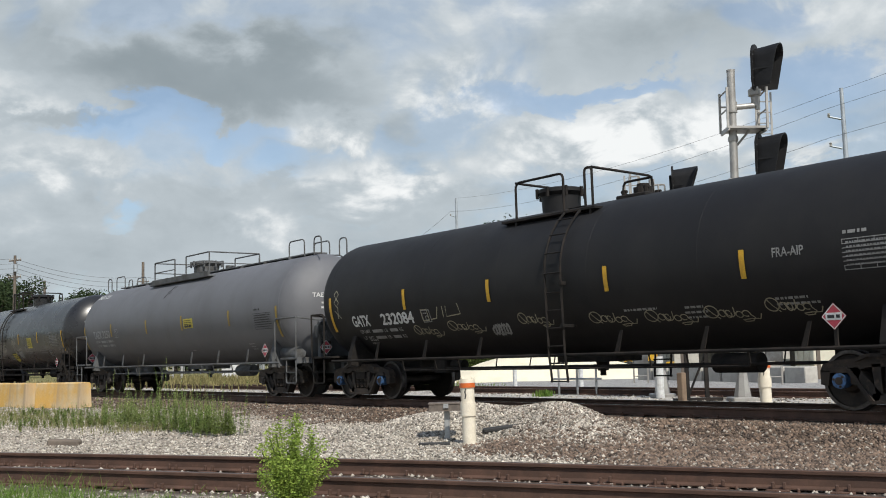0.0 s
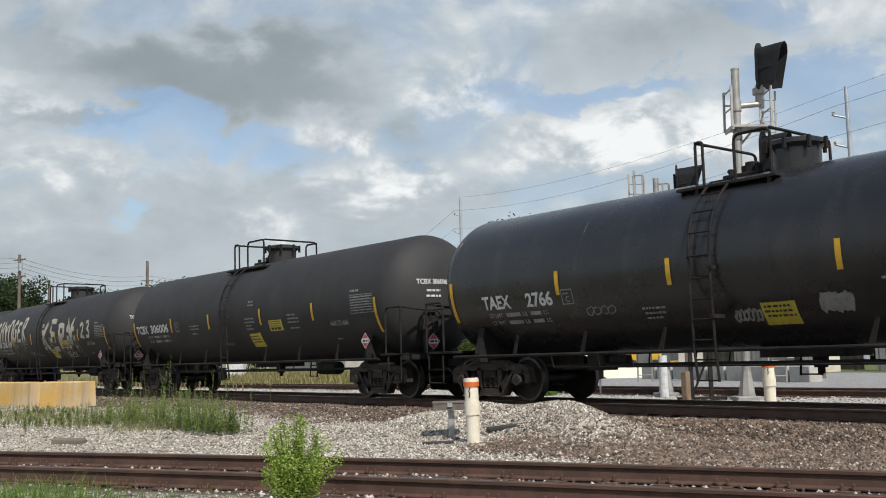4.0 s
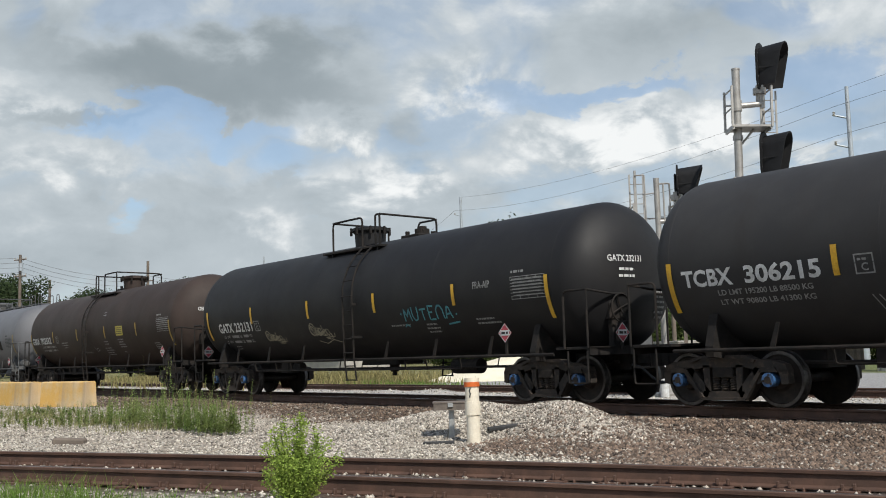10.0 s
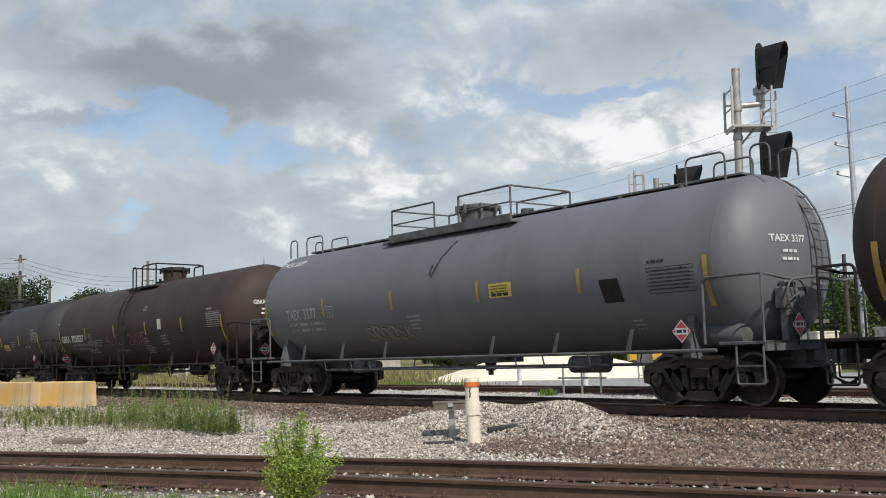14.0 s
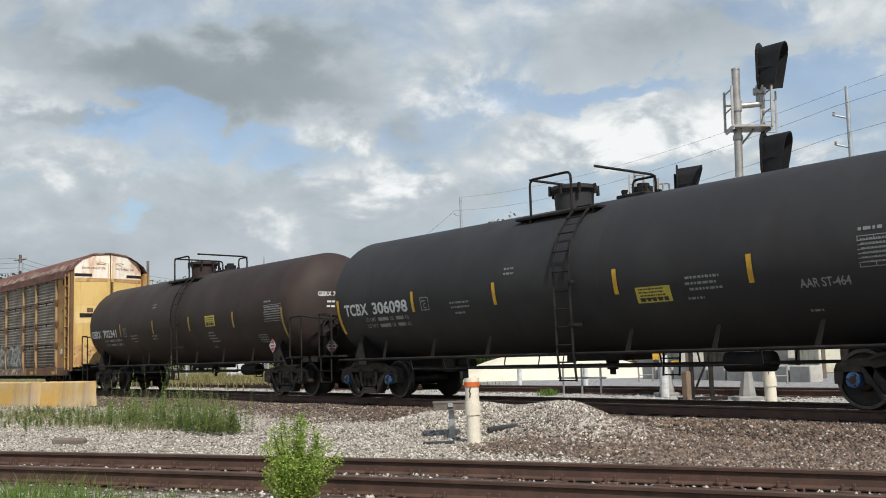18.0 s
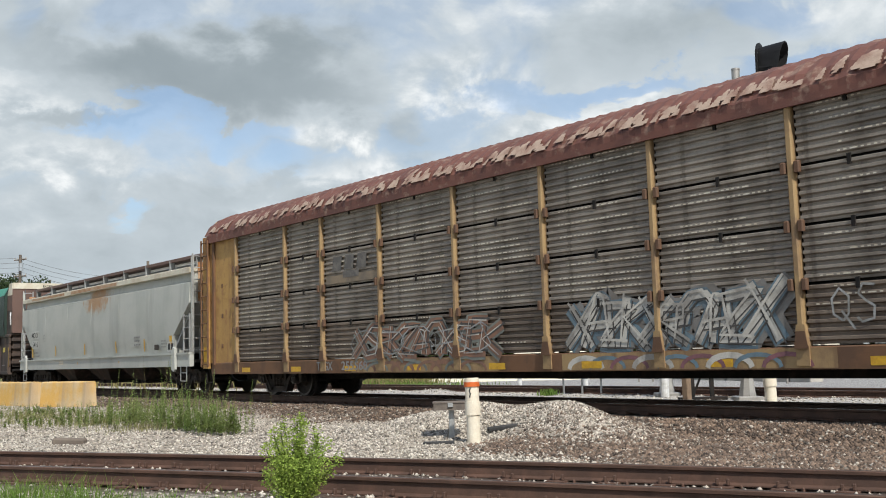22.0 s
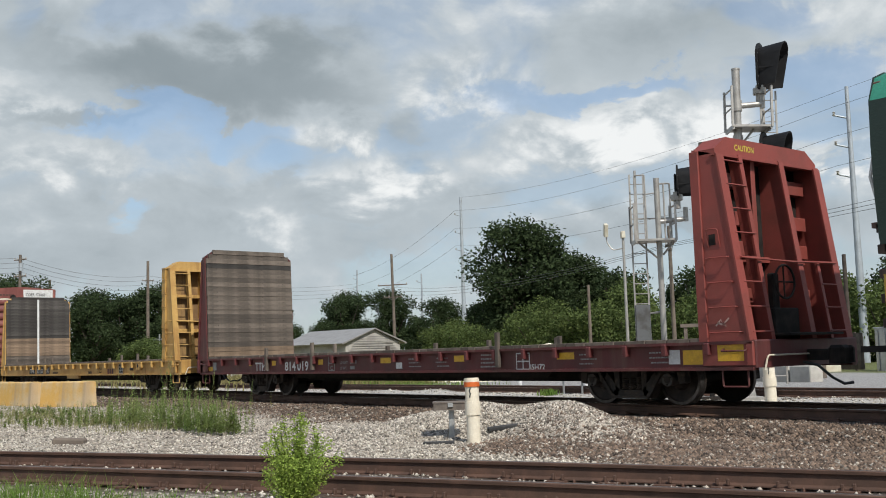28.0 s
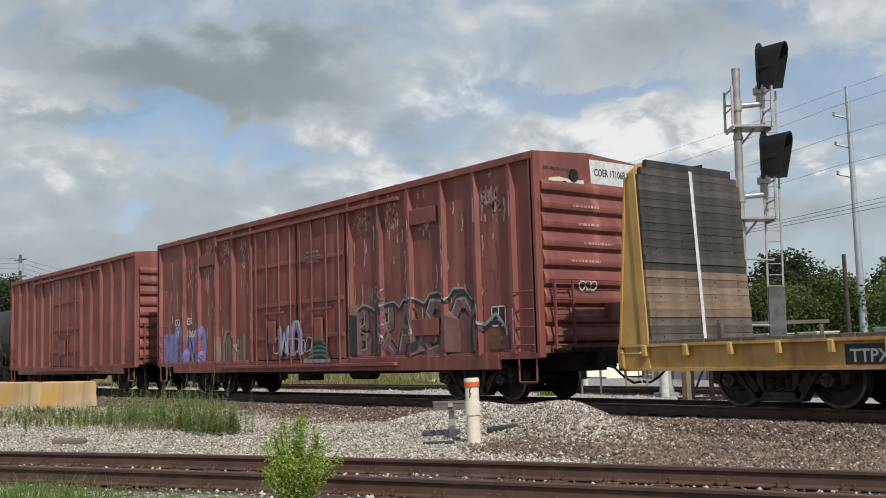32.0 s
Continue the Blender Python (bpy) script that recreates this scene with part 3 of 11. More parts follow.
def ground_z(x, y):
    z = -0.36
    z += 0.17 * smoothstep(2.9, 1.55, abs(y))                       # main ballast
    z += 0.02 * smoothstep(2.4, 1.4, abs(y - 8.9))
    if -45 < x < 15:
        dc = abs(y - spur_y(x) + 0.82) * 0.91
        z += 0.055 * smoothstep(2.2, 1.0, dc)
    for mx, my, h, sx, sy in MOUNDS:
        d = ((x - mx) / sx) ** 2 + ((y - my) / sy) ** 2
        if d < 12:
            z += h * math.exp(-d * 0.9)
    z += 0.03 * noise.noise(Vector((x * 0.5, y * 0.5, 0.3))) + 0.012 * noise.noise(Vector((x * 2.1, y * 2.1, 1.3)))
    return z


def ground_material():
    """Gravel in patches: pale limestone between the tracks, brown ballast towards the right, grey lot and grass far off."""
    m = bpy.data.materials.new("gravel ground")
    m.use_nodes = True
    nt = m.node_tree
    b = nt.nodes["Principled BSDF"]
    N, L = nt.nodes.new, nt.links.new
    geo = N("ShaderNodeTexCoord")
    sep = N("ShaderNodeSeparateXYZ")
    L(geo.outputs["Object"], sep.inputs[0])

    def noise_(sc, det=4.0):
        n = N("ShaderNodeTexNoise")
        n.inputs["Scale"].default_value, n.inputs["Detail"].default_value = sc, det
        L(geo.outputs["Object"], n.inputs["Vector"])
        return n.outputs["Fac"]

    def ramp(v, a, z):
        r = N("ShaderNodeMapRange")
        r.interpolation_type = "SMOOTHSTEP"
        r.inputs["From Min"].default_value, r.inputs["From Max"].default_value = a, z
        L(v, r.inputs["Value"])
        return r.outputs["Result"]

    def m2(op, a, z):
        x = N("ShaderNodeMath")
        x.operation = op
        for i, v in enumerate((a, z)):
            if isinstance(v, (int, float)):
                x.inputs[i].default_value = v
            else:
                L(v, x.inputs[i])
        return x.outputs[0]

    def mix(f, a, z, mode="MIX"):
        x = N("ShaderNodeMix")
        x.data_type, x.blend_type = "RGBA", mode
        for key, val in (("Factor", f), ("A", a), ("B", z)):
            if isinstance(val, tuple):
                x.inputs[key].default_value = (*val, 1)
            elif isinstance(val, float):
                x.inputs[key].default_value = val
            else:
                L(val, x.inputs[key])
        return x.outputs["Result"]

    vor = N("ShaderNodeTexVoronoi")
    vor.inputs["Scale"].default_value = 34.0
    L(geo.outputs["Object"], vor.inputs["Vector"])
    wob = m2("MULTIPLY", m2("SUBTRACT", noise_(0.45), 0.5), 5.0)
    pale, brown, dust = (0.45, 0.41, 0.35), (0.125, 0.093, 0.072), (0.35, 0.305, 0.25)
    col = mix(ramp(noise_(0.8), 0.42, 0.62), pale, dust)
    # brown ballast shoulder beside the main track, wider towards +x
    yb = m2("ADD", m2("ADD", sep.outputs[1], wob), m2("MULTIPLY", ramp(sep.outputs[0], -13.6, -6.8), 3.6))
    col = mix(ramp(yb, -3.4, -2.0), col, brown)
    # grey gravel behind the main track, field grass at the far left, lot
    col = mix(ramp(sep.outputs[1], 2.6, 3.4), col, (0.46, 0.44, 0.41))
    col = mix(ramp(sep.outputs[1], 10.6, 11.6), col, (0.33, 0.325, 0.32))
    far = m2("ADD", sep.outputs[1], m2("MULTIPLY", wob, 0.6))
    col = mix(ramp(far, 27.0, 30.0), col, (0.13, 0.15, 0.05))
    grass = m2("MULTIPLY", ramp(far, 11.0, 13.0), ramp(m2("MULTIPLY", m2("ADD", sep.outputs[0], wob), -1.0), 36.0, 42.0))
    col = mix(grass, col, (0.19, 0.18, 0.07))
    near = m2("MULTIPLY", ramp(m2("MULTIPLY", m2("ADD", sep.outputs[0], wob), -1.0), 18.0, 30.0), ramp(noise_(0.7), 0.45, 0.6))
    near = m2("MULTIPLY", near, ramp(m2("MULTIPLY", sep.outputs[1], -1.0), 3.0, 5.0))
    col = mix(near, col, (0.20, 0.20, 0.09))
    # oily brown dirt along the spur
    d = m2("ADD", sep.outputs[0], 8.68)
    sy = m2("SUBTRACT", m2("MULTIPLY", d, 0.449), m2("MULTIPLY", m2("MULTIPLY", d, d), 0.0066))
    off = m2("ADD", m2("SUBTRACT", m2("ADD", sep.outputs[1], 8.38), sy), m2("MULTIPLY", wob, 0.05))
    dirt = m2("MULTIPLY", ramp(off, 0.35, 0.05), ramp(off, -2.3, -1.9))
    col = mix(dirt, col, (0.085, 0.06, 0.046))
    rg = N("ShaderNodeRGBToBW")
    L(vor.outputs["Color"], rg.inputs[0])
    cell = mix(rg.outputs[0], (0.42, 0.41, 0.40), (1.5, 1.49, 1.48))
    col = mix(1.0, col, cell, "MULTIPLY")
    L(col, b.inputs["Base Color"])
    b.inputs["Roughness"].default_value = 0.95
    bp = N("ShaderNodeBump")
    bp.inputs["Strength"].default_value, bp.inputs["Distance"].default_value = 1.0, 0.03
    bp.invert = True
    L(vor.outputs["Distance"], bp.inputs["Height"])
    L(bp.outputs[0], b.inputs["Normal"])
    return m


def lines(stops):
    out = []
    for a, b, step in stops:
        n = max(1, round((b - a) / step))
        out += [a + (b - a) * i / n for i in range(n)]
    return out + [stops[-1][1]]


def build_ground():
    xs = lines([(-4000, -300, 400), (-300, -60, 12), (-60, -22, 0.6), (-22, 2, 0.16), (2, 30, 2.0), (30, 3000, 400)])
    ys = lines([(-1500, -40, 250), (-40, -16, 2.0), (-16, -7, 0.25), (-7, 0, 0.14), (0, 12, 0.4), (12, 60, 6), (60, 4500, 450)])
    nx = len(xs)
    v = [(x, y, ground_z(x, y)) for y in ys for x in xs]
    f = [(j * nx + i, j * nx + i + 1, (j + 1) * nx + i + 1, (j + 1) * nx + i) for j in range(len(ys) - 1) for i in range(nx - 1)]
    me = bpy.data.meshes.new("ground")
    me.from_pydata(v, [], f)
    me.materials.append(ground_material())
    me.polygons.foreach_set("use_smooth", [True] * len(f))
    ob = new("ground", me)
    return tagged(ob, "pale limestone and brown ballast gravel with patchy weeds", "ground", kind="structure")


build_ground()

RAIL_OUTLINE = [(-0.07, -0.17), (0.07, -0.17), (0.07, -0.158), (0.012, -0.14), (0.009, -0.045), (0.035, -0.035), (0.037, -0.008), (0.028, 0.0),
                (-0.028, 0.0), (-0.037, -0.008), (-0.035, -0.035), (-0.009, -0.045), (-0.012, -0.14), (-0.07, -0.158)]


def rail_along(points, top=1):
    """A rail swept along points (its head's top centre); the head's top face takes material 1."""
    s = Shape()
    n = len(RAIL_OUTLINE)
    v, f, m = [], [], []
    for i, p in enumerate(points):
        d = (points[min(i + 1, len(points) - 1)] - points[max(i - 1, 0)]).normalized()
        w = Vector((d.y, -d.x, 0))
        v += [p + w * a + Vector((0, 0, b)) for a, b in RAIL_OUTLINE]
    for i in range(len(points) - 1):
        for j in range(n):
            f.append((i * n + j, i * n + (j + 1) % n, (i + 1) * n + (j + 1) % n, (i + 1) * n + j))
            m.append(1 if j == 7 else 0)
    s.v, s.f, s.m = [tuple(q) for q in v], f, m
    return s


def straight_track(name, label, y, z, x0, x1, shiny):
    t = thing(name, label, "railway track", kind="structure")
    for k in (-0.7525, 0.7525):
        pts = [Vector((x, y + k, z)) for x in (x0, (x0 + x1) / 2, x1)]
        part("rail", rail_along(pts), [RAIL, RAIL_SHINE if shiny else RAIL_TOP], t)
    s = Shape().box(-0.115, 0.115, -1.3, 1.3, -0.18, 0.0, 0.012)
    tie = mesh_of("tie", s, TIE)
    plate = mesh_of("tie_plate", Shape().box(-0.09, 0.09, -0.17, 0.17, 0, 0.016).box(-0.06, -0.03, 0.075, 0.1, 0.01, 0.05).box(0.03, 0.06, -0.1, -0.075, 0.01, 0.05), RAIL)
    rnd = random.Random(int(y * 10) + 5)
    x = max(x0, -70.0)
    while x < x1:
        part("tie", tie, None, t, at=pose(x + rnd.uniform(-0.03, 0.03), y + rnd.uniform(-0.05, 0.05), z - 0.182 + rnd.uniform(-0.01, 0.0), 0, 0, rnd.uniform(-1.5, 1.5)))
        if x > -30:
            for k in (-0.7525, 0.7525):
                part("tie_plate", plate, None, t, at=pose(x, y + k, z - 0.184))
        x += 0.53
    return t


main_track = straight_track("main_track", "main line track on dark ballast with worn bright rails", 0.0, 0.0, -400.0, 60.0, True)
siding_track = straight_track("siding_track", "rusty siding track on pale gravel behind the main line", 8.9, -0.16, -300.0, 40.0, False)


def build_spur():
    t = thing("spur_track", "rusty curved spur track on half-buried ties", "railway track", kind="structure")
    xs = [-40 + i * 0.8 for i in range(56)]
    for side in (-0.7525, 0.7525):
        pts = []
        for x in xs:
            c, d, n = spur(x)
            p = c + n * side
            pts.append(Vector((p.x, p.y, -0.12)))
        part("rail", rail_along(pts), [RAIL, RAIL_TOP], t, smooth=40)
    tie = mesh_of("tie", Shape().box(-0.115, 0.115, -1.3, 1.3, -0.18, 0.0, 0.014), TIE)
    plate = mesh_of("tie_plate", Shape().box(-0.1, 0.1, -0.18, 0.18, 0, 0.018), RAIL)
    spike = mesh_of("spike", Shape().box(-0.014, 0.014, -0.02, 0.02, 0.0, 0.055, 0.006), RAIL)
    anchor = mesh_of("rail_anchor", Shape().box(-0.012, 0.012, -0.10, 0.10, 0.0, 0.05, 0.008), RAIL)
    rnd = random.Random(3)
    s, x = 0.0, -22.0
    while x < 2.0:
        c, d, n = spur(x)
        turn = math.degrees(math.atan2(d.y, d.x))
        part("tie", tie, None, t, at=pose(c.x, c.y, -0.302 + rnd.uniform(-0.012, 0.004), 0, 0, turn + rnd.uniform(-2, 2)))
        for side in (-0.7525, 0.7525):
            p = c + n * side
            part("tie_plate", plate, None, t, at=pose(p.x, p.y, -0.306, 0, 0, turn))
            if x > -16:
                for a, b in ((-0.05, -0.085), (0.05, -0.085), (-0.05, 0.085), (0.05, 0.085)):
                    q = p + d * a + n * b
                    part("spike", spike, None, t, at=pose(q.x, q.y, -0.29 + rnd.uniform(0, 0.02), 0, 0, turn))
                q = p + d * 0.17
                part("rail_anchor", anchor, None, t, at=pose(q.x, q.y, -0.325, 0, 0, turn))
        x += 0.55 * d.x
    return t


build_spur()


# ---- running gear ----
AXLE_HALF = 0.889
WHEEL_R = 0.457


def wheelset_shape():
    s = Shape()
    s.cyl((0, -1.06, 0), (0, 1.06, 0), 0.08, 12)
    for k in (-1, 1):
        y = k * 0.75
        prof = [(-0.075, 0.30), (-0.07, 0.41), (-0.065, WHEEL_R + 0.026), (-0.04, WHEEL_R + 0.026), (-0.03, WHEEL_R + 0.004), (0.07, WHEEL_R - 0.006), (0.072, 0.40),
                (0.045, 0.385), (0.02, 0.30), (0.03, 0.20), (0.09, 0.16), (0.10, 0.09)]
        n = 32
        v, f, m = [], [], []
        for a, r in prof:
            for i in range(n):
                w = 2 * math.pi * i / n
                v.append((r * math.cos(w), y + k * a, r * math.sin(w)))
        base = len(s.v)
        s.v += v
        for q in range(len(prof) - 1):
            for i in range(n):
                s.f.append((base + q * n + i, base + q * n + (i + 1) % n, base + (q + 1) * n + (i + 1) % n, base + (q + 1) * n + i))
                s.m.append(1 if q in (4, 5) else 0)
        s.f.append(tuple(base + i for i in range(n)))
        s.m.append(0)
        s.cyl((0, k * 0.98, 0), (0, k * 1.16, 0), 0.115, 16, mat=2)
        s.cyl((0, k * 1.16, 0), (0, k * 1.175, 0), 0.06, 12, mat=0)
        for i in range(3):
            a = 2 * math.pi * i / 3
            s.cyl((0.085 * math.cos(a), k * 1.16, 0.085 * math.sin(a)), (0.085 * math.cos(a), k * 1.18, 0.085 * math.sin(a)), 0.018, 6, mat=0)
    return s


def sideframe_shape(k):
    """A cast side frame: deep top chord, hooded bearing pockets, diagonal struts, columns and a spring seat, with flanged edges."""
    s = Shape()
    y0, y1 = sorted((k * 0.93, k * 1.10))
    f0, f1 = sorted((k * 1.06, k * 1.14))
    s.prism([(-1.22, 0.60), (-1.18, 0.70), (-1.0, 0.76), (-0.62, 0.79), (-0.45, 0.86), (0.45, 0.86), (0.62, 0.79), (1.0, 0.76), (1.18, 0.70), (1.22, 0.60), (1.06, 0.585), (0.70, 0.60), (0.42, 0.66),
             (-0.42, 0.66), (-0.70, 0.60), (-1.06, 0.585)], y0, y1, "y")
    s.prism([(-0.66, 0.78), (-0.46, 0.85), (0.46, 0.85), (0.66, 0.78), (0.62, 0.74), (0.44, 0.80), (-0.44, 0.80), (-0.62, 0.74)], f0, f1, "y")
    for q in (-1, 1):
        s.prism([(q * 1.22, 0.62), (q * 1.22, 0.40), (q * 1.10, 0.38), (q * 1.06, 0.60)], y0, y1, "y")
        s.prism([(q * 0.74, 0.62), (q * 0.74, 0.42), (q * 0.66, 0.38), (q * 0.56, 0.62)], y0, y1, "y")
        s.prism([(q * 0.80, 0.64), (q * 0.62, 0.66), (q * 0.28, 0.28), (q * 0.34, 0.12), (q * 0.46, 0.14)], y0, y1, "y")
        s.prism([(q * 0.79, 0.62), (q * 0.73, 0.64), (q * 0.37, 0.15), (q * 0.45, 0.145)], f0, f1, "y")
        s.prism([(q * 0.40, 0.70), (q * 0.26, 0.70), (q * 0.26, 0.25), (q * 0.36, 0.25)], y0, y1, "y")
        # bearing adapter over the journal
        s.prism([(q * 0.889 - 0.16, 0.58), (q * 0.889 - 0.12, 0.66), (q * 0.889 + 0.12, 0.66), (q * 0.889 + 0.16, 0.58)], f0, f1, "y")
    s.prism([(-0.46, 0.12), (0.46, 0.12), (0.40, 0.27), (-0.40, 0.27)], y0, y1, "y")
    s.prism([(-0.44, 0.12), (0.44, 0.12), (0.42, 0.17), (-0.42, 0.17)], f0, f1, "y")
    return s


def spring_shape(k):
    s = Shape()
    for x in (-0.17, 0.0, 0.17):
        pts = [(x + 0.062 * math.cos(a), k * 1.03 + 0.055 * math.sin(a), 0.275 + 0.235 * a / 38) for a in [i * 0.75 for i in range(51)]]
        s.tube(pts, 0.017, 5)
    return s


TRUCK_MESH = {}


def truck(car, x, caps, gear):
    key = (caps.name, gear.name)
    if key not in TRUCK_MESH:
        TRUCK_MESH[key] = (
            mesh_of("truck", Shape().box(-0.2, 0.2, -1.12, 1.12, 0.50, 0.66, 0.02).box(-0.34, 0.34, -0.35, 0.35, 0.62, 0.74, 0.02)
                    .box(-0.85, 0.85, -0.10, 0.10, 0.30, 0.38).box(-0.45, -0.36, -0.72, 0.72, 0.34, 0.48).box(0.36, 0.45, -0.72, 0.72, 0.34, 0.48), gear),
            {k: mesh_of("side_frame", sideframe_shape(k), TRUCK) for k in (-1, 1)},
            {k: mesh_of("spring_nest", spring_shape(k), TRUCK, smooth=60) for k in (-1, 1)},
            mesh_of("wheelset", wheelset_shape(), [WHEEL, TREAD, caps], smooth=35))
    bolster, frames, springs, wheels = TRUCK_MESH[key]
    t = part("truck", bolster, None, car, at=pose(x, 0, 0))
    for k in (-1, 1):
        part("side_frame", frames[k], None, t)
        part("spring_nest", springs[k], None, t)
        part("wheelset", wheels, None, t, at=pose(k * AXLE_HALF, 0, WHEEL_R))
    return t




def couplers(car, half, gear, z=0.83):
    for k in (-1, 1):
        s = Shape().box(-0.75, -0.12, -0.09, 0.09, z - 0.09, z + 0.09, 0.02).box(-0.2, 0.08, -0.16, 0.12, z - 0.15, z + 0.15, 0.05).box(0.0, 0.12, 0.04, 0.17, z - 0.14, z + 0.14, 0.04)
        s.box(-0.85, -0.62, -0.19, 0.19, z - 0.17, z + 0.2, 0.02)
        part("coupler", s, gear, car, at=pose(k * half, 0, 0, 0, 0, 0 if k > 0 else 180))
        hose = [(0.0 - 0.55, -0.28, 0.72), (-0.3, -0.27, 0.66), (-0.1, -0.2, 0.46), (0.05, -0.12, 0.36), (0.15, -0.02, 0.38)]
        part("air_hose", Shape().tube(hose, 0.026, 6), RUBBER, car, at=pose(k * half, 0, 0, 0, 0, 0 if k > 0 else 180))


def ladder_shape(x, y, z0, z1, w=0.42, pitch=0.36, r=0.017, along="x", out=0.0):
    s = Shape()
    ax = Vector((1, 0, 0)) if along == "x" else Vector((0, 1, 0))
    for k in (-1, 1):
        p = Vector((x, y, 0)) + ax * (k * w / 2)
        s.box(p.x - 0.022, p.x + 0.022, p.y - 0.022, p.y + 0.022, z0, z1)
    n = max(1, int((z1 - z0) / pitch))
    for i in range(n + 1):
        z = z0 + 0.08 + (z1 - z0 - 0.16) * i / n
        a, b = Vector((x, y, z)) - ax * (w / 2 + 0.02), Vector((x, y, z)) + ax * (w / 2 + 0.02)
        s.cyl(a, b, r, 6)
    return s


def loop_pts(pts, rad=0.09, n=4):
    """Round the corners of a polyline."""
    pts = [Vector(q) for q in pts]
    out = [pts[0]]
    for i in range(1, len(pts) - 1):
        a, b, c = pts[i - 1], pts[i], pts[i + 1]
        ra = min(rad, (a - b).length * 0.45, (c - b).length * 0.45)
        p, q = b + (a - b).normalized() * ra, b + (c - b).normalized() * ra
        for k in range(n + 1):
            t = k / n
            out.append(p * (1 - t) ** 2 + b * 2 * t * (1 - t) + q * t * t)
    return out + [pts[-1]]


# ---- tank cars ----
def dish(k):
    """How far a dished head stands out at the share k of the tank's radius: nearly flat in the middle, a tight knuckle at the rim."""
    return HEAD * max(0.0, 1 - k ** 2.5) ** 0.56


def tank_profile(extra=0.0):
    ks = [0.015] + [math.sin(math.pi / 2 * i / 14) ** 0.8 for i in range(1, 14)] + [1.0]
    left = [(-TANK_L - extra - dish(k), max(0.02, TANK_R * k)) for k in ks]
    return left + [(-x, r) for x, r in reversed(left)]


def manway(car, x, paint, metal):
    """The domed manway with its rim, cover, hinge and swing bolts, at x along the top."""
    top = TANK_Z + TANK_R
    body = part("manway", Shape().lathe([(0.0, 0.40), (0.36, 0.42), (0.43, 0.50), (0.50, 0.50), (0.52, 0.46), (0.55, 0.30), (0.57, 0.0)], 28, "z", (x, 0, top - 0.06)), paint, car, smooth=40)
    part("hinge", Shape().box(x - 0.56, x - 0.40, -0.12, 0.12, top + 0.34, top + 0.50, 0.02), metal, body)
    bolt = mesh_of("manway_bolt", Shape().box(-0.03, 0.03, -0.03, 0.03, 0.26, 0.47, 0.01), metal)
    for i in range(8):
        a = i * math.pi / 4 + 0.2
        part("manway_bolt", bolt, None, car, at=pose(x + 0.51 * math.cos(a), 0.51 * math.sin(a), top))


def tank_top(car, paint, metal, x0, x1, gap, man, fit):
    """Side ladders, the top platform between x0 and x1 with bent pipe rails that leave a gap over the ladder, the manway and the fittings."""
    top = TANK_Z + TANK_R
    c = (gap[0] + gap[1]) / 2
    for y in (-1, 1):
        s = Shape()
        for k in (-0.21, 0.21):
            pts = [(c + k, y * 1.50, 0.44), (c + k, y * 1.56, 0.95), (c + k, y * 1.60, TANK_Z)]
            pts += [(c + k, y * (TANK_R + 0.09) * math.cos(a), TANK_Z + (TANK_R + 0.09) * math.sin(a)) for a in [radians(q) for q in range(10, 66, 8)]]
            s.tube(pts, 0.024, 5)
        lad = part("ladder", s, metal, car)
        rung = mesh_of("rung", Shape().cyl((-0.23, 0, 0), (0.23, 0, 0), 0.015, 6), metal)
        for z in (0.46, 0.8, 1.12, 1.46, 1.8, 2.14):
            part("rung", rung, None, lad, at=pose(c, y * (1.52 if z < 1 else 1.58), z))
        for a in (2, 16, 30, 44, 58):
            a = radians(a)
            part("rung", rung, None, lad, at=pose(c, y * (TANK_R + 0.1) * math.cos(a), TANK_Z + (TANK_R + 0.1) * math.sin(a)))
        for z in (1.5, 2.3):
            part("ladder_clip", Shape().box(c + 0.19, c + 0.27, min(y * 1.3, y * 1.64), max(y * 1.3, y * 1.64), z - 0.03, z + 0.03), metal, lad)
    manway(car, man, paint, metal)
    f = part("valve_housing", Shape().cyl((fit, 0.12, top - 0.05), (fit, 0.12, top + 0.20), 0.19, 14).cyl((fit, 0.12, top + 0.20), (fit, 0.12, top + 0.27), 0.12, 12).box(fit - 0.35, fit + 0.4, -0.3, 0.42, top - 0.03, top + 0.04, 0.02), metal, car)
    for dx, dy, h in ((-0.24, -0.16, 0.15), (0.27, -0.1, 0.19), (0.22, 0.3, 0.13), (-0.2, 0.32, 0.12)):
        part("valve", Shape().cyl((fit + dx, dy, top), (fit + dx, dy, top + h), 0.055, 8).cyl((fit + dx - 0.07, dy, top + h * 0.8), (fit + dx + 0.07, dy, top + h * 0.8), 0.03, 6), metal, f)
    w, up = 0.9, top + 0.58
    for y in (-1, 1):
        part("walk_board", Shape().box(x0 - 0.4, x1 + 0.12, min(y * 0.58, y * 0.98), max(y * 0.58, y * 0.98), top - 0.24, top - 0.19, 0.01), metal, car)
        for x in (x0, x1 - 0.06):
            part("board_bracket", Shape().box(x, x + 0.06, min(y * 0.5, y * 0.96), max(y * 0.5, y * 0.96), top - 0.40, top - 0.22), metal, car)
    for a, b in ((x0, gap[0] - 0.02), (gap[1] + 0.02, x1)):
        if b - a > 0.12:
            part("guard_rail", Shape().tube(loop_pts([(a, -w, top - 0.2), (a, -w, up), (b, -w, up), (b, -w, top - 0.2)], min(0.13, (b - a) * 0.4)), 0.027, 7), metal, car)
    # rails across both ends and along the far side
    for x in (x0, x1):
        part("guard_rail", Shape().tube(loop_pts([(x, -w, up), (x, w, up - 0.02), (x, w, top - 0.2)], 0.13), 0.027, 7), metal, car)
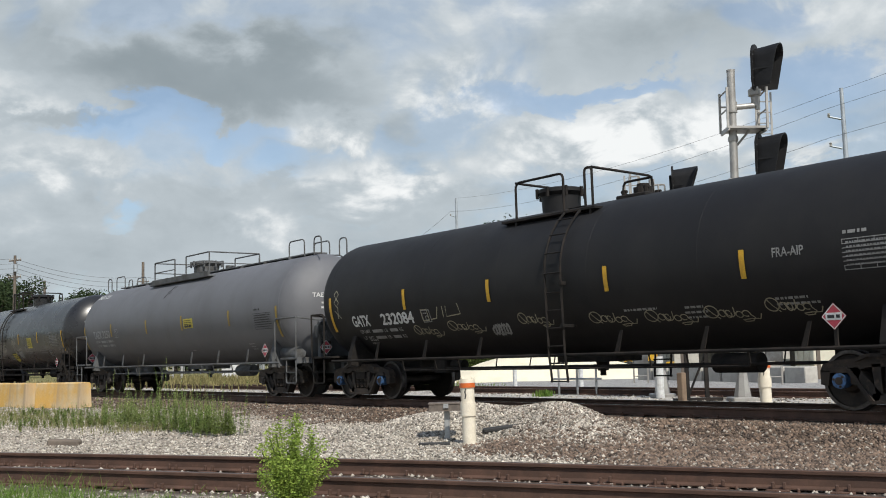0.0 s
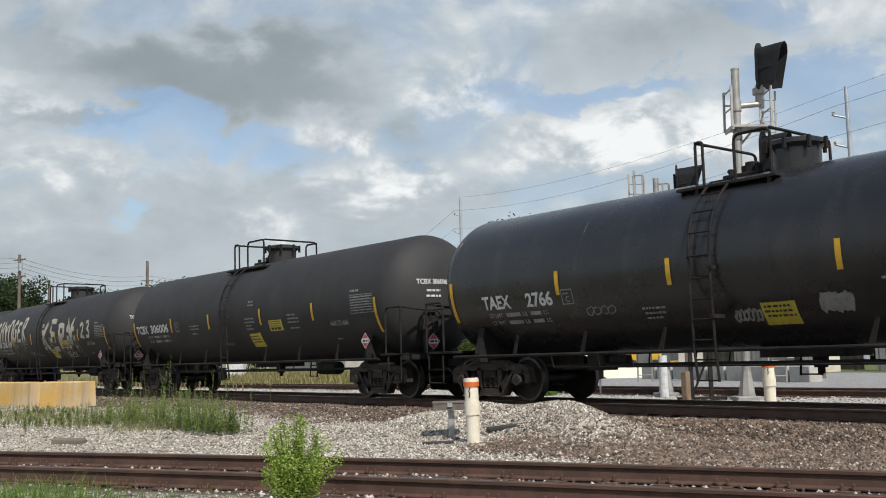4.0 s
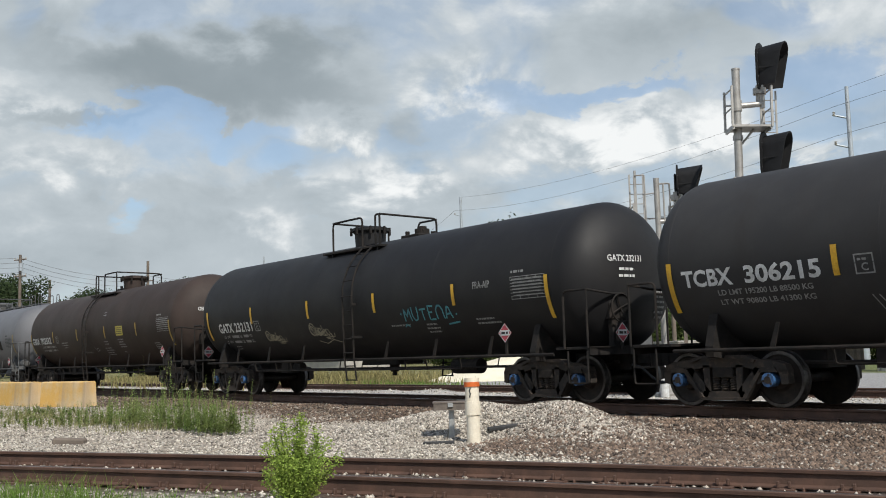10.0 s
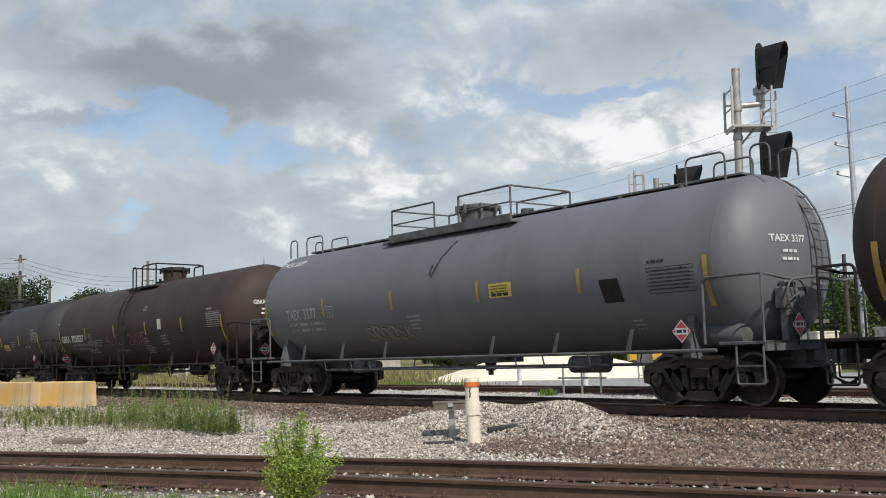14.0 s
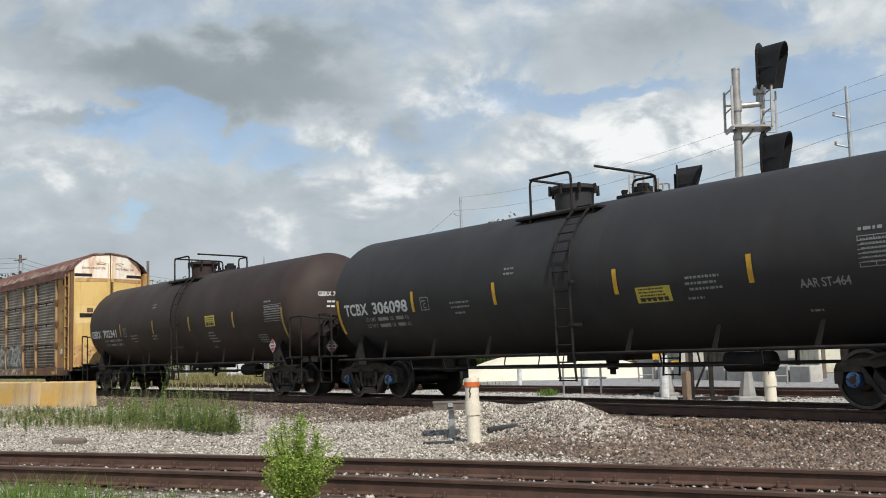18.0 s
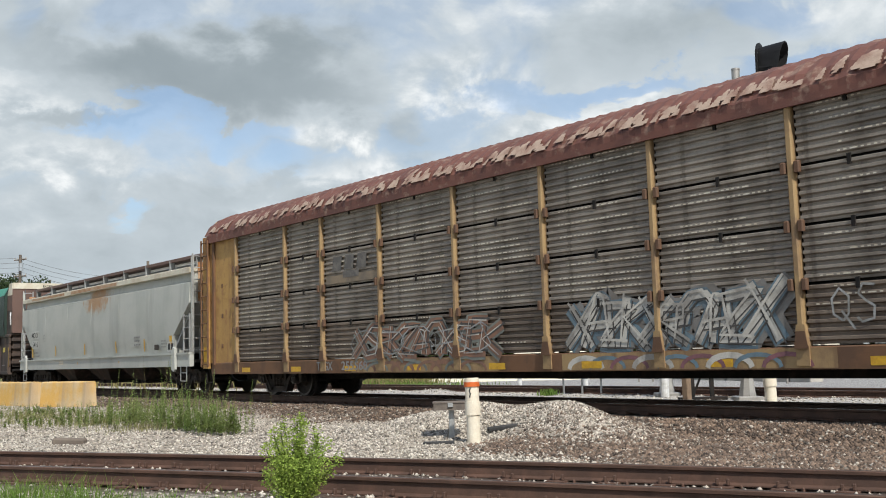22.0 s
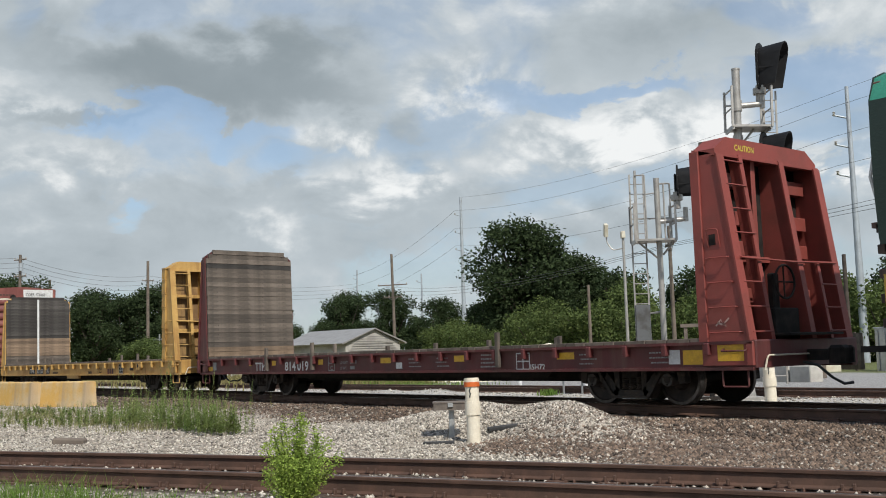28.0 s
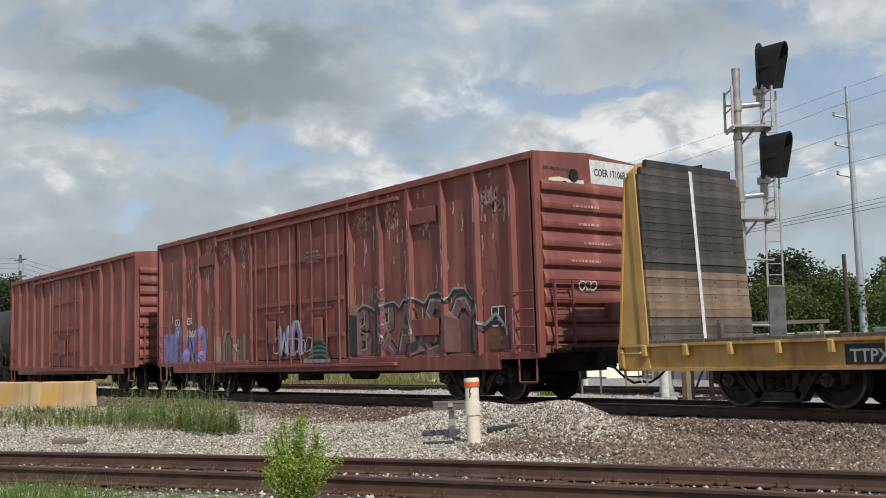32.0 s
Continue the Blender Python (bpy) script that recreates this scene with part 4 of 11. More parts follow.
    part("guard_rail", Shape().tube(loop_pts([((x0 + x1) / 2 + 0.3, w, top - 0.2), ((x0 + x1) / 2 + 0.3, w, up - 0.04), (x1, w, up - 0.04)], 0.13), 0.027, 7), metal, car)


def tank_car(paint, gear, caps, label, style="black"):
    car = thing("tank_car", label, "tank car", "cars of the freight train")
    grey = style == "grey"
    metal = gear if not grey else GEAR_GREY
    part("tank", Shape().lathe(tank_profile(0.2 if style == "long" else 0.0), 64, "x", (0, 0, TANK_Z)), paint, car, smooth=50)
    for x in (-TANK_L, -3.75, -1.25, 1.25, 3.75, TANK_L) if not grey else (-TANK_L, -4.5, -1.5, 1.5, 4.5, TANK_L):
        part("weld_seam", Shape().lathe([(x - 0.02, TANK_R - 0.01), (x - 0.012, TANK_R + 0.0015), (x + 0.012, TANK_R + 0.0015), (x + 0.02, TANK_R - 0.01)], 64, "x", (0, 0, TANK_Z)), paint, car, smooth=50)
    for k in (-1, 1):
        # stub sill, body bolster, cradle web
        part("stub_sill", Shape().box(min(k * 5.4, k * 8.35), max(k * 5.4, k * 8.35), -0.30, 0.30, 0.62, 1.02, 0.02), metal, car)
        s = Shape().prism([(-1.42, 1.02), (-1.42, 0.84), (-0.5, 0.74), (0.5, 0.74), (1.42, 0.84), (1.42, 1.02), (1.25, 1.55), (0.85, 1.16), (0, 0.96), (-0.85, 1.16), (-1.25, 1.55)], k * 6.83 - 0.08, k * 6.83 + 0.08, "x")
        part("body_bolster", s, metal, car)
        # end platform and its steps
        part("end_platform", Shape().box(min(k * 7.55, k * 8.45), max(k * 7.55, k * 8.45), -1.5, 1.5, 1.03, 1.08, 0.01).box(min(k * 8.38, k * 8.45), max(k * 8.38, k * 8.45), -1.5, 1.5, 0.92, 1.08), metal, car)
        for y in (-1, 1):
            st = loop_pts([(k * 7.88, y * 1.5, 1.0), (k * 7.88, y * 1.5, 0.40), (k * 8.38, y * 1.5, 0.40), (k * 8.38, y * 1.5, 1.0)], 0.05)
            part("sill_step", Shape().tube(st, 0.02, 6).box(min(k * 7.88, k * 8.38), max(k * 7.88, k * 8.38), y * 1.5 - 0.03, y * 1.5 + 0.03, 0.68, 0.70), metal, car)
            hr = loop_pts([(k * 7.82, y * 1.52, 1.05), (k * 7.82, y * 1.52, 2.14), (k * 8.42, y * 1.52, 2.14)] if not grey else
                          [(k * 7.30, y * 1.52, 1.05), (k * 7.30, y * 1.52, 2.14), (k * 8.42, y * 1.52, 2.14)], 0.12)
            hr += loop_pts([hr[-1], (k * 8.42, y * 0.75, 2.06), (k * 8.42, 0, 2.12)], 0.2)[1:] if y < 0 else loop_pts([hr[-1], (k * 8.42, y * 0.75, 2.06), (k * 8.42, 0.02, 2.12)], 0.2)[1:]
            part("end_handrail", Shape().tube(hr, 0.024, 7), metal, car)
            part("rail_post", Shape().tube([(k * 8.42, y * 1.52, 1.05), (k * 8.42, y * 1.52, 2.14)], 0.022, 6), metal, car)
        couplers(car, k * 0 + 8.9, metal) if k > 0 else None
    for y in (-1, 1):
        # running rail along the tank with its hangers
        part("side_rail", Shape().tube([(-7.5, y * 1.50, 0.95), (7.5, y * 1.50, 0.95)], 0.032, 8), metal, car)
        for x in (-5.6, -3.75, -1.9, 1.9, 3.75, 5.6):
            part("rail_bracket", Shape().prism([(x - 0.05, 0.95), (x + 0.05, 0.95), (x + 0.16 * 1, 1.36), (x + 0.10, 1.36)], y * 1.49 - 0.012, y * 1.49 + 0.012, "y")
                 .move(Matrix.Shear("XZ", 4, (0, 0)) if False else Matrix.Identity(4)), metal, car)
        part("safety_rail", Shape().tube(loop_pts([(-4.6, y * 1.46, 0.95), (-4.6, y * 1.40, 0.70), (4.6, y * 1.40, 0.70), (4.6, y * 1.46, 0.95)], 0.06), 0.018, 6), metal, car)
        for x in (-3.4, -2.6, 2.6, 3.4):
            part("rail_hanger", Shape().tube([(x, y * 1.47, 0.95), (x, y * 1.40, 0.70)], 0.016, 5), metal, car)
    # air line, valve and outlet under the tank
    part("brake_pipe", Shape().tube([(-8.2, -0.45, 0.78), (-5.2, -0.7, 0.72), (5.2, -0.7, 0.72), (8.2, -0.45, 0.78)], 0.028, 6), metal, car)
    part("bottom_outlet", Shape().cyl((0.2, 0, 0.98), (0.2, 0, 0.62), 0.16, 14, 0.11).cyl((0.2, 0, 0.62), (0.2, 0, 0.52), 0.06, 10).box(-0.7, 0.9, -0.42, 0.42, 0.80, 0.97, 0.05), metal, car)
    part("brake_valve", Shape().box(-4.35, -3.9, -0.75, -0.3, 0.62, 0.95, 0.04).cyl((-3.85, -0.55, 0.80), (-3.45, -0.55, 0.80), 0.11, 12), metal, car)
    part("brake_cylinder", Shape().cyl((3.3, -0.5, 0.74), (4.2, -0.5, 0.74), 0.17, 16), metal, car, smooth=40)
    # air reservoir and brake wheel on the leading end
    if grey:
        part("air_reservoir", Shape().lathe([(-0.5, 0.05), (-0.47, 0.16), (-0.4, 0.20), (0.4, 0.20), (0.47, 0.16), (0.5, 0.05)], 18, "x", (7.25, -0.95, 1.20)).box(6.95, 7.05, -1.1, -0.8, 1.05, 1.15).box(7.45, 7.55, -1.1, -0.8, 1.05, 1.15), metal, car, smooth=40)
    bw = part("brake_stand", Shape().box(8.2, 8.34, -0.72, -0.42, 1.05, 2.05, 0.02).box(8.16, 8.36, -0.8, -0.34, 1.60, 1.95, 0.03), metal, car)
    ring = [(8.44, -0.58 + 0.27 * math.cos(i * math.pi / 12), 1.80 + 0.27 * math.sin(i * math.pi / 12)) for i in range(24)]
    s = Shape().tube(ring, 0.018, 6, closed=True)
    for i in range(4):
        a = i * math.pi / 2 + 0.4
        s.tube([(8.42, -0.58, 1.80), (8.44, -0.58 + 0.27 * math.cos(a), 1.80 + 0.27 * math.sin(a))], 0.014, 5)
    part("brake_wheel", s, metal, bw)
    top = TANK_Z + TANK_R
    if grey:
        manway(car, -0.05, metal, metal)
        part("valve_housing", Shape().cyl((1.5, 0.1, top - 0.05), (1.5, 0.1, top + 0.2), 0.15, 14), metal, car)
        part("valve_cap", Shape().cyl((-0.6, 0.1, top - 0.05), (-0.6, 0.1, top + 0.14), 0.09, 12), metal, car)
        for y in (-1, 1):
            part("walk_board", Shape().box(-2.55, 2.15, min(y * 0.5, y * 0.98), max(y * 0.5, y * 0.98), top - 0.22, top - 0.17, 0.01), metal, car)
            part("toe_board", Shape().box(-2.3, 2.1, y * 0.97 - 0.012, y * 0.97 + 0.012, top - 0.20, top - 0.04), metal, car)
            for a, b in ((-2.26, -0.58), (0.30, 2.04)):
                part("guard_rail", Shape().tube(loop_pts([(a, y * 0.9, top - 0.2), (a, y * 0.9, top + 0.57), (b, y * 0.9, top + 0.57), (b, y * 0.9, top - 0.2)], 0.04), 0.024, 7).tube([(a, y * 0.9, top + 0.22), (b, y * 0.9, top + 0.22)], 0.018, 6), metal, car)
        for x in (-2.26, 2.04):
            part("guard_rail", Shape().tube([(x, -0.9, top + 0.57), (x, 0.9, top + 0.57)], 0.022, 6).tube([(x, -0.9, top + 0.22), (x, 0.9, top + 0.22)], 0.018, 6), metal, car)
    if grey:
        # walkway along the whole top, hoops at both ends and a ladder down the leading end
        part("top_walk", Shape().box(-7.2, 7.3, -0.22, 0.22, top + 0.03, top + 0.07, 0.01), metal, car)
        for a, b in ((-8.0, -7.62), (-7.1, -6.25), (6.25, 7.1), (7.62, 8.0)):
            for y in (-1, 1):
                part("hoop", Shape().tube(loop_pts([(a, y * 0.42, top - 0.05), (a, y * 0.42, top + 0.45), (b, y * 0.42, top + 0.45), (b, y * 0.42, top - 0.05)], 0.14), 0.02, 6), metal, car)
        for x in (-6.0, -4.5, -3, 3, 4.5, 6.0):
            part("walk_support", Shape().box(x - 0.03, x + 0.03, -0.3, 0.3, top - 0.06, top + 0.03), metal, car)
        s = Shape()
        for k in (-0.2, 0.2):
            pts = []
            for q in range(9):
                a = math.pi / 2 * q / 8
                pts.append((TANK_L + (HEAD + 0.12) * math.sin(a) - 0.3 * (1 - math.sin(a)), 0.35 + k, TANK_Z + (TANK_R + 0.02) * math.cos(a)))
            pts += [(TANK_L + HEAD + 0.14, 0.35 + k, 1.06)]
            s.tube(pts, 0.02, 5)
        for q in range(1, 9):
            a = math.pi / 2 * q / 8
            x, z = TANK_L + (HEAD + 0.12) * math.sin(a) - 0.3 * (1 - math.sin(a)), TANK_Z + (TANK_R + 0.02) * math.cos(a)
            s.cyl((x, 0.13, z), (x, 0.57, z), 0.014, 6)
        for z in (1.3, 1.6, 1.9, 2.2):
            s.cyl((TANK_L + HEAD + 0.14, 0.13, z), (TANK_L + HEAD + 0.14, 0.57, z), 0.014, 6)
        part("end_ladder", s, metal, car)
    for x in (-6.83, 6.83):
        truck(car, x, caps, metal if not grey else GEAR)
    return car


# yellow reflector strips on the flank
def reflectors(car, mat, strips, z0=2.0, lift=0.012):
    for x in (-7.5, 7.38):
        part("reflector_strip", on_tank(cut_fine(rect(0.10, 0.88), 0.12), x - 0.05, 1.60 + (z0 - 2.0), lift), mat, car)
    for x in strips:
        part("reflector_strip", on_tank(cut_fine(rect(0.10, 0.46), 0.12), x - 0.05, z0, lift), mat, car)


# ---- lettering and marks on the tank cars ----
def fitted(text, width, size, bold=0.02):
    """Lettering squeezed or spread to a width."""
    v, f = letters(text, size, bold)
    w = max(u for u, _ in v)
    return [(u * width / w, b) for u, b in v], f


def words(name, pieces, x, z, y, mat, car):
    for flat, du, dv in pieces:
        part(name, on_side(flat, x + du, z + dv, y), mat, car)


def placard(car, maker, dim):
    """A red diamond placard with a white middle band, on a small holder."""
    d = ([(0, -0.20), (0.20, 0), (0, 0.20), (-0.20, 0)], [(0, 1, 2, 3)])
    inner = ([(-0.13, -0.055), (0.13, -0.055), (0.13, 0.055), (-0.13, 0.055)], [(0, 1, 2, 3)])
    edge = strokes([[(0, -0.185), (0.185, 0)], [(0.185, 0), (0, 0.185)], [(0, 0.185), (-0.185, 0)], [(-0.185, 0), (0, -0.185)]], 0.014)
    number = bars(0.2, 1, 0.1, 0.05, 5, 0.0)
    p = part("placard", maker(d, 0.0), dim or RED_SIGN, car, "red diamond hazard placard")
    part("placard_number", maker(inner, 0.004), WHITE, p)
    part("placard_border", maker(edge, 0.004), WHITE, p)
    part("number_bar", maker(([(u - 0.1, v - 0.025) for u, v in number[0]], number[1]), 0.007), BLACK_INK, p)


def tank_marks(car, mark, spec):
    """Stencils and decals, at places along the flank (metres from the middle) and heights above the rail."""
    ink, dim = (WHITE, WHITE_DIM)
    if spec.get("grey"):
        ink = dim = material("faint stencil", (0.30, 0.31, 0.31), (0.26, 0.27, 0.27), rough=0.6) if "faint stencil" not in bpy.data.materials else bpy.data.materials["faint stencil"]
    a, b = mark
    (u0, u1), (v0, v1), z = spec["mark"], spec["number"], spec["z"]
    for text, p, q in ((a, u0, u1), (b, v0, v1)):
        part("lettering", on_tank(fitted(text, q - p, 0.38, 0.03), p, z, 0.007), ink, car, "stencilled reporting mark")
    wu = spec["weight_at"]
    for k, (row, w) in enumerate(zip(spec.get("weights", ("LD LMT   BLT LB   BLT KG", "LT WT    BLT LB   BLT KG")), (1.72, 1.72))):
        if "weights" in spec:
            part("weight_lettering", on_tank(fitted(row, w, 0.13, 0.02), wu, z - 0.17 - 0.15 * k, 0.007), dim, car)
        else:
            for flat, du in ((fitted(row[:6].strip(), 0.42, 0.13, 0.02), 0.0), (rect(0.42, 0.085), 0.52), (fitted("LB", 0.14, 0.13, 0.02), 1.0), (rect(0.30, 0.085), 1.24), (fitted("KG", 0.14, 0.13, 0.02), 1.6)):
                part("weight_lettering", on_tank(flat, wu + du, z - 0.17 - 0.15 * k, 0.007), dim, car)
    part("plate_stencil", on_tank(joined((frame_lines(0.30, 0.30, 0.022), 0, 0), (fitted("C", 0.11, 0.16), 0.10, 0.05), (bars(0.2, 1, 0.1, 0.035, 3), 0.05, 0.2)), spec["plate"], z - 0.02, 0.007), dim, car)
    for i, (u, zz, w, rows) in enumerate(spec["notes"]):
        part("note_stencil", on_tank(bars(w, rows, 0.10, 0.042, 4 + i), u, zz, 0.007), dim, car)
    for u, zz, w, h in spec.get("frames", ()):
        part("frame_stencil", on_tank(frame_lines(w, h, 0.02, 2, 2), u, zz, 0.007), dim, car)
    if "table_at" in spec:
        tu, tz = spec["table_at"]
        tab = spec.get("table", WHITE_DIM)
        part("inspection_table", on_tank(joined((frame_lines(1.0, 0.46, 0.013, 6, 3), 0, 0), (bars(0.9, 6, 0.066, 0.024, hash_of(b) + 1, 0.1), 0.05, 0.395)), tu, tz, 0.007), tab, car)
        part("table_heading", on_tank(bars(0.45, 1, 0.1, 0.05, 9), tu, tz + 0.53, 0.007), tab, car)
    for text, u, zz, w in spec.get("words", ()):
        part("lettering", on_tank(fitted(text, w, 0.20), u, zz, 0.007), dim, car)
    for u, zz, w, h, sl in spec.get("decals", ()):
        d = part("notice_decal", on_tank(cut_fine(rect(w, h, sl), 0.1), u, zz, 0.008), DECAL, car, "yellow notice decal with small print")
        part("small_print", on_tank(bars(w * 0.85, 4, h * 0.2, h * 0.09, hash_of(b) + 2, 0.15), u + w * 0.08 + sl * 0.4, zz + h * 0.76, 0.012), BLACK_INK, d)
        if h < 0.35:
            part("print_bar", on_tank(bars(w * 0.8, 1, 0.1, h * 0.24, hash_of(b) + 3, 0.0), u + w * 0.1, zz + h * 0.08, 0.013), BLACK_INK, d)
    pu, pz = spec["placard"]
    placard(car, lambda fl, e: on_side(fl, pu, pz, -1.505 - e), None)
    part("placard_holder", Shape().box(pu - 0.11, pu + 0.11, -1.500, -1.485, pz - 0.11, pz + 0.11, 0.004).box(pu - 0.03, pu + 0.03, -1.485, -1.45, 0.92, pz - 0.08, 0.004).box(pu - 0.03, pu + 0.03, -1.47, -1.05, 0.92, 0.97, 0.004), GEAR, car)
    placard(car, lambda fl, e: on_end(fl, -0.62, 1.33, 8.478 + e), None)
    part("placard_holder", Shape().box(8.455, 8.472, -0.78, -0.46, 1.17, 1.49, 0.004).box(8.42, 8.455, -0.65, -0.59, 1.0, 1.4, 0.004), GEAR, car)
    # the head that faces forward
    far = 0.2 if a == "GATX" else 0.0
    part("head_lettering", on_head(fitted(a + " " + b, 0.84, 0.17, 0.018), -0.84, 2.70, far), WHITE, car)
    part("head_stencil", on_head(bars(0.50, 2, 0.13, 0.05, 11), -0.62, 2.52, far), WHITE, car)
    part("head_stencil", on_head(bars(0.42, 6, 0.1, 0.045, 12), 0.42, 2.1, far), WHITE_DIM, car)


def hash_of(text):
    return sum((i + 3) * ord(c) for i, c in enumerate(text))


# ---- graffiti, as painted strokes ----
def arcs(letter, u, w, h):
    """Rounded block strokes for one made-up letter form."""
    k = {
        "n": [[(0, 0), (0, 0.7), (0.25, 1), (0.6, 1), (0.85, 0.7), (0.9, 0)]],
        "o": [[(0.45, 0), (0.1, 0.2), (0, 0.55), (0.2, 0.9), (0.5, 1), (0.8, 0.85), (0.9, 0.5), (0.75, 0.15), (0.45, 0)]],
        "l": [[(0.1, 1), (0.05, 0.5), (0.1, 0)], [(0.1, 0.5), (0.5, 0.55), (0.8, 0.5)]],
        "h": [[(0.1, 1.02), (0.12, 0)], [(0.12, 0.5), (0.5, 0.6), (0.78, 0.55)], [(0.8, 1), (0.78, 0)]],
        "v": [[(0, 1), (0.2, 0.5), (0.45, 0), (0.6, 0.5), (0.85, 1)]],
        "z": [[(0, 0.95), (0.8, 1), (0.35, 0.5), (0.05, 0.05), (0.85, 0)]],
        "s": [[(0.8, 0.95), (0.3, 1), (0.1, 0.75), (0.4, 0.55), (0.75, 0.4), (0.7, 0.08), (0.2, 0), (0.0, 0.12)]],
        "e": [[(0.8, 0.95), (0.1, 1), (0.1, 0), (0.85, 0.02)], [(0.1, 0.52), (0.6, 0.55)]],
        "t": [[(0, 0.95), (0.85, 1.0)], [(0.42, 1), (0.4, 0)]],
        "i": [[(0.4, 1), (0.4, 0)]],
        "w": [[(0, 1), (0.15, 0.05), (0.45, 0.75), (0.7, 0.05), (0.9, 1)]],
        "a": [[(0.0, 0.0), (0.35, 1.0), (0.55, 0.95), (0.85, 0.0)], [(0.15, 0.38), (0.8, 0.42)]],
        "u": [[(0.05, 1.0), (0.05, 0.35), (0.3, 0.0), (0.65, 0.1), (0.8, 0.5), (0.8, 1.0)]],
        "x": [[(0.0, 1.0), (0.85, 0.0)], [(0.85, 1.05), (0.05, 0.0)]],
        "m": [[(0.0, 0.0), (0.08, 1.0), (0.42, 0.35), (0.78, 1.0), (0.9, 0.0)]],
        "b": [[(0.1, 0.0), (0.1, 1.0), (0.6, 0.95), (0.65, 0.65), (0.2, 0.52), (0.75, 0.4), (0.7, 0.05), (0.1, 0.0)]],
        "r": [[(0.1, 0.0), (0.1, 1.0), (0.7, 0.95), (0.7, 0.6), (0.15, 0.5), (0.85, 0.0)]],
        "k": [[(0.1, 1.0), (0.12, 0.0)], [(0.8, 1.0), (0.15, 0.5), (0.9, -0.1)]],
        "g": [[(0.85, 0.85), (0.45, 1.0), (0.08, 0.65), (0.1, 0.2), (0.45, 0.0), (0.85, 0.2), (0.85, 0.5), (0.5, 0.5)]],
        "c": [[(0.85, 0.85), (0.5, 1.0), (0.1, 0.7), (0.1, 0.25), (0.5, 0.0), (0.85, 0.15)]],
        "y": [[(0.0, 1.0), (0.4, 0.5), (0.85, 1.0)], [(0.42, 0.5), (0.4, 0.0)]],
        "q": [[(0.5, 0.05), (0.1, 0.25), (0.05, 0.7), (0.4, 1.0), (0.8, 0.75), (0.75, 0.25), (0.5, 0.05)], [(0.45, 0.35), (1.0, -0.2)]],
        "4": [[(0.65, 0.0), (0.65, 1.0), (0.0, 0.35), (0.95, 0.4)]],
        "2": [[(0.05, 0.8), (0.35, 1), (0.75, 0.85), (0.6, 0.5), (0.1, 0.05), (0.9, 0.0)]],
        "3": [[(0.1, 0.95), (0.6, 1), (0.75, 0.75), (0.35, 0.52), (0.8, 0.35), (0.6, 0.02), (0.05, 0.05)]],
    }[letter]
    out = []
    for line in k:
        dense = []
        for (a, b), (c, d) in zip(line, line[1:]):
            dense += [(a + (c - a) * i / 3, b + (d - b) * i / 3) for i in range(3)]
        dense.append(line[-1])
        out.append([(u + a * w, b * h) for a, b in dense])
    return out


def word(text, pitch, w, h):
    out = []
    for i, c in enumerate(text):
        if c != " ":
            out += arcs(c, i * pitch, w, h * (1 + 0.12 * math.sin(i * 2.3)))
    return out


def tag(car, seed, n, u, z, w, h, mat, width=0.03):
    part("graffiti", on_tank(strokes(scribble(seed, n, w, h), width), u, z, 0.008), mat, car)


# ---- the tank cars ----
templates = {}


def make_tank(base):
    paint, caps, label, style = {
        "black": (TANK_DUSTY, CAP_BLUE, "matte black tank car with yellow reflector strips", "black"),
        "long": (TANK_BLACK, CAP_BLUE, "matte black tank car with yellow reflector strips", "long"),
        "plain": (TANK_DUSTY, CAP_DARK, "matte black tank car with white stencils", "black"),
        "gloss": (TANK_GLOSS, CAP_DARK, "glossy black tank car with yellow reflector strips", "black"),
        "brown": (TANK_BROWN, CAP_DARK, "weathered brownish black tank car", "black"),
        "grey": (TANK_GREY, CAP_DARK, "grey tank car with a walkway along its top", "grey")}[base]
    if base not in templates:
        templates[base] = tank_car(paint, GEAR, caps, label, style)
        return templates[base]
    # a copy of the bare car: its marks are added to each car afterwards
    return None


TCBX_NOTES = [(-3.03, 2.12, 0.72, 2), (-2.95, 1.88, 0.52, 1), (0.95, 2.66, 0.46, 2), (0.72, 2.18, 0.62, 4), (3.15, 2.18, 0.72, 3), (3.2, 1.83, 0.6, 1), (5.24, 1.48, 0.27, 1)]
GBRX_NOTES = [(-3.6, 1.93, 0.76, 2), (-3.4, 1.74, 0.5, 1), (1.25, 2.94, 0.45, 2), (1.2, 1.86, 0.4, 2), (0.98, 1.62, 1.0, 4), (2.6, 1.90, 0.62, 4), (2.65, 1.45, 0.25, 1)]
GATX_NOTES = [(1.96, 1.70, 0.8, 1), (3.28, 1.68, 0.56, 3), (5.0, 1.72, 0.9, 2), (-6.3, 1.42, 0.35, 2)]
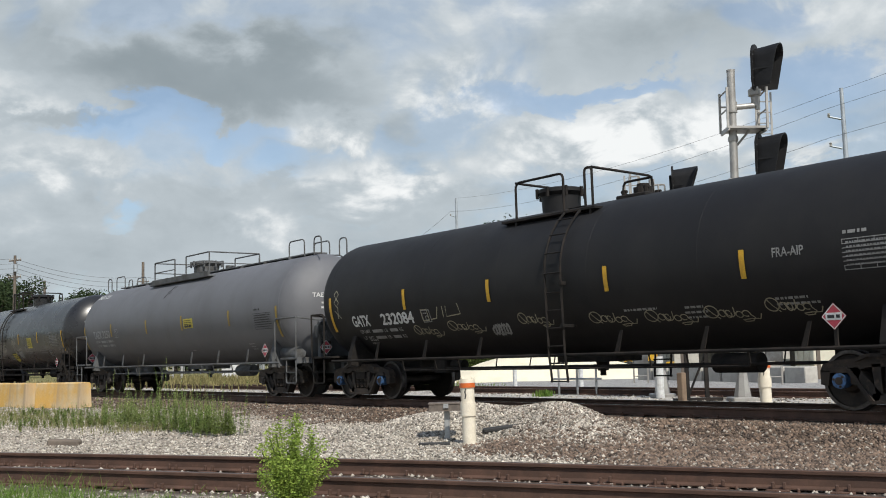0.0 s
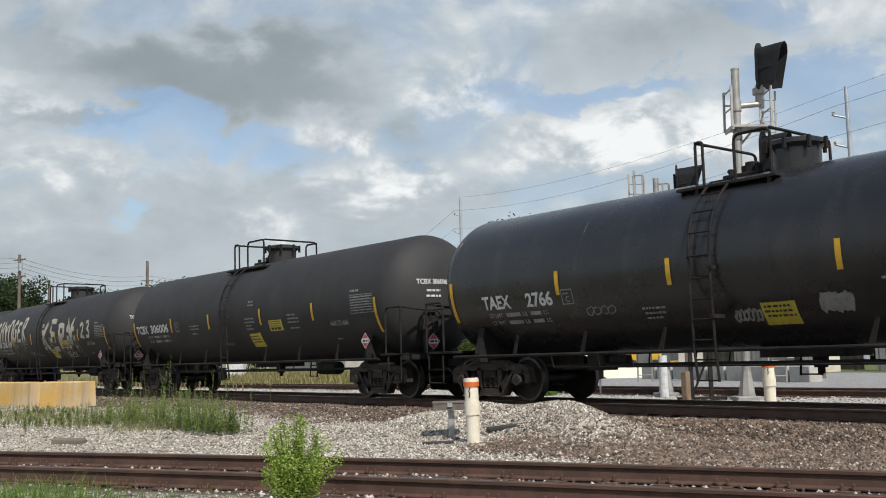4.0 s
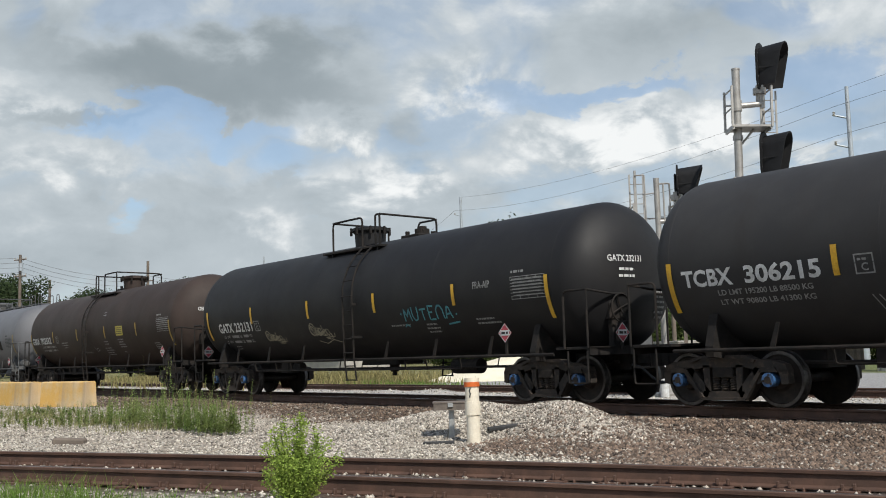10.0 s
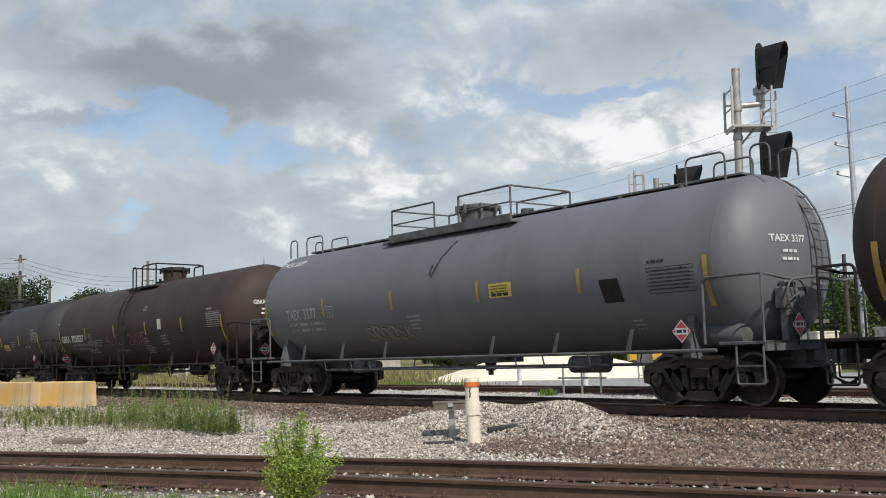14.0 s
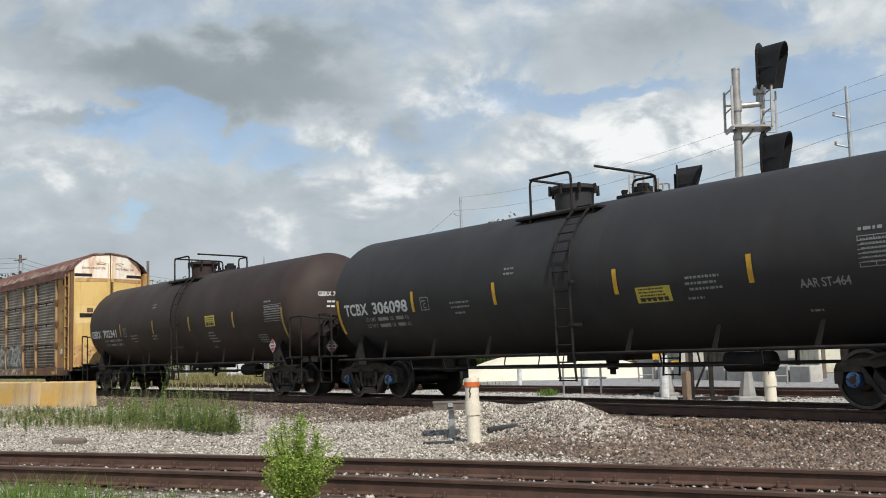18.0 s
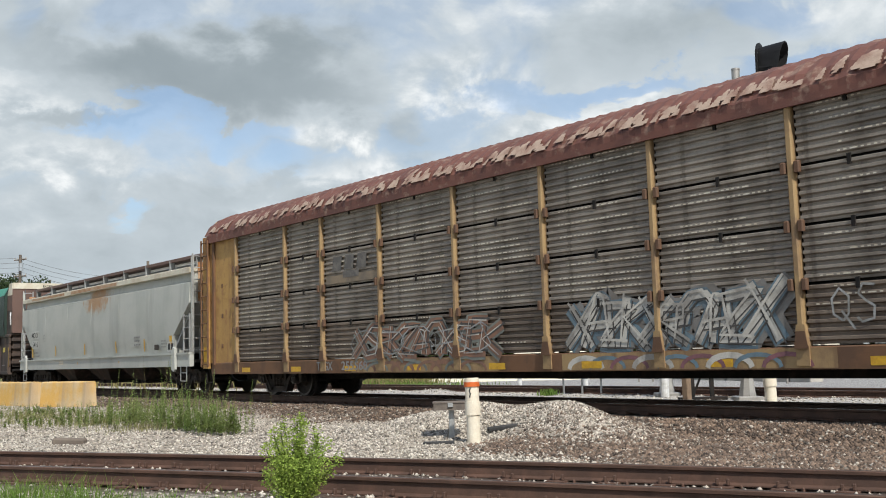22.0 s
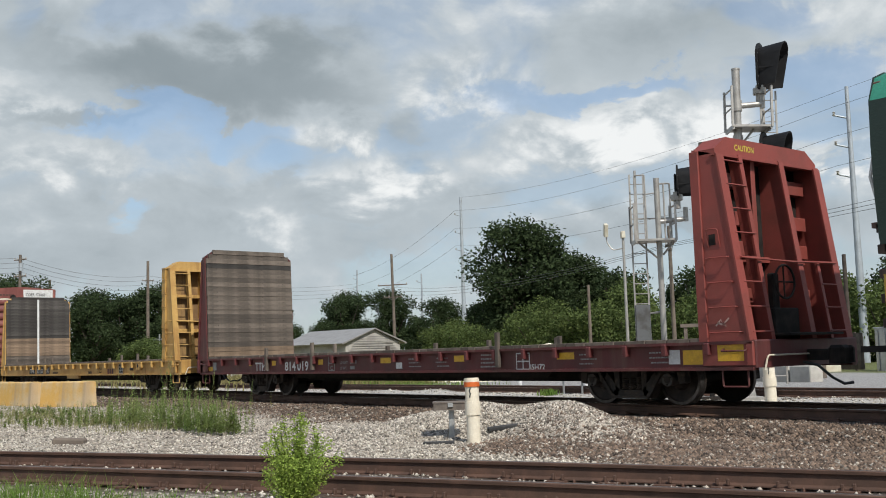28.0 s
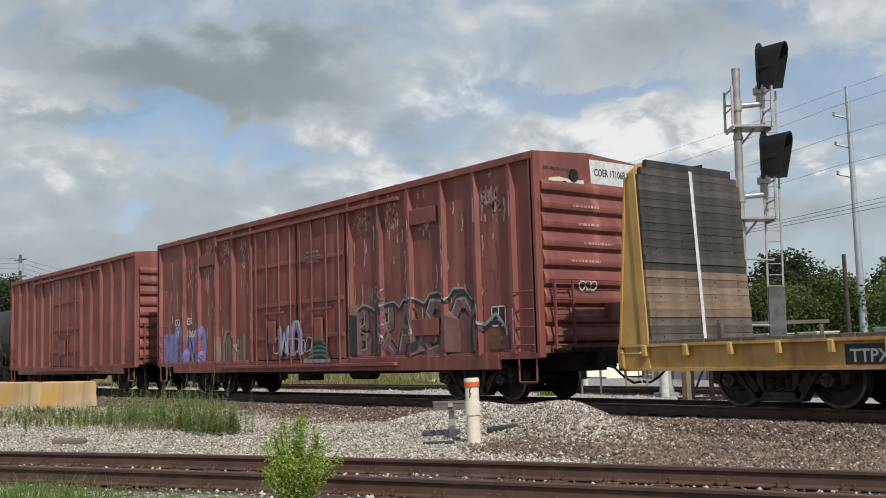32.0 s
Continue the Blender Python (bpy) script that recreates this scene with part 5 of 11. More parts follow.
TANKS = [
    (183.43, "long", ("GATX", "232084"), dict(mark=(-6.66, -5.93), number=(-5.44, -4.18), z=1.78, weight_at=-6.5, plate=-3.86, strips=(-4.41, -1.5, 1.73, 4.63), strip_z=2.08, table_at=(6.34, 2.07), placard=(6.13, 1.41),
                                               notes=GATX_NOTES, words=(("FRA-AIP", 5.17, 2.37, 0.55),), top=(-1.2, 0.95, (0.20, 0.74), -0.77, 1.35)), "matte black tank car with looping tan tags along its flank"),
    (165.79, "grey", ("TAEX", "3250"), dict(grey=1, mark=(-6.6, -5.77), number=(-5.72, -4.97), z=2.03, weight_at=-6.5, plate=-4.49, strips=(-4.79, -1.58, 1.27, 4.55), strip_z=2.06, table_at=(6.05, 1.90), placard=(6.72, 1.30),
                                            table=BLACK_INK, notes=[(5.25, 1.50, 0.35, 3), (1.3, 1.40, 0.3, 1)], decals=((1.42, 2.11, 0.68, 0.30, 0.0),)), "smooth grey tank car with a walkway along its top"),
    (148.12, "gloss", ("TAEX", "2766"), dict(mark=(-6.54, -5.7), number=(-5.24, -4.5), z=1.91, weight_at=-6.45, plate=-4.25, strips=(-4.31, -1.63, 1.51, 4.2), strip_z=2.08, table_at=(5.8, 1.90), placard=(6.84, 1.21),
                                             notes=[(-2.4, 1.70, 0.55, 3), (2.06, 1.90, 0.55, 1), (2.31, 1.72, 1.07, 2), (4.14, 1.72, 0.9, 2)], frames=((5.26, 1.50, 0.36, 0.26),), decals=((2.74, 1.88, 0.62, 0.45, 0.0), (-0.04, 1.33, 0.62, 0.46, 0.04)),
                                             top=(-1.39, 0.1, (-1.22, -0.62), 0.0, -0.95)), "glossy black tank car with two yellow decals"),
    (130.31, "plain", ("TCBX", "306006"), dict(mark=(-7.31, -6.32), number=(-6.13, -4.66), z=2.03, weight_at=-6.46, plate=-4.11, strips=(-4.39, -1.62, 1.67, 4.5), table_at=(6.3, 2.08), placard=(6.95, 1.40), notes=TCBX_NOTES,
                                               words=(("AAR ST-464", 5.24, 1.82, 0.83),), decals=((2.11, 1.81, 0.73, 0.31, 0.0), (0.72, 1.40, 0.66, 0.48, 0.08)), top=(-1.0, 0.85, (-0.68, -0.18), 0.35, -0.55)), "matte black tank car with clean white stencils"),
    (112.47, "plain", ("TCBX", "306109"), dict(mark=(-7.24, -6.22), number=(-6.11, -4.69), z=1.95, weight_at=-6.55, plate=-4.19, strips=(-4.46, -1.69, 1.62, 4.44), table_at=(6.3, 2.07), placard=(6.96, 1.38), notes=TCBX_NOTES,
                                               words=(("AAR ST-464", 5.24, 1.80, 0.83),), decals=((2.25, 1.77, 0.77, 0.31, 0.0), (0.62, 1.36, 0.64, 0.48, 0.12)), top=(-0.95, 0.85, (-0.60, -0.12), 0.35, -0.5)), "black tank car with large dripping cream graffiti"),
    (94.69, "black", ("TCBX", "306215"), dict(mark=(-7.25, -6.26), number=(-6.05, -4.7), z=2.01, weight_at=-6.6, plate=-4.16, strips=(-4.45, -1.7, 1.6, 4.41), table_at=(6.27, 2.10), placard=(6.94, 1.40), notes=TCBX_NOTES,
                                              weights=("LD LMT 195200 LB 88500 KG", "LT WT 90800 LB 41300 KG"), words=(("AAR ST-464", 5.21, 1.82, 0.81),), decals=((2.08, 1.81, 0.74, 0.31, 0.0), (0.57, 1.40, 0.66, 0.46, 0.06)),
                                              top=(-0.95, 0.85, (-0.60, -0.12), 0.35, -0.5)), "matte black tank car with a small white tag below its decal"),
    (76.82, "long", ("GATX", "232131"), dict(mark=(-6.83, -5.93), number=(-5.83, -4.76), z=1.86, weight_at=-6.7, plate=-4.61, strips=(-4.7, -1.58, 1.48, 4.5), strip_z=2.06, table_at=(6.35, 2.07), placard=(6.13, 1.41), notes=GATX_NOTES,
                                              words=(("FRA-AIP", 5.17, 2.37, 0.55),), top=(-1.2, 0.95, (0.20, 0.74), -0.77, 1.35)), "matte black tank car with a teal graffiti tag"),
    (59.01, "brown", ("GBRX", "702332"), dict(mark=(-7.38, -6.41), number=(-6.26, -4.87), z=1.97, weight_at=-6.2, plate=-4.24, strips=(-4.55, -1.62, 1.45, 4.51), table_at=(6.34, 2.08), placard=(6.85, 1.40), notes=GBRX_NOTES,
                                              frames=((5.80, 1.51, 0.45, 0.25),), decals=((2.60, 2.06, 0.66, 0.35, 0.0),), top=(-1.14, 1.09, (-0.83, -0.20), 0.6, -0.1)), "weathered brownish black tank car with one yellow decal"),
    (41.2, "grey", ("TAEX", "3377"), dict(grey=1, mark=(-6.41, -5.69), number=(-5.56, -4.89), z=2.05, weight_at=-6.35, plate=-4.4, strips=(-4.53, -1.54, 1.58, 4.5), strip_z=2.08, table_at=(6.13, 1.95), placard=(6.82, 1.28), table=BLACK_INK,
                                          notes=[(-1.04, 1.88, 0.5, 4), (5.5, 1.50, 0.35, 3)], decals=((1.95, 2.14, 0.68, 0.29, 0.0),)), "grey tank car with oil streaks and a faded tag"),
    (23.48, "brown", ("GBRX", "702037"), dict(mark=(-7.3, -6.29), number=(-6.13, -4.73), z=1.95, weight_at=-6.2, plate=-4.15, strips=(-4.48, -1.43, 1.52, 4.5), table_at=(6.34, 2.08), placard=(6.85, 1.40), notes=GBRX_NOTES,
                                              weights=("LD LMT  194000 LB  87950 KG", "LT WT   92000 LB  41750 KG"), top=(-1.1, 1.05, (-0.76, -0.22), 0.6, -0.1)), "weathered brown tank car with faded purple and white tags"),
    (5.61, "black", ("TCBX", "306098"), dict(mark=(-7.22, -6.23), number=(-6.04, -4.62), z=2.03, weight_at=-6.4, plate=-4.12, strips=(-4.4, -1.6, 1.7, 4.53), table_at=(6.36, 2.08), placard=(6.94, 1.40), words=(("AAR ST-464", 5.35, 1.86, 0.83),),
                                             notes=[(-3.1, 2.10, 0.72, 2), (-3.0, 1.88, 0.5, 1), (-1.3, 2.68, 0.45, 2), (3.22, 2.15, 0.75, 3), (3.21, 1.81, 0.52, 1), (5.35, 1.50, 0.28, 1)], decals=((2.13, 1.81, 0.77, 0.29, 0.0),),
                                             top=(-1.04, 0.78, (0.15, 0.72), -0.66, 1.1)), "matte black tank car with bright white stencils"),
    (-12.12, "brown", ("GBRX", "702341"), dict(mark=(-7.42, -6.41), number=(-6.21, -4.86), z=2.02, weight_at=-6.2, plate=-4.2, strips=(-4.44, -1.49, 1.41, 4.46), table_at=(6.36, 2.08), placard=(6.85, 1.40), frames=((5.75, 1.52, 0.46, 0.26),),
                                               notes=[(-3.6, 1.98, 0.72, 2), (-3.4, 1.78, 0.45, 1), (-1.62, 2.97, 0.45, 2), (-1.7, 1.92, 0.5, 2), (2.6, 1.88, 0.6, 4), (2.57, 1.45, 0.28, 1)], decals=((2.61, 2.09, 0.65, 0.33, 0.0),),
                                               top=(-1.04, 0.78, (0.15, 0.72), -0.66, 1.1)), "weathered brownish black tank car coupled beside the autorack"),
    (-176.5, "plain", ("TCBX", "0"), dict(strips=(-4.42, -1.6, 1.6, 4.42), top=(-1.0, 0.85, (-0.68, -0.18), 0.35, -0.55)), "black tank car coupled behind the red boxcars"),
]
TRAIN = []
bare = {}
for x, base, mark, spec, label in TANKS:
    if base not in bare:
        bare[base] = make_tank(base)
        bare[base + "!"] = True
for x, base, mark, spec, label in TANKS:
    # the first car of each kind is the pattern itself; the rest are copies of it, made before any marks go on
    spec["car"] = copy_thing(bare[base], pose(0, 0, 0)) if not bare[base + "!"] else bare[base]
    bare[base + "!"] = False
for x, base, mark, spec, label in TANKS:
    car = spec["car"]
    tagged(car, label)
    if x > -100:
        tank_marks(car, mark, spec)
    if "top" in spec:
        tank_top(car, {"long": TANK_BLACK, "black": TANK_DUSTY, "plain": TANK_DUSTY, "gloss": TANK_GLOSS, "brown": TANK_BROWN}[base], GEAR, *spec["top"])
    reflectors(car, YELLOW_OLD if base in ("grey", "brown") else YELLOW, spec["strips"], spec.get("strip_z", 2.0))
    TRAIN.append((car, x))
tank_of = {int(m[1]): s["car"] for _, _, m, s, _ in TANKS}

GRAF_STRAW = material("straw spray paint", (0.34, 0.31, 0.225), (0.22, 0.20, 0.145), rough=0.65, scale=4.0, bump=0.0)


def looping_tag(w, h):
    """One sprayed signature: a slashed oval, small joined loops, and a tail that swings back under them."""
    ring = lambda x, z, rx, rz, a0, a1, n=12: [(w * (x + rx * math.cos(a0 + (a1 - a0) * i / n)), h * (z + rz * math.sin(a0 + (a1 - a0) * i / n))) for i in range(n + 1)]
    out = [ring(0.13, 0.62, 0.12, 0.40, 0.4, 6.9, 16), [(w * 0.06, h * 0.95), (w * 0.14, h * 0.55), (w * 0.24, h * 0.16)]]
    out.append(ring(0.31, 0.50, 0.055, 0.22, -0.2, 5.4))
    out.append(ring(0.42, 0.44, 0.05, 0.24, 0.6, 6.6))
    out.append([(w * 0.36, h * 0.72), (w * 0.40, h * 0.35), (w * 0.47, h * 0.22), (w * 0.52, h * 0.34), (w * 0.54, h * 0.86)])
    out.append(ring(0.60, 0.36, 0.06, 0.20, 0.2, 5.9))
    out.append(ring(0.72, 0.40, 0.065, 0.19, -0.3, 5.2))
    out.append([(w * 0.78, h * 0.34), (w * 0.84, h * 0.10), (w * 0.78, h * -0.12), (w * 0.66, h * -0.14), (w * 0.62, h * -0.02), (w * 0.76, h * 0.04), (w * 0.92, h * 0.02), (w * 0.97, h * 0.36)])
    return out


c = tank_of[232084]
for u, z, w in ((-4.35, 1.46, 1.05), (-3.1, 1.50, 1.25), (-0.82, 1.55, 1.0), (1.08, 1.48, 1.15), (2.39, 1.45, 1.15), (3.66, 1.45, 1.1), (4.85, 1.50, 1.0)):
    part("graffiti", on_tank(strokes(looping_tag(w, 0.30), 0.02), u, z, 0.008), GRAF_STRAW, c, "looping straw-coloured tag")
part("graffiti", on_tank(strokes([[(0, 0), (0.22, 0), (0.22, 0.26), (0, 0.26), (0, 0)], [(0.3, 0.02), (0.5, 0.04), (0.62, 0.3)], [(0.75, 0.05), (0.78, 0.3)], [(0.9, 0.3), (0.86, 0.06), (1.35, 0.1), (1.3, 0.34)]], 0.025), -3.86, 1.80, 0.008), GRAF_STRAW, c)
part("graffiti", on_tank(strokes([[(0.1, 0.7), (0.0, 0.6), (0.1, 0.5), (0.2, 0.6), (0.1, 0.7)], [(0.1, 0.5), (0.0, 0.4), (0.1, 0.3), (0.2, 0.4), (0.1, 0.5)], [(0.0, 0.2), (0.25, 0.0)], [(0.15, 0.3), (0.1, 0.0)]], 0.025), -7.32, 2.0, 0.008), GRAF_STRAW, c)
part("smudge", on_tank(strokes(scribble(61, 6, 0.5, 0.3), 0.05), -1.7, 1.40, 0.008), WHITE_DIM, c)

c = tank_of[306109]
rnd = random.Random(9)
part("graffiti", on_tank(strokes(word("chynger", 0.70, 0.58, 0.92), 0.17), -7.2, 2.22, 0.010), GRAF_CREAM, c, "large cream block graffiti")
part("graffiti", on_tank(strokes(word("kerm", 1.08, 0.92, 1.15), 0.23), -0.05, 1.72, 0.010), GRAF_CREAM, c, "large cream block graffiti")
part("graffiti", on_tank(strokes(word("23", 0.62, 0.5, 0.55), 0.13), 4.73, 2.12, 0.010), GRAF_CREAM, c)
drips = []
for i in range(130):
    u = rnd.uniform(0, 4.9) if i < 70 else rnd.uniform(7.1, 11.5)
    l = rnd.uniform(0.35, 1.1)
    drips.append([(u + 0.16 * k * k / 25 * l, 0.85 - l * k / 5 - 0.2) for k in range(6)])
part("paint_drips", on_tank(strokes(drips, 0.020), -7.15, 1.65, 0.008), GRAF_TAN, c)
part("graffiti", on_tank(strokes(word("sbsk", 0.32, 0.3, 0.26), 0.03), 2.4, 1.38, 0.010), GRAF_WHITE, c)
part("graffiti", on_tank(strokes(word("rnsk", 0.3, 0.28, 0.24), 0.02), -2.2, 1.45, 0.009), WHITE_DIM, c)
part("patch_stencil", on_tank(rect(0.72, 0.22), 3.0, 1.88, 0.009), GRAF_GREY, c)
part("graffiti", on_tank(strokes(word("ws", 0.24, 0.24, 0.3), 0.045), 2.42, 1.42, 0.010), GRAF_WHITE, tank_of[306215])
part("graffiti", on_tank(strokes(word("qnse", 0.2, 0.19, 0.22), 0.02), 4.0, 1.72, 0.010), WHITE_DIM, tank_of[306215])
part("graffiti", on_tank(strokes([[(0.0, 0.3), (0.1, 0.05), (0.4, 0.0)], [(0.1, 0.3), (0.2, 0.1)]], 0.02), -4.0, 1.45, 0.010), WHITE_DIM, tank_of[306215])
c = tank_of[232131]
part("graffiti", on_tank(strokes(word("mutena", 0.30, 0.27, 0.30), 0.042), 2.62, 1.80, 0.010), GRAF_TEAL, c, "teal graffiti tag")
part("graffiti", on_tank(strokes([[(-0.1, 0.0), (-0.02, 0.06), (0.08, 0.0)], [(1.5, 0.0), (1.9, 0.04)], [(-0.12, 0.3), (-0.1, 0.34)], [(1.86, 0.2), (1.88, 0.24)]], 0.04), 2.62, 1.68, 0.010), GRAF_TEAL, c)
part("graffiti", on_tank(strokes(looping_tag(1.05, 0.36) + looping_tag(0.9, 0.28), 0.022), -4.14, 1.50, 0.010), GRAF_STRAW, c)
part("graffiti", on_tank(strokes(looping_tag(1.15, 0.42) + looping_tag(1.0, 0.34), 0.024), -1.71, 1.55, 0.010), GRAF_STRAW, c)
part("graffiti", on_tank(strokes([[(0.0, 0.1), (0.3, 0.0), (0.7, 0.12), (1.0, 0.02)]], 0.032), -1.5, 1.40, 0.010), GRAF_STRAW, c)
c = tank_of[3377]
for u, z, wd in ((-2.9, 1.42, 0.05), (-2.86, 1.44, 0.02)):
    part("graffiti", on_tank(strokes(word("srnosk", 0.32, 0.3, 0.36), wd), u, z, 0.010 if wd > 0.03 else 0.012), GRAF_STRAW if wd > 0.03 else GRAF_BLACK, c)
part("oil_streak", on_tank(strokes([[(0.5, 0.9), (0.35, 0.6), (0.15, 0.25), (0.0, 0.0)], [(0.42, 0.75), (0.2, 0.4)], [(0.0, 0.3), (-0.06, 0.05)]], 0.07), -0.02, 2.72, 0.007), BLACK_INK, c)
part("patch_plate", on_tank(cut_fine(rect(0.46, 0.44, -0.06), 0.1), 5.06, 1.86, 0.008), GEAR, c)
part("oil_streak", on_tank(strokes([[(0.25, 0.5), (0.1, 0.2), (0.0, 0.0)], [(0.4, 0.5), (0.25, 0.15)]], 0.06), -0.5, 3.2, 0.007), GEAR, tank_of[3250])
part("top_lettering", on_tank(fitted("TAEX 3377", 1.2, 0.3), -7.45, 3.55, 0.008), WHITE, c)
part("top_lettering", on_tank(fitted("TAEX 3250", 1.2, 0.3), -7.45, 3.55, 0.008), WHITE, tank_of[3250])
GRAF_ROSE = material("faded rose spray paint", (0.22, 0.095, 0.11), (0.15, 0.07, 0.08), rough=0.65, scale=3.0, bump=0.0)
c = tank_of[702037]
part("graffiti", on_tank(strokes(word("4uxe", 0.40, 0.36, 0.36), 0.045), -2.42, 1.74, 0.010), GRAF_ROSE, c, "faded rose tag")
part("graffiti", on_tank(strokes(word("2voxe", 0.34, 0.32, 0.42), 0.045), -0.20, 1.70, 0.010), GRAF_ROSE, c, "faded rose tag")
part("graffiti", on_tank(strokes(word("rasm", 0.24, 0.22, 0.22), 0.03), -4.35, 1.72, 0.010), GRAF_GREY, c)
part("graffiti", on_tank(strokes(word("wsco", 0.25, 0.22, 0.2), 0.03), -4.55, 1.48, 0.010), GRAF_GREY, c)
part("white_card", on_tank(rect(0.3, 0.34), 2.58, 2.15, 0.010), WHITE, c)
part("graffiti", on_tank(strokes([[(0.0, 0.25), (0.1, 0.05), (0.4, 0.1), (0.35, 0.2), (0.1, 0.15)]], 0.025), -0.05, 1.5, 0.010), WHITE_DIM, tank_of[702332])
tag(tank_of[2766], 52, 4, -3.7, 1.66, 0.7, 0.18, WHITE_DIM, 0.02)
part("smudge", on_tank(strokes(scribble(63, 8, 0.5, 0.34), 0.06), 1.05, 1.48, 0.008), WHITE_DIM, tank_of[2766])
part("smudge", on_tank(strokes(scribble(64, 6, 0.5, 0.26), 0.04), -0.55, 1.40, 0.008), WHITE_DIM, tank_of[2766])


# ---- autorack ----
def autorack():
    car = thing("autorack", "tall autorack with grimy galvanised panels and rusted roof", "autorack car", "cars of the freight train")
    H = 13.3
    posts = [-11.3, -8.45, -6.58, -4.0, -1.2, 1.52, 4.24, 6.96, 8.82, 11.55]
    rows = [0.98, 1.91, 2.80, 3.71, 4.65]
    part("side_sill", Shape().box(-H + 0.3, H - 0.3, -1.60, -1.50, 0.63, 0.97, 0.02), RACK_RUST, car)
    part("side_sill", Shape().box(-H + 0.3, H - 0.3, 1.50, 1.60, 0.63, 0.97, 0.02), RACK_RUST, car)
    part("underframe", Shape().box(-H + 0.2, H - 0.2, -1.45, 1.45, 0.82, 0.98).box(-H + 0.2, H - 0.2, -0.35, 0.35, 0.45, 0.83), GEAR, car)
    # solid black block added inside so the panel gaps look shaded
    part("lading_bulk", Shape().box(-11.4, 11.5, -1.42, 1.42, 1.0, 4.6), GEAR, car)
    sheets = {}

    def sheet(w, h, mat=RACK_PANEL):
        key = (round(w, 2), round(h, 2), mat.name)
        if key not in sheets:
            prof = []
            n = 7
            for i in range(n):
                z = h * i / n
                p = h / n
                prof += [(-1.535, z + 0.0), (-1.535, z + p * 0.34), (-1.585, z + p * 0.5), (-1.585, z + p * 0.84)]
            prof += [(-1.535, h)]
            v = [(x, a, b) for x in (-w / 2, w / 2) for a, b in prof]
            k = len(prof)
            f = [(i, i + 1, k + i + 1, k + i) for i in range(k - 1)]
            s = Shape().add(v, f)
            s.add([(-w / 2, -1.50, 0), (w / 2, -1.50, 0), (w / 2, -1.50, h), (-w / 2, -1.50, h)], [(0, 1, 2, 3)])
            s.add([(-w / 2, -1.535, h), (w / 2, -1.535, h), (w / 2, -1.50, h), (-w / 2, -1.50, h)], [(0, 1, 2, 3)])
            sheets[key] = mesh_of("side_panel", s, mat)
        return sheets[key]

    for a, b in zip(posts, posts[1:]):
        for z0, z1 in zip(rows, rows[1:]):
            w, h = b - a - 0.16, z1 - z0 - 0.045
            p = part("side_panel", sheet(w, h, RACK_PANEL_LOW if z0 < 1.2 else RACK_PANEL), None, car, at=pose((a + b) / 2, 0, z0 + 0.02))
            part("panel_clip", Shape().box(-0.03, 0.03, -1.61, -1.58, h - 0.1, h + 0.06), GEAR, p)
            part("side_panel", sheet(w, h), None, car, at=pose((a + b) / 2, 0, z0 + 0.02, 0, 0, 180))
    perf = Shape()
    rnd = random.Random(77)
    for a, b in zip(posts, posts[1:]):
        for z0, z1 in zip(rows, rows[1:]):
            for q in range(7):
                if rnd.random() < 0.55:
                    continue
                u, end = a + 0.25 + rnd.uniform(0, 0.6), b - 0.25 - rnd.uniform(0, 0.8)
                z = z0 + 0.02 + (z1 - z0 - 0.045) * (q + 0.66) / 7
                while u < end:
                    w = rnd.choice((0.05, 0.05, 0.12))
                    perf.add([(u, -1.588, z - 0.011), (u + w, -1.588, z - 0.011), (u + w, -1.588, z + 0.011), (u, -1.588, z + 0.011)], [(0, 1, 2, 3)])
                    u += w + 0.05
    tagged(part("panel_perforation", perf, HOP_TRIM, car), kind="stuff")
    bolt = mesh_of("panel_bracket", Shape().box(-0.05, 0.05, -1.68, -1.60, -0.09, 0.09, 0.02), RACK_RUST)
    post = Shape().box(-0.055, 0.055, -1.66, -1.52, 1.30, 4.68, 0.02).prism([(-0.07, 1.30), (0.07, 1.30), (0.11, 0.97), (-0.11, 0.97)], -1.66, -1.52, "y").box(-0.11, 0.11, -1.63, -1.6, 0.68, 0.97)
    pm = mesh_of("side_post", post, RACK_POST)
    foot = mesh_of("post_foot", Shape().prism([(-0.075, 1.2), (0.075, 1.2), (0.12, 0.94), (-0.12, 0.94)], -1.668, -1.66, "y"), RACK_RUST)
    for x in posts:
        p = part("side_post", pm, None, car, at=pose(x, 0, 0))
        part("post_foot", foot, None, p)
        for z in (1.9, 2.78, 3.68):
            for k in (-0.12, 0.12):
                part("panel_bracket", bolt, None, p, at=pose(k, 0, z))
        part("side_post", pm, None, car, at=pose(x, 0, 0, 0, 0, 180))
    # curved, ribbed roof
    cross = [(-1.66, 4.62), (-1.66, 4.84), (-1.52, 5.09), (-1.2, 5.34), (-0.75, 5.54), (0, 5.60), (0.75, 5.54), (1.2, 5.34), (1.52, 5.09), (1.66, 4.84), (1.66, 4.62)]
    s = Shape()
    n = 178
    v, f = [], []
    for i in range(n + 1):
        x = -H + 0.15 + (2 * H - 0.3) * i / n
        k = 0.018 if i % 2 else 0.0
        v += [(x, y * (1 + k * 0.4), z + (k if 0 < j < len(cross) - 1 else 0)) for j, (y, z) in enumerate(cross)]
    m = len(cross)
    for i in range(n):
        f += [(i * m + j, i * m + j + 1, (i + 1) * m + j + 1, (i + 1) * m + j) for j in range(m - 1)]
    s.add(v, f)
    part("roof", s, RACK_ROOF, car)
    flakes = Shape()
    rnd = random.Random(91)
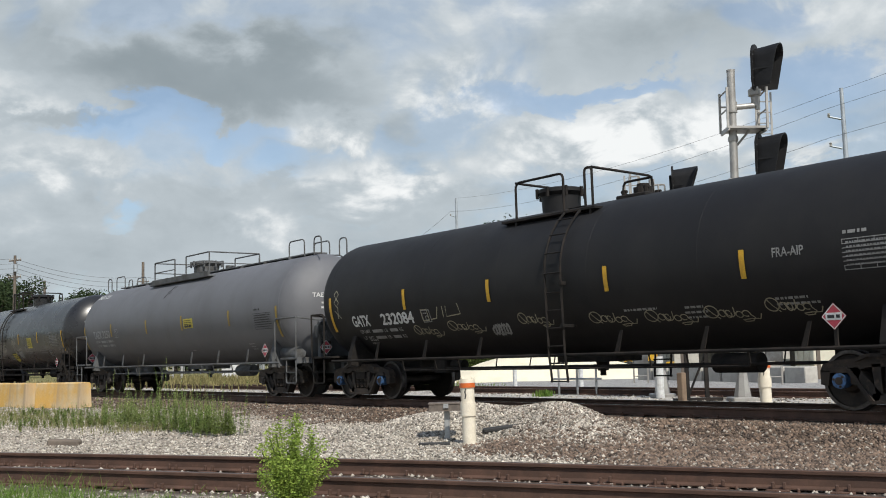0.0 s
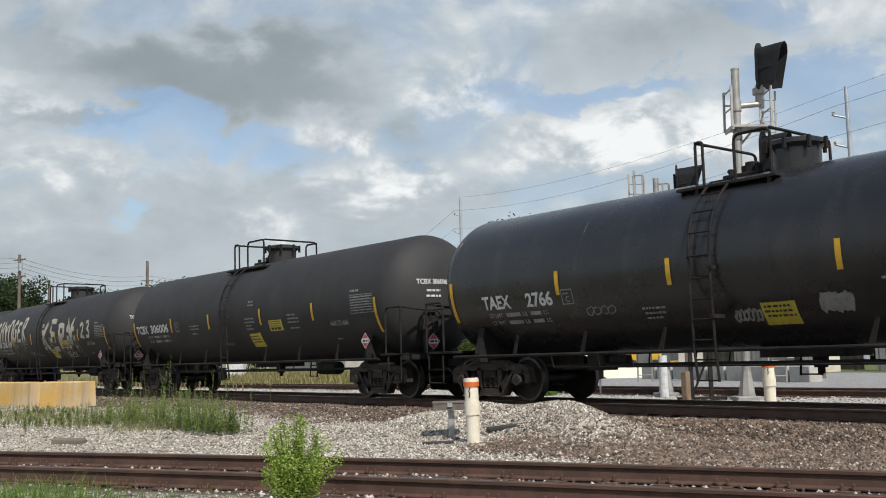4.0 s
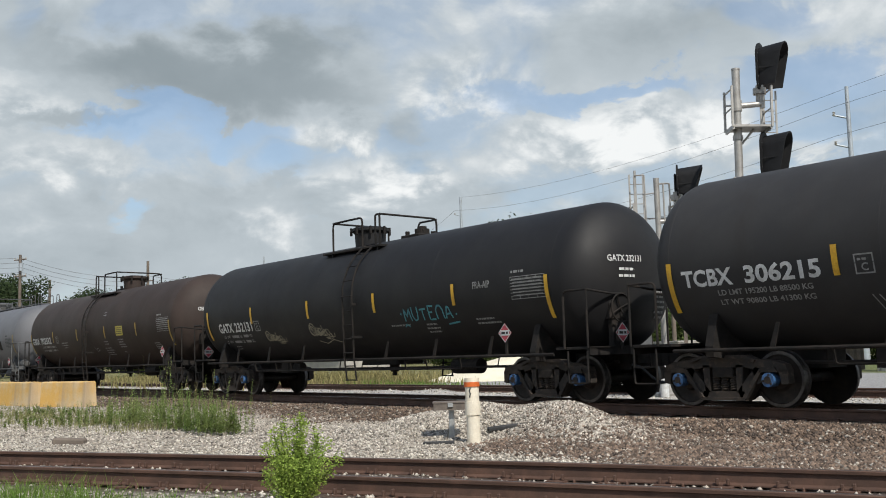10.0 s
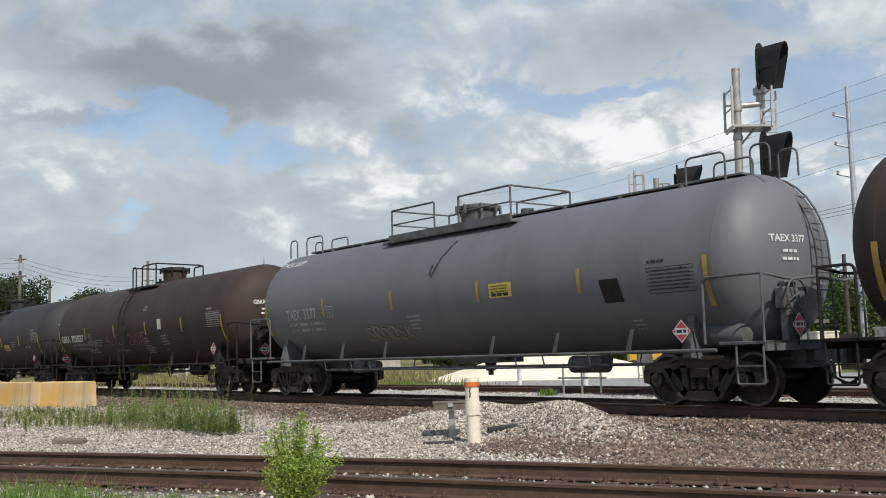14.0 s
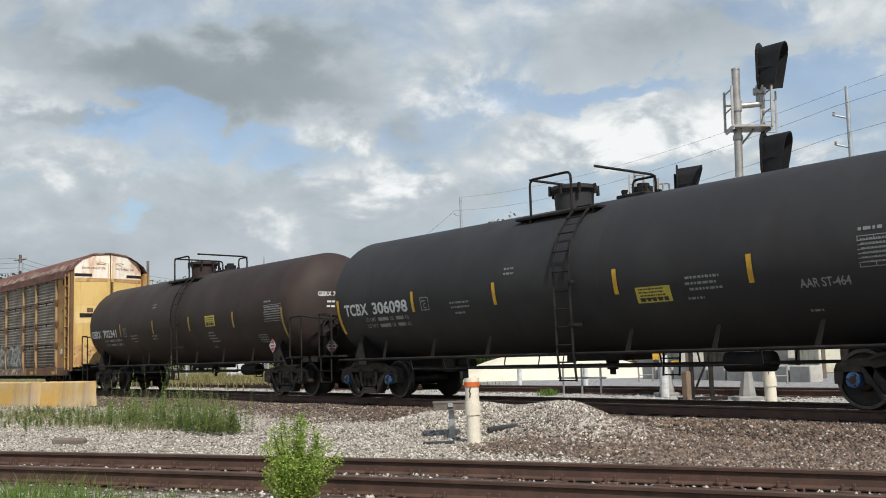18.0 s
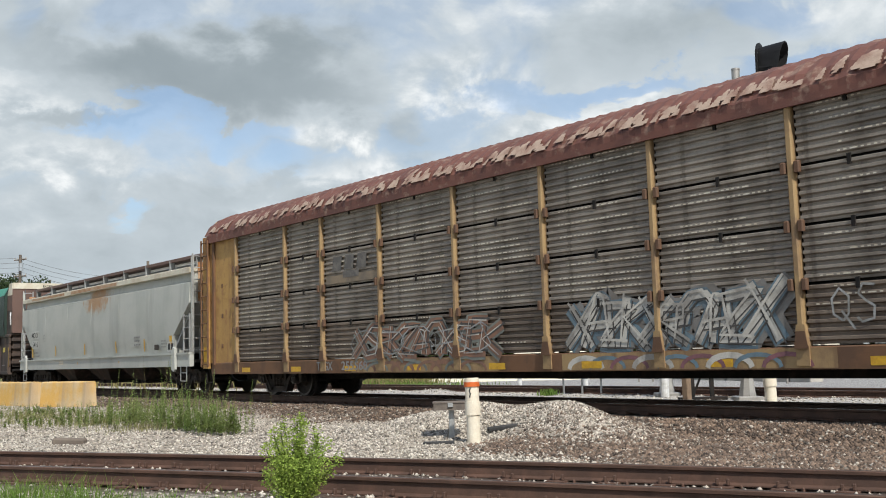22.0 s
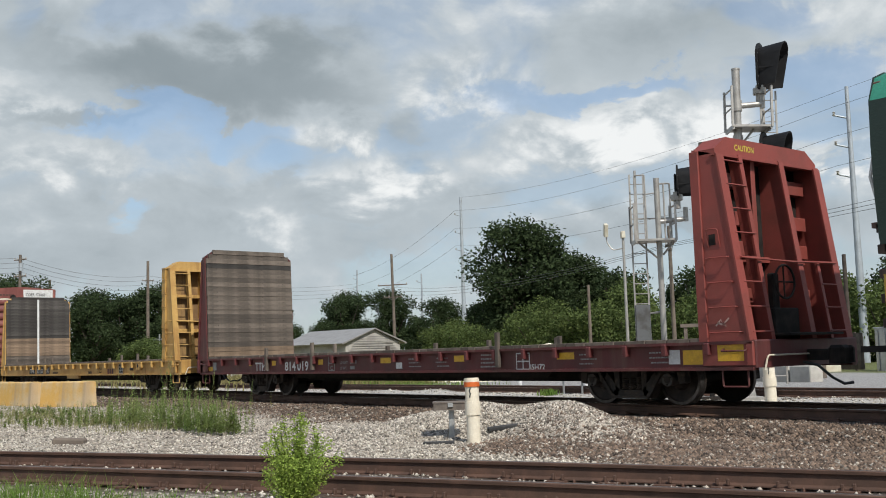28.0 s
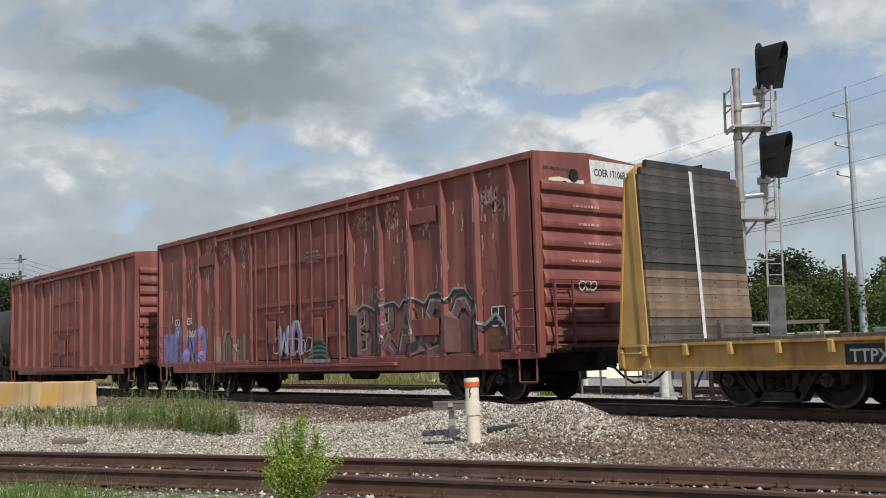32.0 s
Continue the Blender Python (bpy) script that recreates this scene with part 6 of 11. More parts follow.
    for i in range(230):
        x = rnd.uniform(-H + 0.4, H - 0.5)
        big = 0.55 + 0.45 * noise.noise(Vector((x * 0.55, 3.1, 0.0)))
        w, h = rnd.uniform(0.04, 0.16), rnd.uniform(0.10, 0.42) * big + 0.05
        t0 = rnd.uniform(0.0, 0.35) ** 1.5
        for q in range(4):
            u0, u1 = t0 + h * q / 4, t0 + h * (q + 1) / 4
            ring = []
            for uu, sx in ((u0, -1), (u0, 1), (u1, 1), (u1, -1)):
                g = min(2.999, uu * 3.0)
                j = 1 + int(g)
                (y0, z0), (y1, z1) = cross[j], cross[j + 1]
                g -= int(g)
                k = (1 - q / 4) if uu == u0 else (1 - (q + 1) / 4)
                ring.append((x + sx * w * (0.35 + 0.65 * k) + 0.02 * q, (y0 + (y1 - y0) * g) * 1.016 - 0.008, z0 + (z1 - z0) * g + 0.036 + 0.00003 * i))
            flakes.add(ring, [(0, 1, 2, 3)])
    tagged(part("flaked_paint", flakes, RACK_FLAKE, car, "pale flaked paint on the roof curve"), kind="stuff")
    part("roof_edge", Shape().box(-H + 0.15, H - 0.15, -1.70, -1.64, 4.60, 4.72), RACK_ROOF, car)
    part("roof_edge", Shape().box(-H + 0.15, H - 0.15, 1.64, 1.70, 4.60, 4.72), RACK_ROOF, car)
    for k in (-1, 1):
        def ex(y, z):
            """Where the end doors stand: one leaf is flat across, the other swings back to the far corner."""
            if k < 0:
                return -13.28
            return 13.38 - 0.045 * y if y < 0 else 13.38 - 0.34 * y

        def on_door(flat, y0, z0, off):
            return Shape().add([(ex(y0 + u, z0 + v) + k * off, y0 + u, z0 + v) for u, v in flat[0]], flat[1])

        def slab(outline, off0, off1):
            n = len(outline)
            v = [(ex(y, z) + k * off, y, z) for off in (off0, off1) for y, z in outline]
            return Shape().add(v, [tuple(range(n)), tuple(range(2 * n - 1, n - 1, -1))] + [(i, i + n, (i + 1) % n + n, (i + 1) % n) for i in range(n)])

        for y in (-1, 1):
            # end bay side plate and corner ladder
            part("end_side_plate", Shape().box(min(k * (11.62 if k > 0 else 11.38), k * 13.15), max(k * (11.62 if k > 0 else 11.38), k * 13.15), min(y * 1.50, y * 1.58), max(y * 1.50, y * 1.58), 0.97, 4.7, 0.01), RACK_YEL, car)
            part("bay_post", Shape().box(min(k * 12.72, k * 12.84), max(k * 12.72, k * 12.84), min(y * 1.55, y * 1.64), max(y * 1.55, y * 1.64), 0.90, 4.75, 0.01), RACK_RUST, car)
            e0, e1 = (12.9, 13.16) if k * y > 0 and k > 0 else (13.12, 13.44)
            part("corner_post", Shape().box(min(k * e0, k * e1), max(k * e0, k * e1), min(y * 1.55, y * 1.66), max(y * 1.55, y * 1.66), 0.80, 4.82, 0.01), RACK_RUST if k * y < 0 else RACK_YEL, car)
            part("corner_ladder", ladder_shape(k * (e0 + 0.08), y * 1.72, 0.85, 4.72, 0.44, 0.40), RACK_YEL if k > 0 else RACK_RUST, car)
            part("ladder_flag", Shape().box(min(k * 13.14, k * 13.36), max(k * 13.14, k * 13.36), min(y * 1.66, y * 1.675), max(y * 1.66, y * 1.675), 1.0, 1.45), YELLOW, car)
            part("sill_step", Shape().tube(loop_pts([(k * 12.8, y * 1.6, 0.7), (k * 12.8, y * 1.6, 0.38), (k * 13.3, y * 1.6, 0.38), (k * 13.3, y * 1.6, 0.7)], 0.04), 0.02, 6), GEAR, car)
            # door leaves, with a clipped top corner under the roof
            out = [(y * 0.02, 0.95), (y * 1.52, 0.95), (y * 1.52, 5.0), (y * 1.30, 5.30), (y * 0.82, 5.50), (y * 0.02, 5.56)]
            door = part("end_door", slab(out, -0.10, -0.03), RACK_BUFF if k > 0 else RACK_STAIN, car, "buff painted end door with rust streaks")
            part("door_band", slab([(y * 0.04, 2.70), (y * 1.5, 2.70), (y * 1.5, 3.42), (y * 0.04, 3.42)], -0.03, -0.018), RACK_BUFF2, door)
            s0 = (-1.28, -0.45) if y < 0 else (0.55, 1.45)
            part("door_slot", slab([(s0[0], 2.95), (s0[1], 2.95), (s0[1], 3.12), (s0[0], 3.12)], -0.03, -0.008), GEAR, door)
            part("slot_frame", slab([(s0[0] + 0.3, 3.16), (s0[0] + 0.55, 3.16), (s0[0] + 0.55, 3.34), (s0[0] + 0.3, 3.34)], -0.03, -0.010), RACK_RUST, door)
            part("top_slot", slab([(y * 0.78, 4.62), (y * 1.5, 4.62), (y * 1.5, 4.74), (y * 0.78, 4.74)], -0.03, -0.008), GEAR, door)
            part("door_rod", Shape().tube([(ex(y * 0.1, 1.0), y * 0.1, 1.0), (ex(y * 0.1, 5.2), y * 0.1, 5.2)], 0.016, 6), RACK_BUFF, door)
            part("lower_rust", slab([(y * 0.04, 0.97), (y * 1.5, 0.97), (y * 1.5, 1.75), (y * 1.1, 1.9), (y * 0.6, 1.7), (y * 0.04, 1.95)], -0.03, -0.022), RACK_STAIN, door)
            top_panel = part("door_top_panel", slab([(y * 0.03, 4.56), (y * 1.49, 4.56), (y * 1.49, 4.99), (y * 1.28, 5.28), (y * 0.81, 5.48), (y * 0.03, 5.54)], -0.03, -0.015), RACK_WHITE, door)
            part("panel_pull", Shape().tube([(ex(y * 0.4, 5.1) + k * 0.02, y * 0.4 - 0.2, 5.16), (ex(y * 0.4, 5.1) + k * 0.04, y * 0.4 - 0.1, 5.2), (ex(y * 0.4, 5.1) + k * 0.04, y * 0.4 + 0.1, 5.2), (ex(y * 0.4, 5.1) + k * 0.02, y * 0.4 + 0.2, 5.16)], 0.016, 5), RACK_STAIN, door)
            part("door_lettering", on_door(fitted("EXCESS HEIGHT CAR", 1.0 if y < 0 else 0.9, 0.12, 0.02), -1.2 if y < 0 else 0.25, 4.93, -0.012), RACK_RUST, door)
            part("door_stain", slab([(y * 0.04, 4.44), (y * 1.48, 4.40), (y * 1.48, 4.56), (y * 0.04, 4.56)], -0.03, -0.02), RACK_STAIN, door)
        part("seam_slot", slab([(0.04, 3.95), (0.13, 3.95), (0.13, 4.42), (0.04, 4.42)], -0.03, 0.012), GEAR, car)
        part("seam_lock", slab([(0.05, 1.85), (0.16, 1.85), (0.16, 2.35), (0.05, 2.35)], -0.03, 0.014), RED_SIGN, car)
        rim = [(-1.66, 4.85), (-1.5, 5.13), (-1.2, 5.37), (-0.75, 5.57), (0, 5.63), (0.75, 5.57), (1.1, 5.43), (1.08, 5.37), (0.73, 5.51), (0, 5.57), (-0.73, 5.51), (-1.17, 5.32), (-1.44, 5.09), (-1.59, 4.85)]
        part("roof_end", slab(rim, -0.35, 0.03), RACK_ROOF, car)
        part("end_platform", Shape().box(min(k * 13.3, k * 13.75), max(k * 13.3, k * 13.75), -1.5, 1.5, 0.80, 0.88, 0.01), GEAR, car)
    couplers(car, 13.75, GEAR)
    for x in (-9.76, 9.76):
        truck(car, x, CAP_DARK, GEAR)
    # flags, lettering, emblem and graffiti
    for x in (-11.0, -8.2, -5.6, -3.0, -0.2, 2.4, 5.2, 8.0, 11.0):
        part("yellow_flag", on_side(rect(0.5, 0.13), x, 0.68, -1.605), YELLOW, car)
    words("lettering", [(fitted("TTGX", 0.75, 0.30), 0, 0), (fitted("255568", 1.15, 0.30), 1.15, 0)], -6.9, 0.71, -1.606, WHITE_DIM, car)
    em = part("emblem_band", on_side(rect(2.4, 0.2), -6.4, 2.86, -1.592), material("faded emblem ochre", (0.24, 0.185, 0.125), (0.16, 0.13, 0.10), rough=0.7, scale=2.0), car, "faded ochre band under a worn emblem")
    faded = material("faded emblem grey black", (0.10, 0.095, 0.09), (0.16, 0.145, 0.13), rough=0.75, scale=5.0, lo=0.45, hi=0.6)
    for u in (0.0, 0.55, 1.1):
        part("emblem_shape", on_side(rect(0.40, 0.36, 0.06), -6.1 + u, 3.17, -1.597), faded, em)
    part("emblem_shape", on_side(rect(0.7, 0.16), -5.6, 2.98, -1.597), faded, em)
    pale_grey = material("pale grey spray paint", (0.33, 0.335, 0.33), (0.20, 0.20, 0.19), rough=0.75, scale=2.5, lo=0.42, hi=0.6)
    dull_fill = material("dull grey spray fill", (0.20, 0.195, 0.185), (0.15, 0.135, 0.12), rough=0.75, scale=2.0)
    faded_orange = material("faded orange spray paint", (0.26, 0.135, 0.085), (0.19, 0.11, 0.08), rough=0.75, scale=3.0)
    grey_green = material("grey green spray paint", (0.20, 0.215, 0.19), (0.15, 0.155, 0.135), rough=0.7, scale=2.0)
    soot = material("sooty outline paint", (0.055, 0.052, 0.05), (0.085, 0.078, 0.07), rough=0.7, scale=3.0)
    # layered letters on the lower panels: fill, outlines, chalky highlights
    chalk = material("chalky white spray paint", (0.54, 0.52, 0.47), (0.29, 0.275, 0.25), rough=0.8, scale=1.6, lo=0.4, hi=0.6)
    haze_blue = material("washed blue spray paint", (0.135, 0.205, 0.25), (0.115, 0.145, 0.165), rough=0.75, scale=2.4)
    block = [[(u, v * (1.0 + 0.10 * math.sin(u * 1.9))) for u, v in q] for q in word("xazkxrnazx", 0.43, 0.80, 0.74)]
    low = word("xsrkzanxsek", 0.47, 0.80, 0.62)
    lean = lambda lines_, k=0.22: [[(u + k * v, v) for u, v in q] for q in lines_]
    for q, (lines_, wide, u, z, mat, lab) in enumerate((
            (lean(block), 0.40, 2.1, 1.06, dull_fill, "faded white and blue block graffiti on the lower panels"), (lean(block, 0.12), 0.30, 2.06, 1.06, haze_blue, ""), (lean(block), 0.15, 2.02, 1.08, chalk, ""), (lean(block, 0.3), 0.025, 1.96, 1.02, soot, ""), (lean(block), 0.03, 2.14, 1.02, soot, ""), (lean(block, 0.16), 0.045, 2.0, 1.16, chalk, ""),
            (lean(low), 0.30, -5.2, 1.02, grey_green, "faded rust and green graffiti on the lower panels"), (lean(low), 0.20, -5.18, 1.03, faded_orange, ""), (lean(low), 0.04, -5.10, 1.06, soot, ""), (lean(low, 0.3), 0.025, -5.26, 1.03, chalk, ""), (scribble(174, 5, 5.2, 0.6), 0.03, -5.2, 1.05, pale_grey, ""))):
        part("graffiti", sprayed(lines_, wide, u, z, -1.588 - 0.0045 * q, 0.0003), mat, car, lab)
    for u0, w, mats in ((1.9, 5.6, (chalk, haze_blue, GRAF_ROSE)), (-5.3, 5.4, (faded_orange, grey_green, faded_orange))):
        part("sill_graffiti", on_side(rect(w, 0.30), u0, 0.65, -1.6022), RACK_POST, car, "cream overspray along the sill")
        for i in range(9):
            u = u0 + 0.2 + (w - 0.9) * i / 9
            arc = [(0.42 * math.cos(c) + 0.4, 0.20 * math.sin(c)) for c in [math.pi * j / 8 for j in range(9)]]
            part("sill_graffiti", on_side(strokes([arc], 0.07 if i % 3 else 0.10), u, 0.67, -1.6036 - 0.0008 * i), mats[i % 3], car)
    part("graffiti", sprayed(word("qs", 0.4, 0.36, 0.5), 0.035, 7.45, 1.3, -1.604), pale_grey, car)
    part("bay_hole", on_side(rect(0.2, 0.24), 12.23, 4.32, -1.584), GEAR, car)
    for z in (1.4, 2.3, 3.2):
        part("bay_bracket", Shape().box(12.2, 12.3, -1.60, -1.58, z, z + 0.12, 0.01).box(-12.3, -12.2, -1.60, -1.58, z, z + 0.12, 0.01), RACK_RUST, car)
    part("round_sticker", Shape().cyl((12.15, -1.59, 1.6), (12.15, -1.583, 1.6), 0.11, 18), WHITE, car)
    return car


TRAIN.append((autorack(), -35.0))


# ---- covered hopper ----
def rusty(base, x, wx, z, wz):
    """The same paint with one diffuse rust stain that has a place of its own on the body."""
    m = base.copy()
    m.name = base.name + " with rust"
    nt = m.node_tree
    N, L = nt.nodes.new, nt.links.new
    co, sep, nz, mix = N("ShaderNodeTexCoord"), N("ShaderNodeSeparateXYZ"), N("ShaderNodeTexNoise"), N("ShaderNodeMix")
    L(co.outputs["Object"], sep.inputs[0])
    L(co.outputs["Object"], nz.inputs["Vector"])
    nz.inputs["Scale"].default_value, nz.inputs["Detail"].default_value, nz.inputs["Roughness"].default_value = 3.0, 7.0, 0.65

    def op(kind, a, c, d=0.0):
        q = N("ShaderNodeMath")
        q.operation = kind
        for i, val in enumerate((a, c, d)):
            if isinstance(val, (int, float)):
                q.inputs[i].default_value = val
            else:
                L(val, q.inputs[i])
        return q.outputs[0]
    dx = op("DIVIDE", op("SUBTRACT", sep.outputs[0], x), wx)
    dz = op("DIVIDE", op("SUBTRACT", sep.outputs[2], z), wz)
    near = op("SUBTRACT", 1.0, op("ADD", op("MULTIPLY", dx, dx), op("MULTIPLY", dz, dz)))
    fac = N("ShaderNodeMapRange")
    fac.interpolation_type = "SMOOTHSTEP"
    fac.inputs["From Min"].default_value, fac.inputs["From Max"].default_value, fac.inputs["To Max"].default_value = 0.42, 0.80, 0.95
    L(op("ADD", op("MULTIPLY", near, 0.35), nz.outputs["Fac"]), fac.inputs["Value"])
    mix.data_type = "RGBA"
    mix.inputs["B"].default_value = (0.36, 0.21, 0.10, 1)
    b = nt.nodes["Principled BSDF"]
    L(b.inputs["Base Color"].links[0].from_socket, mix.inputs["A"])
    L(fac.outputs["Result"], mix.inputs["Factor"])
    L(mix.outputs["Result"], b.inputs["Base Color"])
    return m


RX = 0.5
def hopper():
    car = thing("covered_hopper", "pale grey covered hopper with rust stains along its eave", "hopper car", "cars of the freight train")
    H = 9.0
    side = [(-1.50, 1.30), (-1.58, 1.9), (-1.60, 2.6), (-1.56, 3.54), (-1.42, 3.60), (-1.38, 3.9), (-0.55, 4.35), (0.55, 4.35), (1.38, 3.9), (1.42, 3.60), (1.56, 3.54), (1.60, 2.6), (1.58, 1.9), (1.50, 1.30)]
    # shell, drawn in towards its sloping ends
    stations = [(-8.87, 2.9), (-7.62, 1.9), (-7.5, 1.3), (7.5, 1.3), (7.62, 1.9), (8.87, 2.9)]
    v, f = [], []
    n = len(side)
    xs = []
    for x, zmin in stations:
        xs.append(x)
        v += [(x, y, max(z, zmin)) for y, z in side]
    for i in range(len(stations) - 1):
        f += [(i * n + j, i * n + (j + 1) % n, (i + 1) * n + (j + 1) % n, (i + 1) * n + j) for j in range(n)]
    f += [tuple(range(n - 1, -1, -1)), tuple((len(stations) - 1) * n + j for j in range(n))]
    part("body_shell", Shape().add(v, f), rusty(HOP_GREY, RX, 1.3, 3.5, 0.55), car, smooth=30)
    rnd = random.Random(4)
    for x in (-5.6, -2.8, 0.0, 2.8, 5.6):
        part("side_seam", Shape().prism([(-1.581, 1.9), (-1.6015, 2.6), (-1.572, 3.40), (-1.54, 3.40), (-1.58, 2.6), (-1.56, 1.9)], x - 0.012, x + 0.012, "x"), HOP_GREY, car)
    for y in (-1, 1):
        part("side_sill", Shape().box(-H, H, min(y * 1.48, y * 1.64), max(y * 1.48, y * 1.64), 0.88, 1.30, 0.02).box(-H, H, min(y * 1.46, y * 1.68), max(y * 1.46, y * 1.68), 1.26, 1.32), HOP_GREY, car)
        part("eave_rail", Shape().box(-8.9, 8.9, min(y * 1.30, y * 1.58), max(y * 1.30, y * 1.58), 3.86, 4.04, 0.02), HOP_TRIM, car, "cream eave rail stained with rust")
        part("top_walk", Shape().box(-8.8, 8.8, min(y * 0.62, y * 1.12), max(y * 0.62, y * 1.12), 4.40, 4.50, 0.01), GON_END, car)
        for x in [-8.4 + 2.1 * i for i in range(9)]:
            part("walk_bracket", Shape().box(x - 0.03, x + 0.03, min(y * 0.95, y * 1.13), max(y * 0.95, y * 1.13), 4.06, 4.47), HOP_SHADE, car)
        part("hatch_coaming", Shape().box(-8.4, 8.4, min(y * 0.30, y * 0.55), max(y * 0.30, y * 0.55), 4.33, 4.48, 0.02), HOP_GREY, car)
    runs = Shape()
    rnd = random.Random(17)
    for i in range(12):
        x = rnd.gauss(RX - 0.1, 0.75)
        w, l = rnd.uniform(0.008, 0.03), rnd.uniform(0.1, 0.45)
        z = 3.5
        while l > 0:
            d = min(l, 0.12)
            y0, y1 = -1.5605 - 0.0004 * (i % 9) - (3.54 - z) * 0.0425, -1.5605 - 0.0004 * (i % 9) - (3.54 - z + d) * 0.0425
            runs.add([(x - w, y0 - 0.003, z), (x + w, y0 - 0.003, z), (x + w * 0.8, y1 - 0.003, z - d), (x - w * 0.8, y1 - 0.003, z - d)], [(0, 1, 2, 3)])
            z, l, w = z - d, l - d, w * 0.86
    tagged(part("rust_run", runs, HOP_RUST, car, "orange brown rust runs below the eave"), kind="stuff")
    part("eave_stain", Shape().box(-7.6, -3.2, -1.584, -1.578, 3.90, 3.99).box(-2.4, 2.6, -1.584, -1.578, 3.88, 4.0), HOP_RUST, car)
    # end frames: corner posts, ladders, slope sheet, deck
    for k in (-1, 1):
        for y in (-1, 1):
            part("corner_post", Shape().box(min(k * 8.93, k * 9.01), max(k * 8.93, k * 9.01), min(y * 1.48, y * 1.56), max(y * 1.48, y * 1.56), 1.3, 4.35), HOP_GREY, car)
            part("ladder", ladder_shape(k * 8.7, y * 1.60, 1.32, 2.55, 0.44, 0.34), STEEL_GALV, car)
            part("ladder", ladder_shape(k * 9.0, y * 1.32, 1.32, 4.45, 0.42, 0.36, along="y"), STEEL_GALV, car)
            part("sill_step", Shape().tube(loop_pts([(k * 8.2, y * 1.58, 0.95), (k * 8.2, y * 1.58, 0.42), (k * 8.65, y * 1.58, 0.42), (k * 8.65, y * 1.58, 0.95)], 0.04), 0.018, 6).tube([(k * 8.2, y * 1.58, 0.68), (k * 8.65, y * 1.58, 0.68)], 0.016, 6), STEEL_GALV, car)
            part("jacking_lug", Shape().prism([(k * 7.82, 1.40), (k * 7.82, 0.80), (k * 8.0, 0.72), (k * 8.08, 0.80), (k * 8.06, 1.45), (k * 7.94, 1.52)], min(y * 1.66, y * 1.74), max(y * 1.66, y * 1.74), "y"), HOP_GREY, car)
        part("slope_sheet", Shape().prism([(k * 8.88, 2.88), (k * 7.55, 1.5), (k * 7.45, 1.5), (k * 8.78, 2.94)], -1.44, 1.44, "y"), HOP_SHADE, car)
        part("end_panel", Shape().box(min(k * 8.88, k * 8.905), max(k * 8.88, k * 8.905), -1.3, 1.3, 2.95, 4.2), HOP_RUST, car, "rust-stained end panel")
        part("end_number", on_end(joined((rect(0.42, 0.2), 0, 0), (rect(0.4, 0.2), 0.02, -0.26)), 0.2, 3.75, k * 8.91), WHITE, car)
        part("end_deck", Shape().box(min(k * 7.4, k * 8.9), max(k * 7.4, k * 8.9), -1.5, 1.5, 1.0, 1.1).box(min(k * 7.4, k * 8.95), max(k * 7.4, k * 8.95), -0.35, 0.35, 0.6, 1.02), GEAR, car)
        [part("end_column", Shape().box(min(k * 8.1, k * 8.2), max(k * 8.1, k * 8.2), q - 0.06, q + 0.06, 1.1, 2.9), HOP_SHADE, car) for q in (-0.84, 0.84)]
        part("crossing_rail", Shape().tube([(k * 9.0, -1.45, 2.5), (k * 9.0, 1.45, 2.5)], 0.018, 6).tube([(k * 9.0, -1.45, 1.75), (k * 9.0, 1.45, 1.75)], 0.018, 6), STEEL_GALV, car)
        part("brake_gear", Shape().cyl((k * 7.9, 0.2, 1.4), (k * 8.3, 0.2, 1.4), 0.2, 14).box(min(k * 8.3, k * 8.5), max(k * 8.3, k * 8.5), 0.1, 0.55, 1.6, 2.1, 0.03), GEAR_GREY, car)
    # four discharge bays under the body
    for a, b in ((-6.6, -3.1), (-2.65, 0.75), (1.2, 3.95), (4.4, 7.0)):
        m = (a + b) / 2
        s = Shape()
        top, bot = [(a, -1.35), (b, -1.35), (b, 1.35), (a, 1.35)], [(m - 0.55, -0.65), (m + 0.55, -0.65), (m + 0.55, 0.65), (m - 0.55, 0.65)]
        s.add([(x, y, 1.32) for x, y in top] + [(x, y, 0.42) for x, y in bot], [(0, 1, 5, 4), (1, 2, 6, 5), (2, 3, 7, 6), (3, 0, 4, 7), (7, 6, 5, 4)])
        bay = part("hopper_bay", s, GON_BROWN, car)
        part("outlet_gate", Shape().box(m - 0.62, m + 0.62, -0.7, 0.7, 0.30, 0.42, 0.02).cyl((m, -0.75, 0.36), (m, -0.62, 0.36), 0.07, 10), GEAR, bay)
    part("centre_sill", Shape().box(-7.5, 7.5, -0.2, 0.2, 0.62, 0.95), GEAR, car)
    couplers(car, 9.3, GEAR)
    for x in (-7.55, 7.45):
        truck(car, x, CAP_DARK, GEAR)
    for x in (-7.45, -4.25, -0.75, 2.55, 5.2, 7.35):
        h = 0.42 if abs(x) < 7 else 0.5
        part("reflector_strip", on_side(rect(0.10 if abs(x) < 7 else 0.2, h, -0.06), x, 1.42, -1.56).move(Matrix.Translation((0, -0.02, 0))), YELLOW, car)
    for u, z, w in ((-7.47, 2.21, 1.02), (-7.34, 1.80, 0.92)):
        part("white_patch", on_side(rect(w, 0.34), u, z, -1.603 - 0.006), HOP_PATCH, car, "white patch behind the stencilled mark")
    words("lettering", [(fitted("MDIX", 0.91, 0.34, 0.008), 0, 0.41), (fitted("5416", 0.74, 0.34, 0.008), 0.13, 0.0)], -7.41, 1.85, -1.614, BLACK_INK, car)
    part("plate_stencil", on_side(frame_lines(0.24, 0.26, 0.02, 1, 0), -5.8, 2.08, -1.604), HOP_SHADE, car)
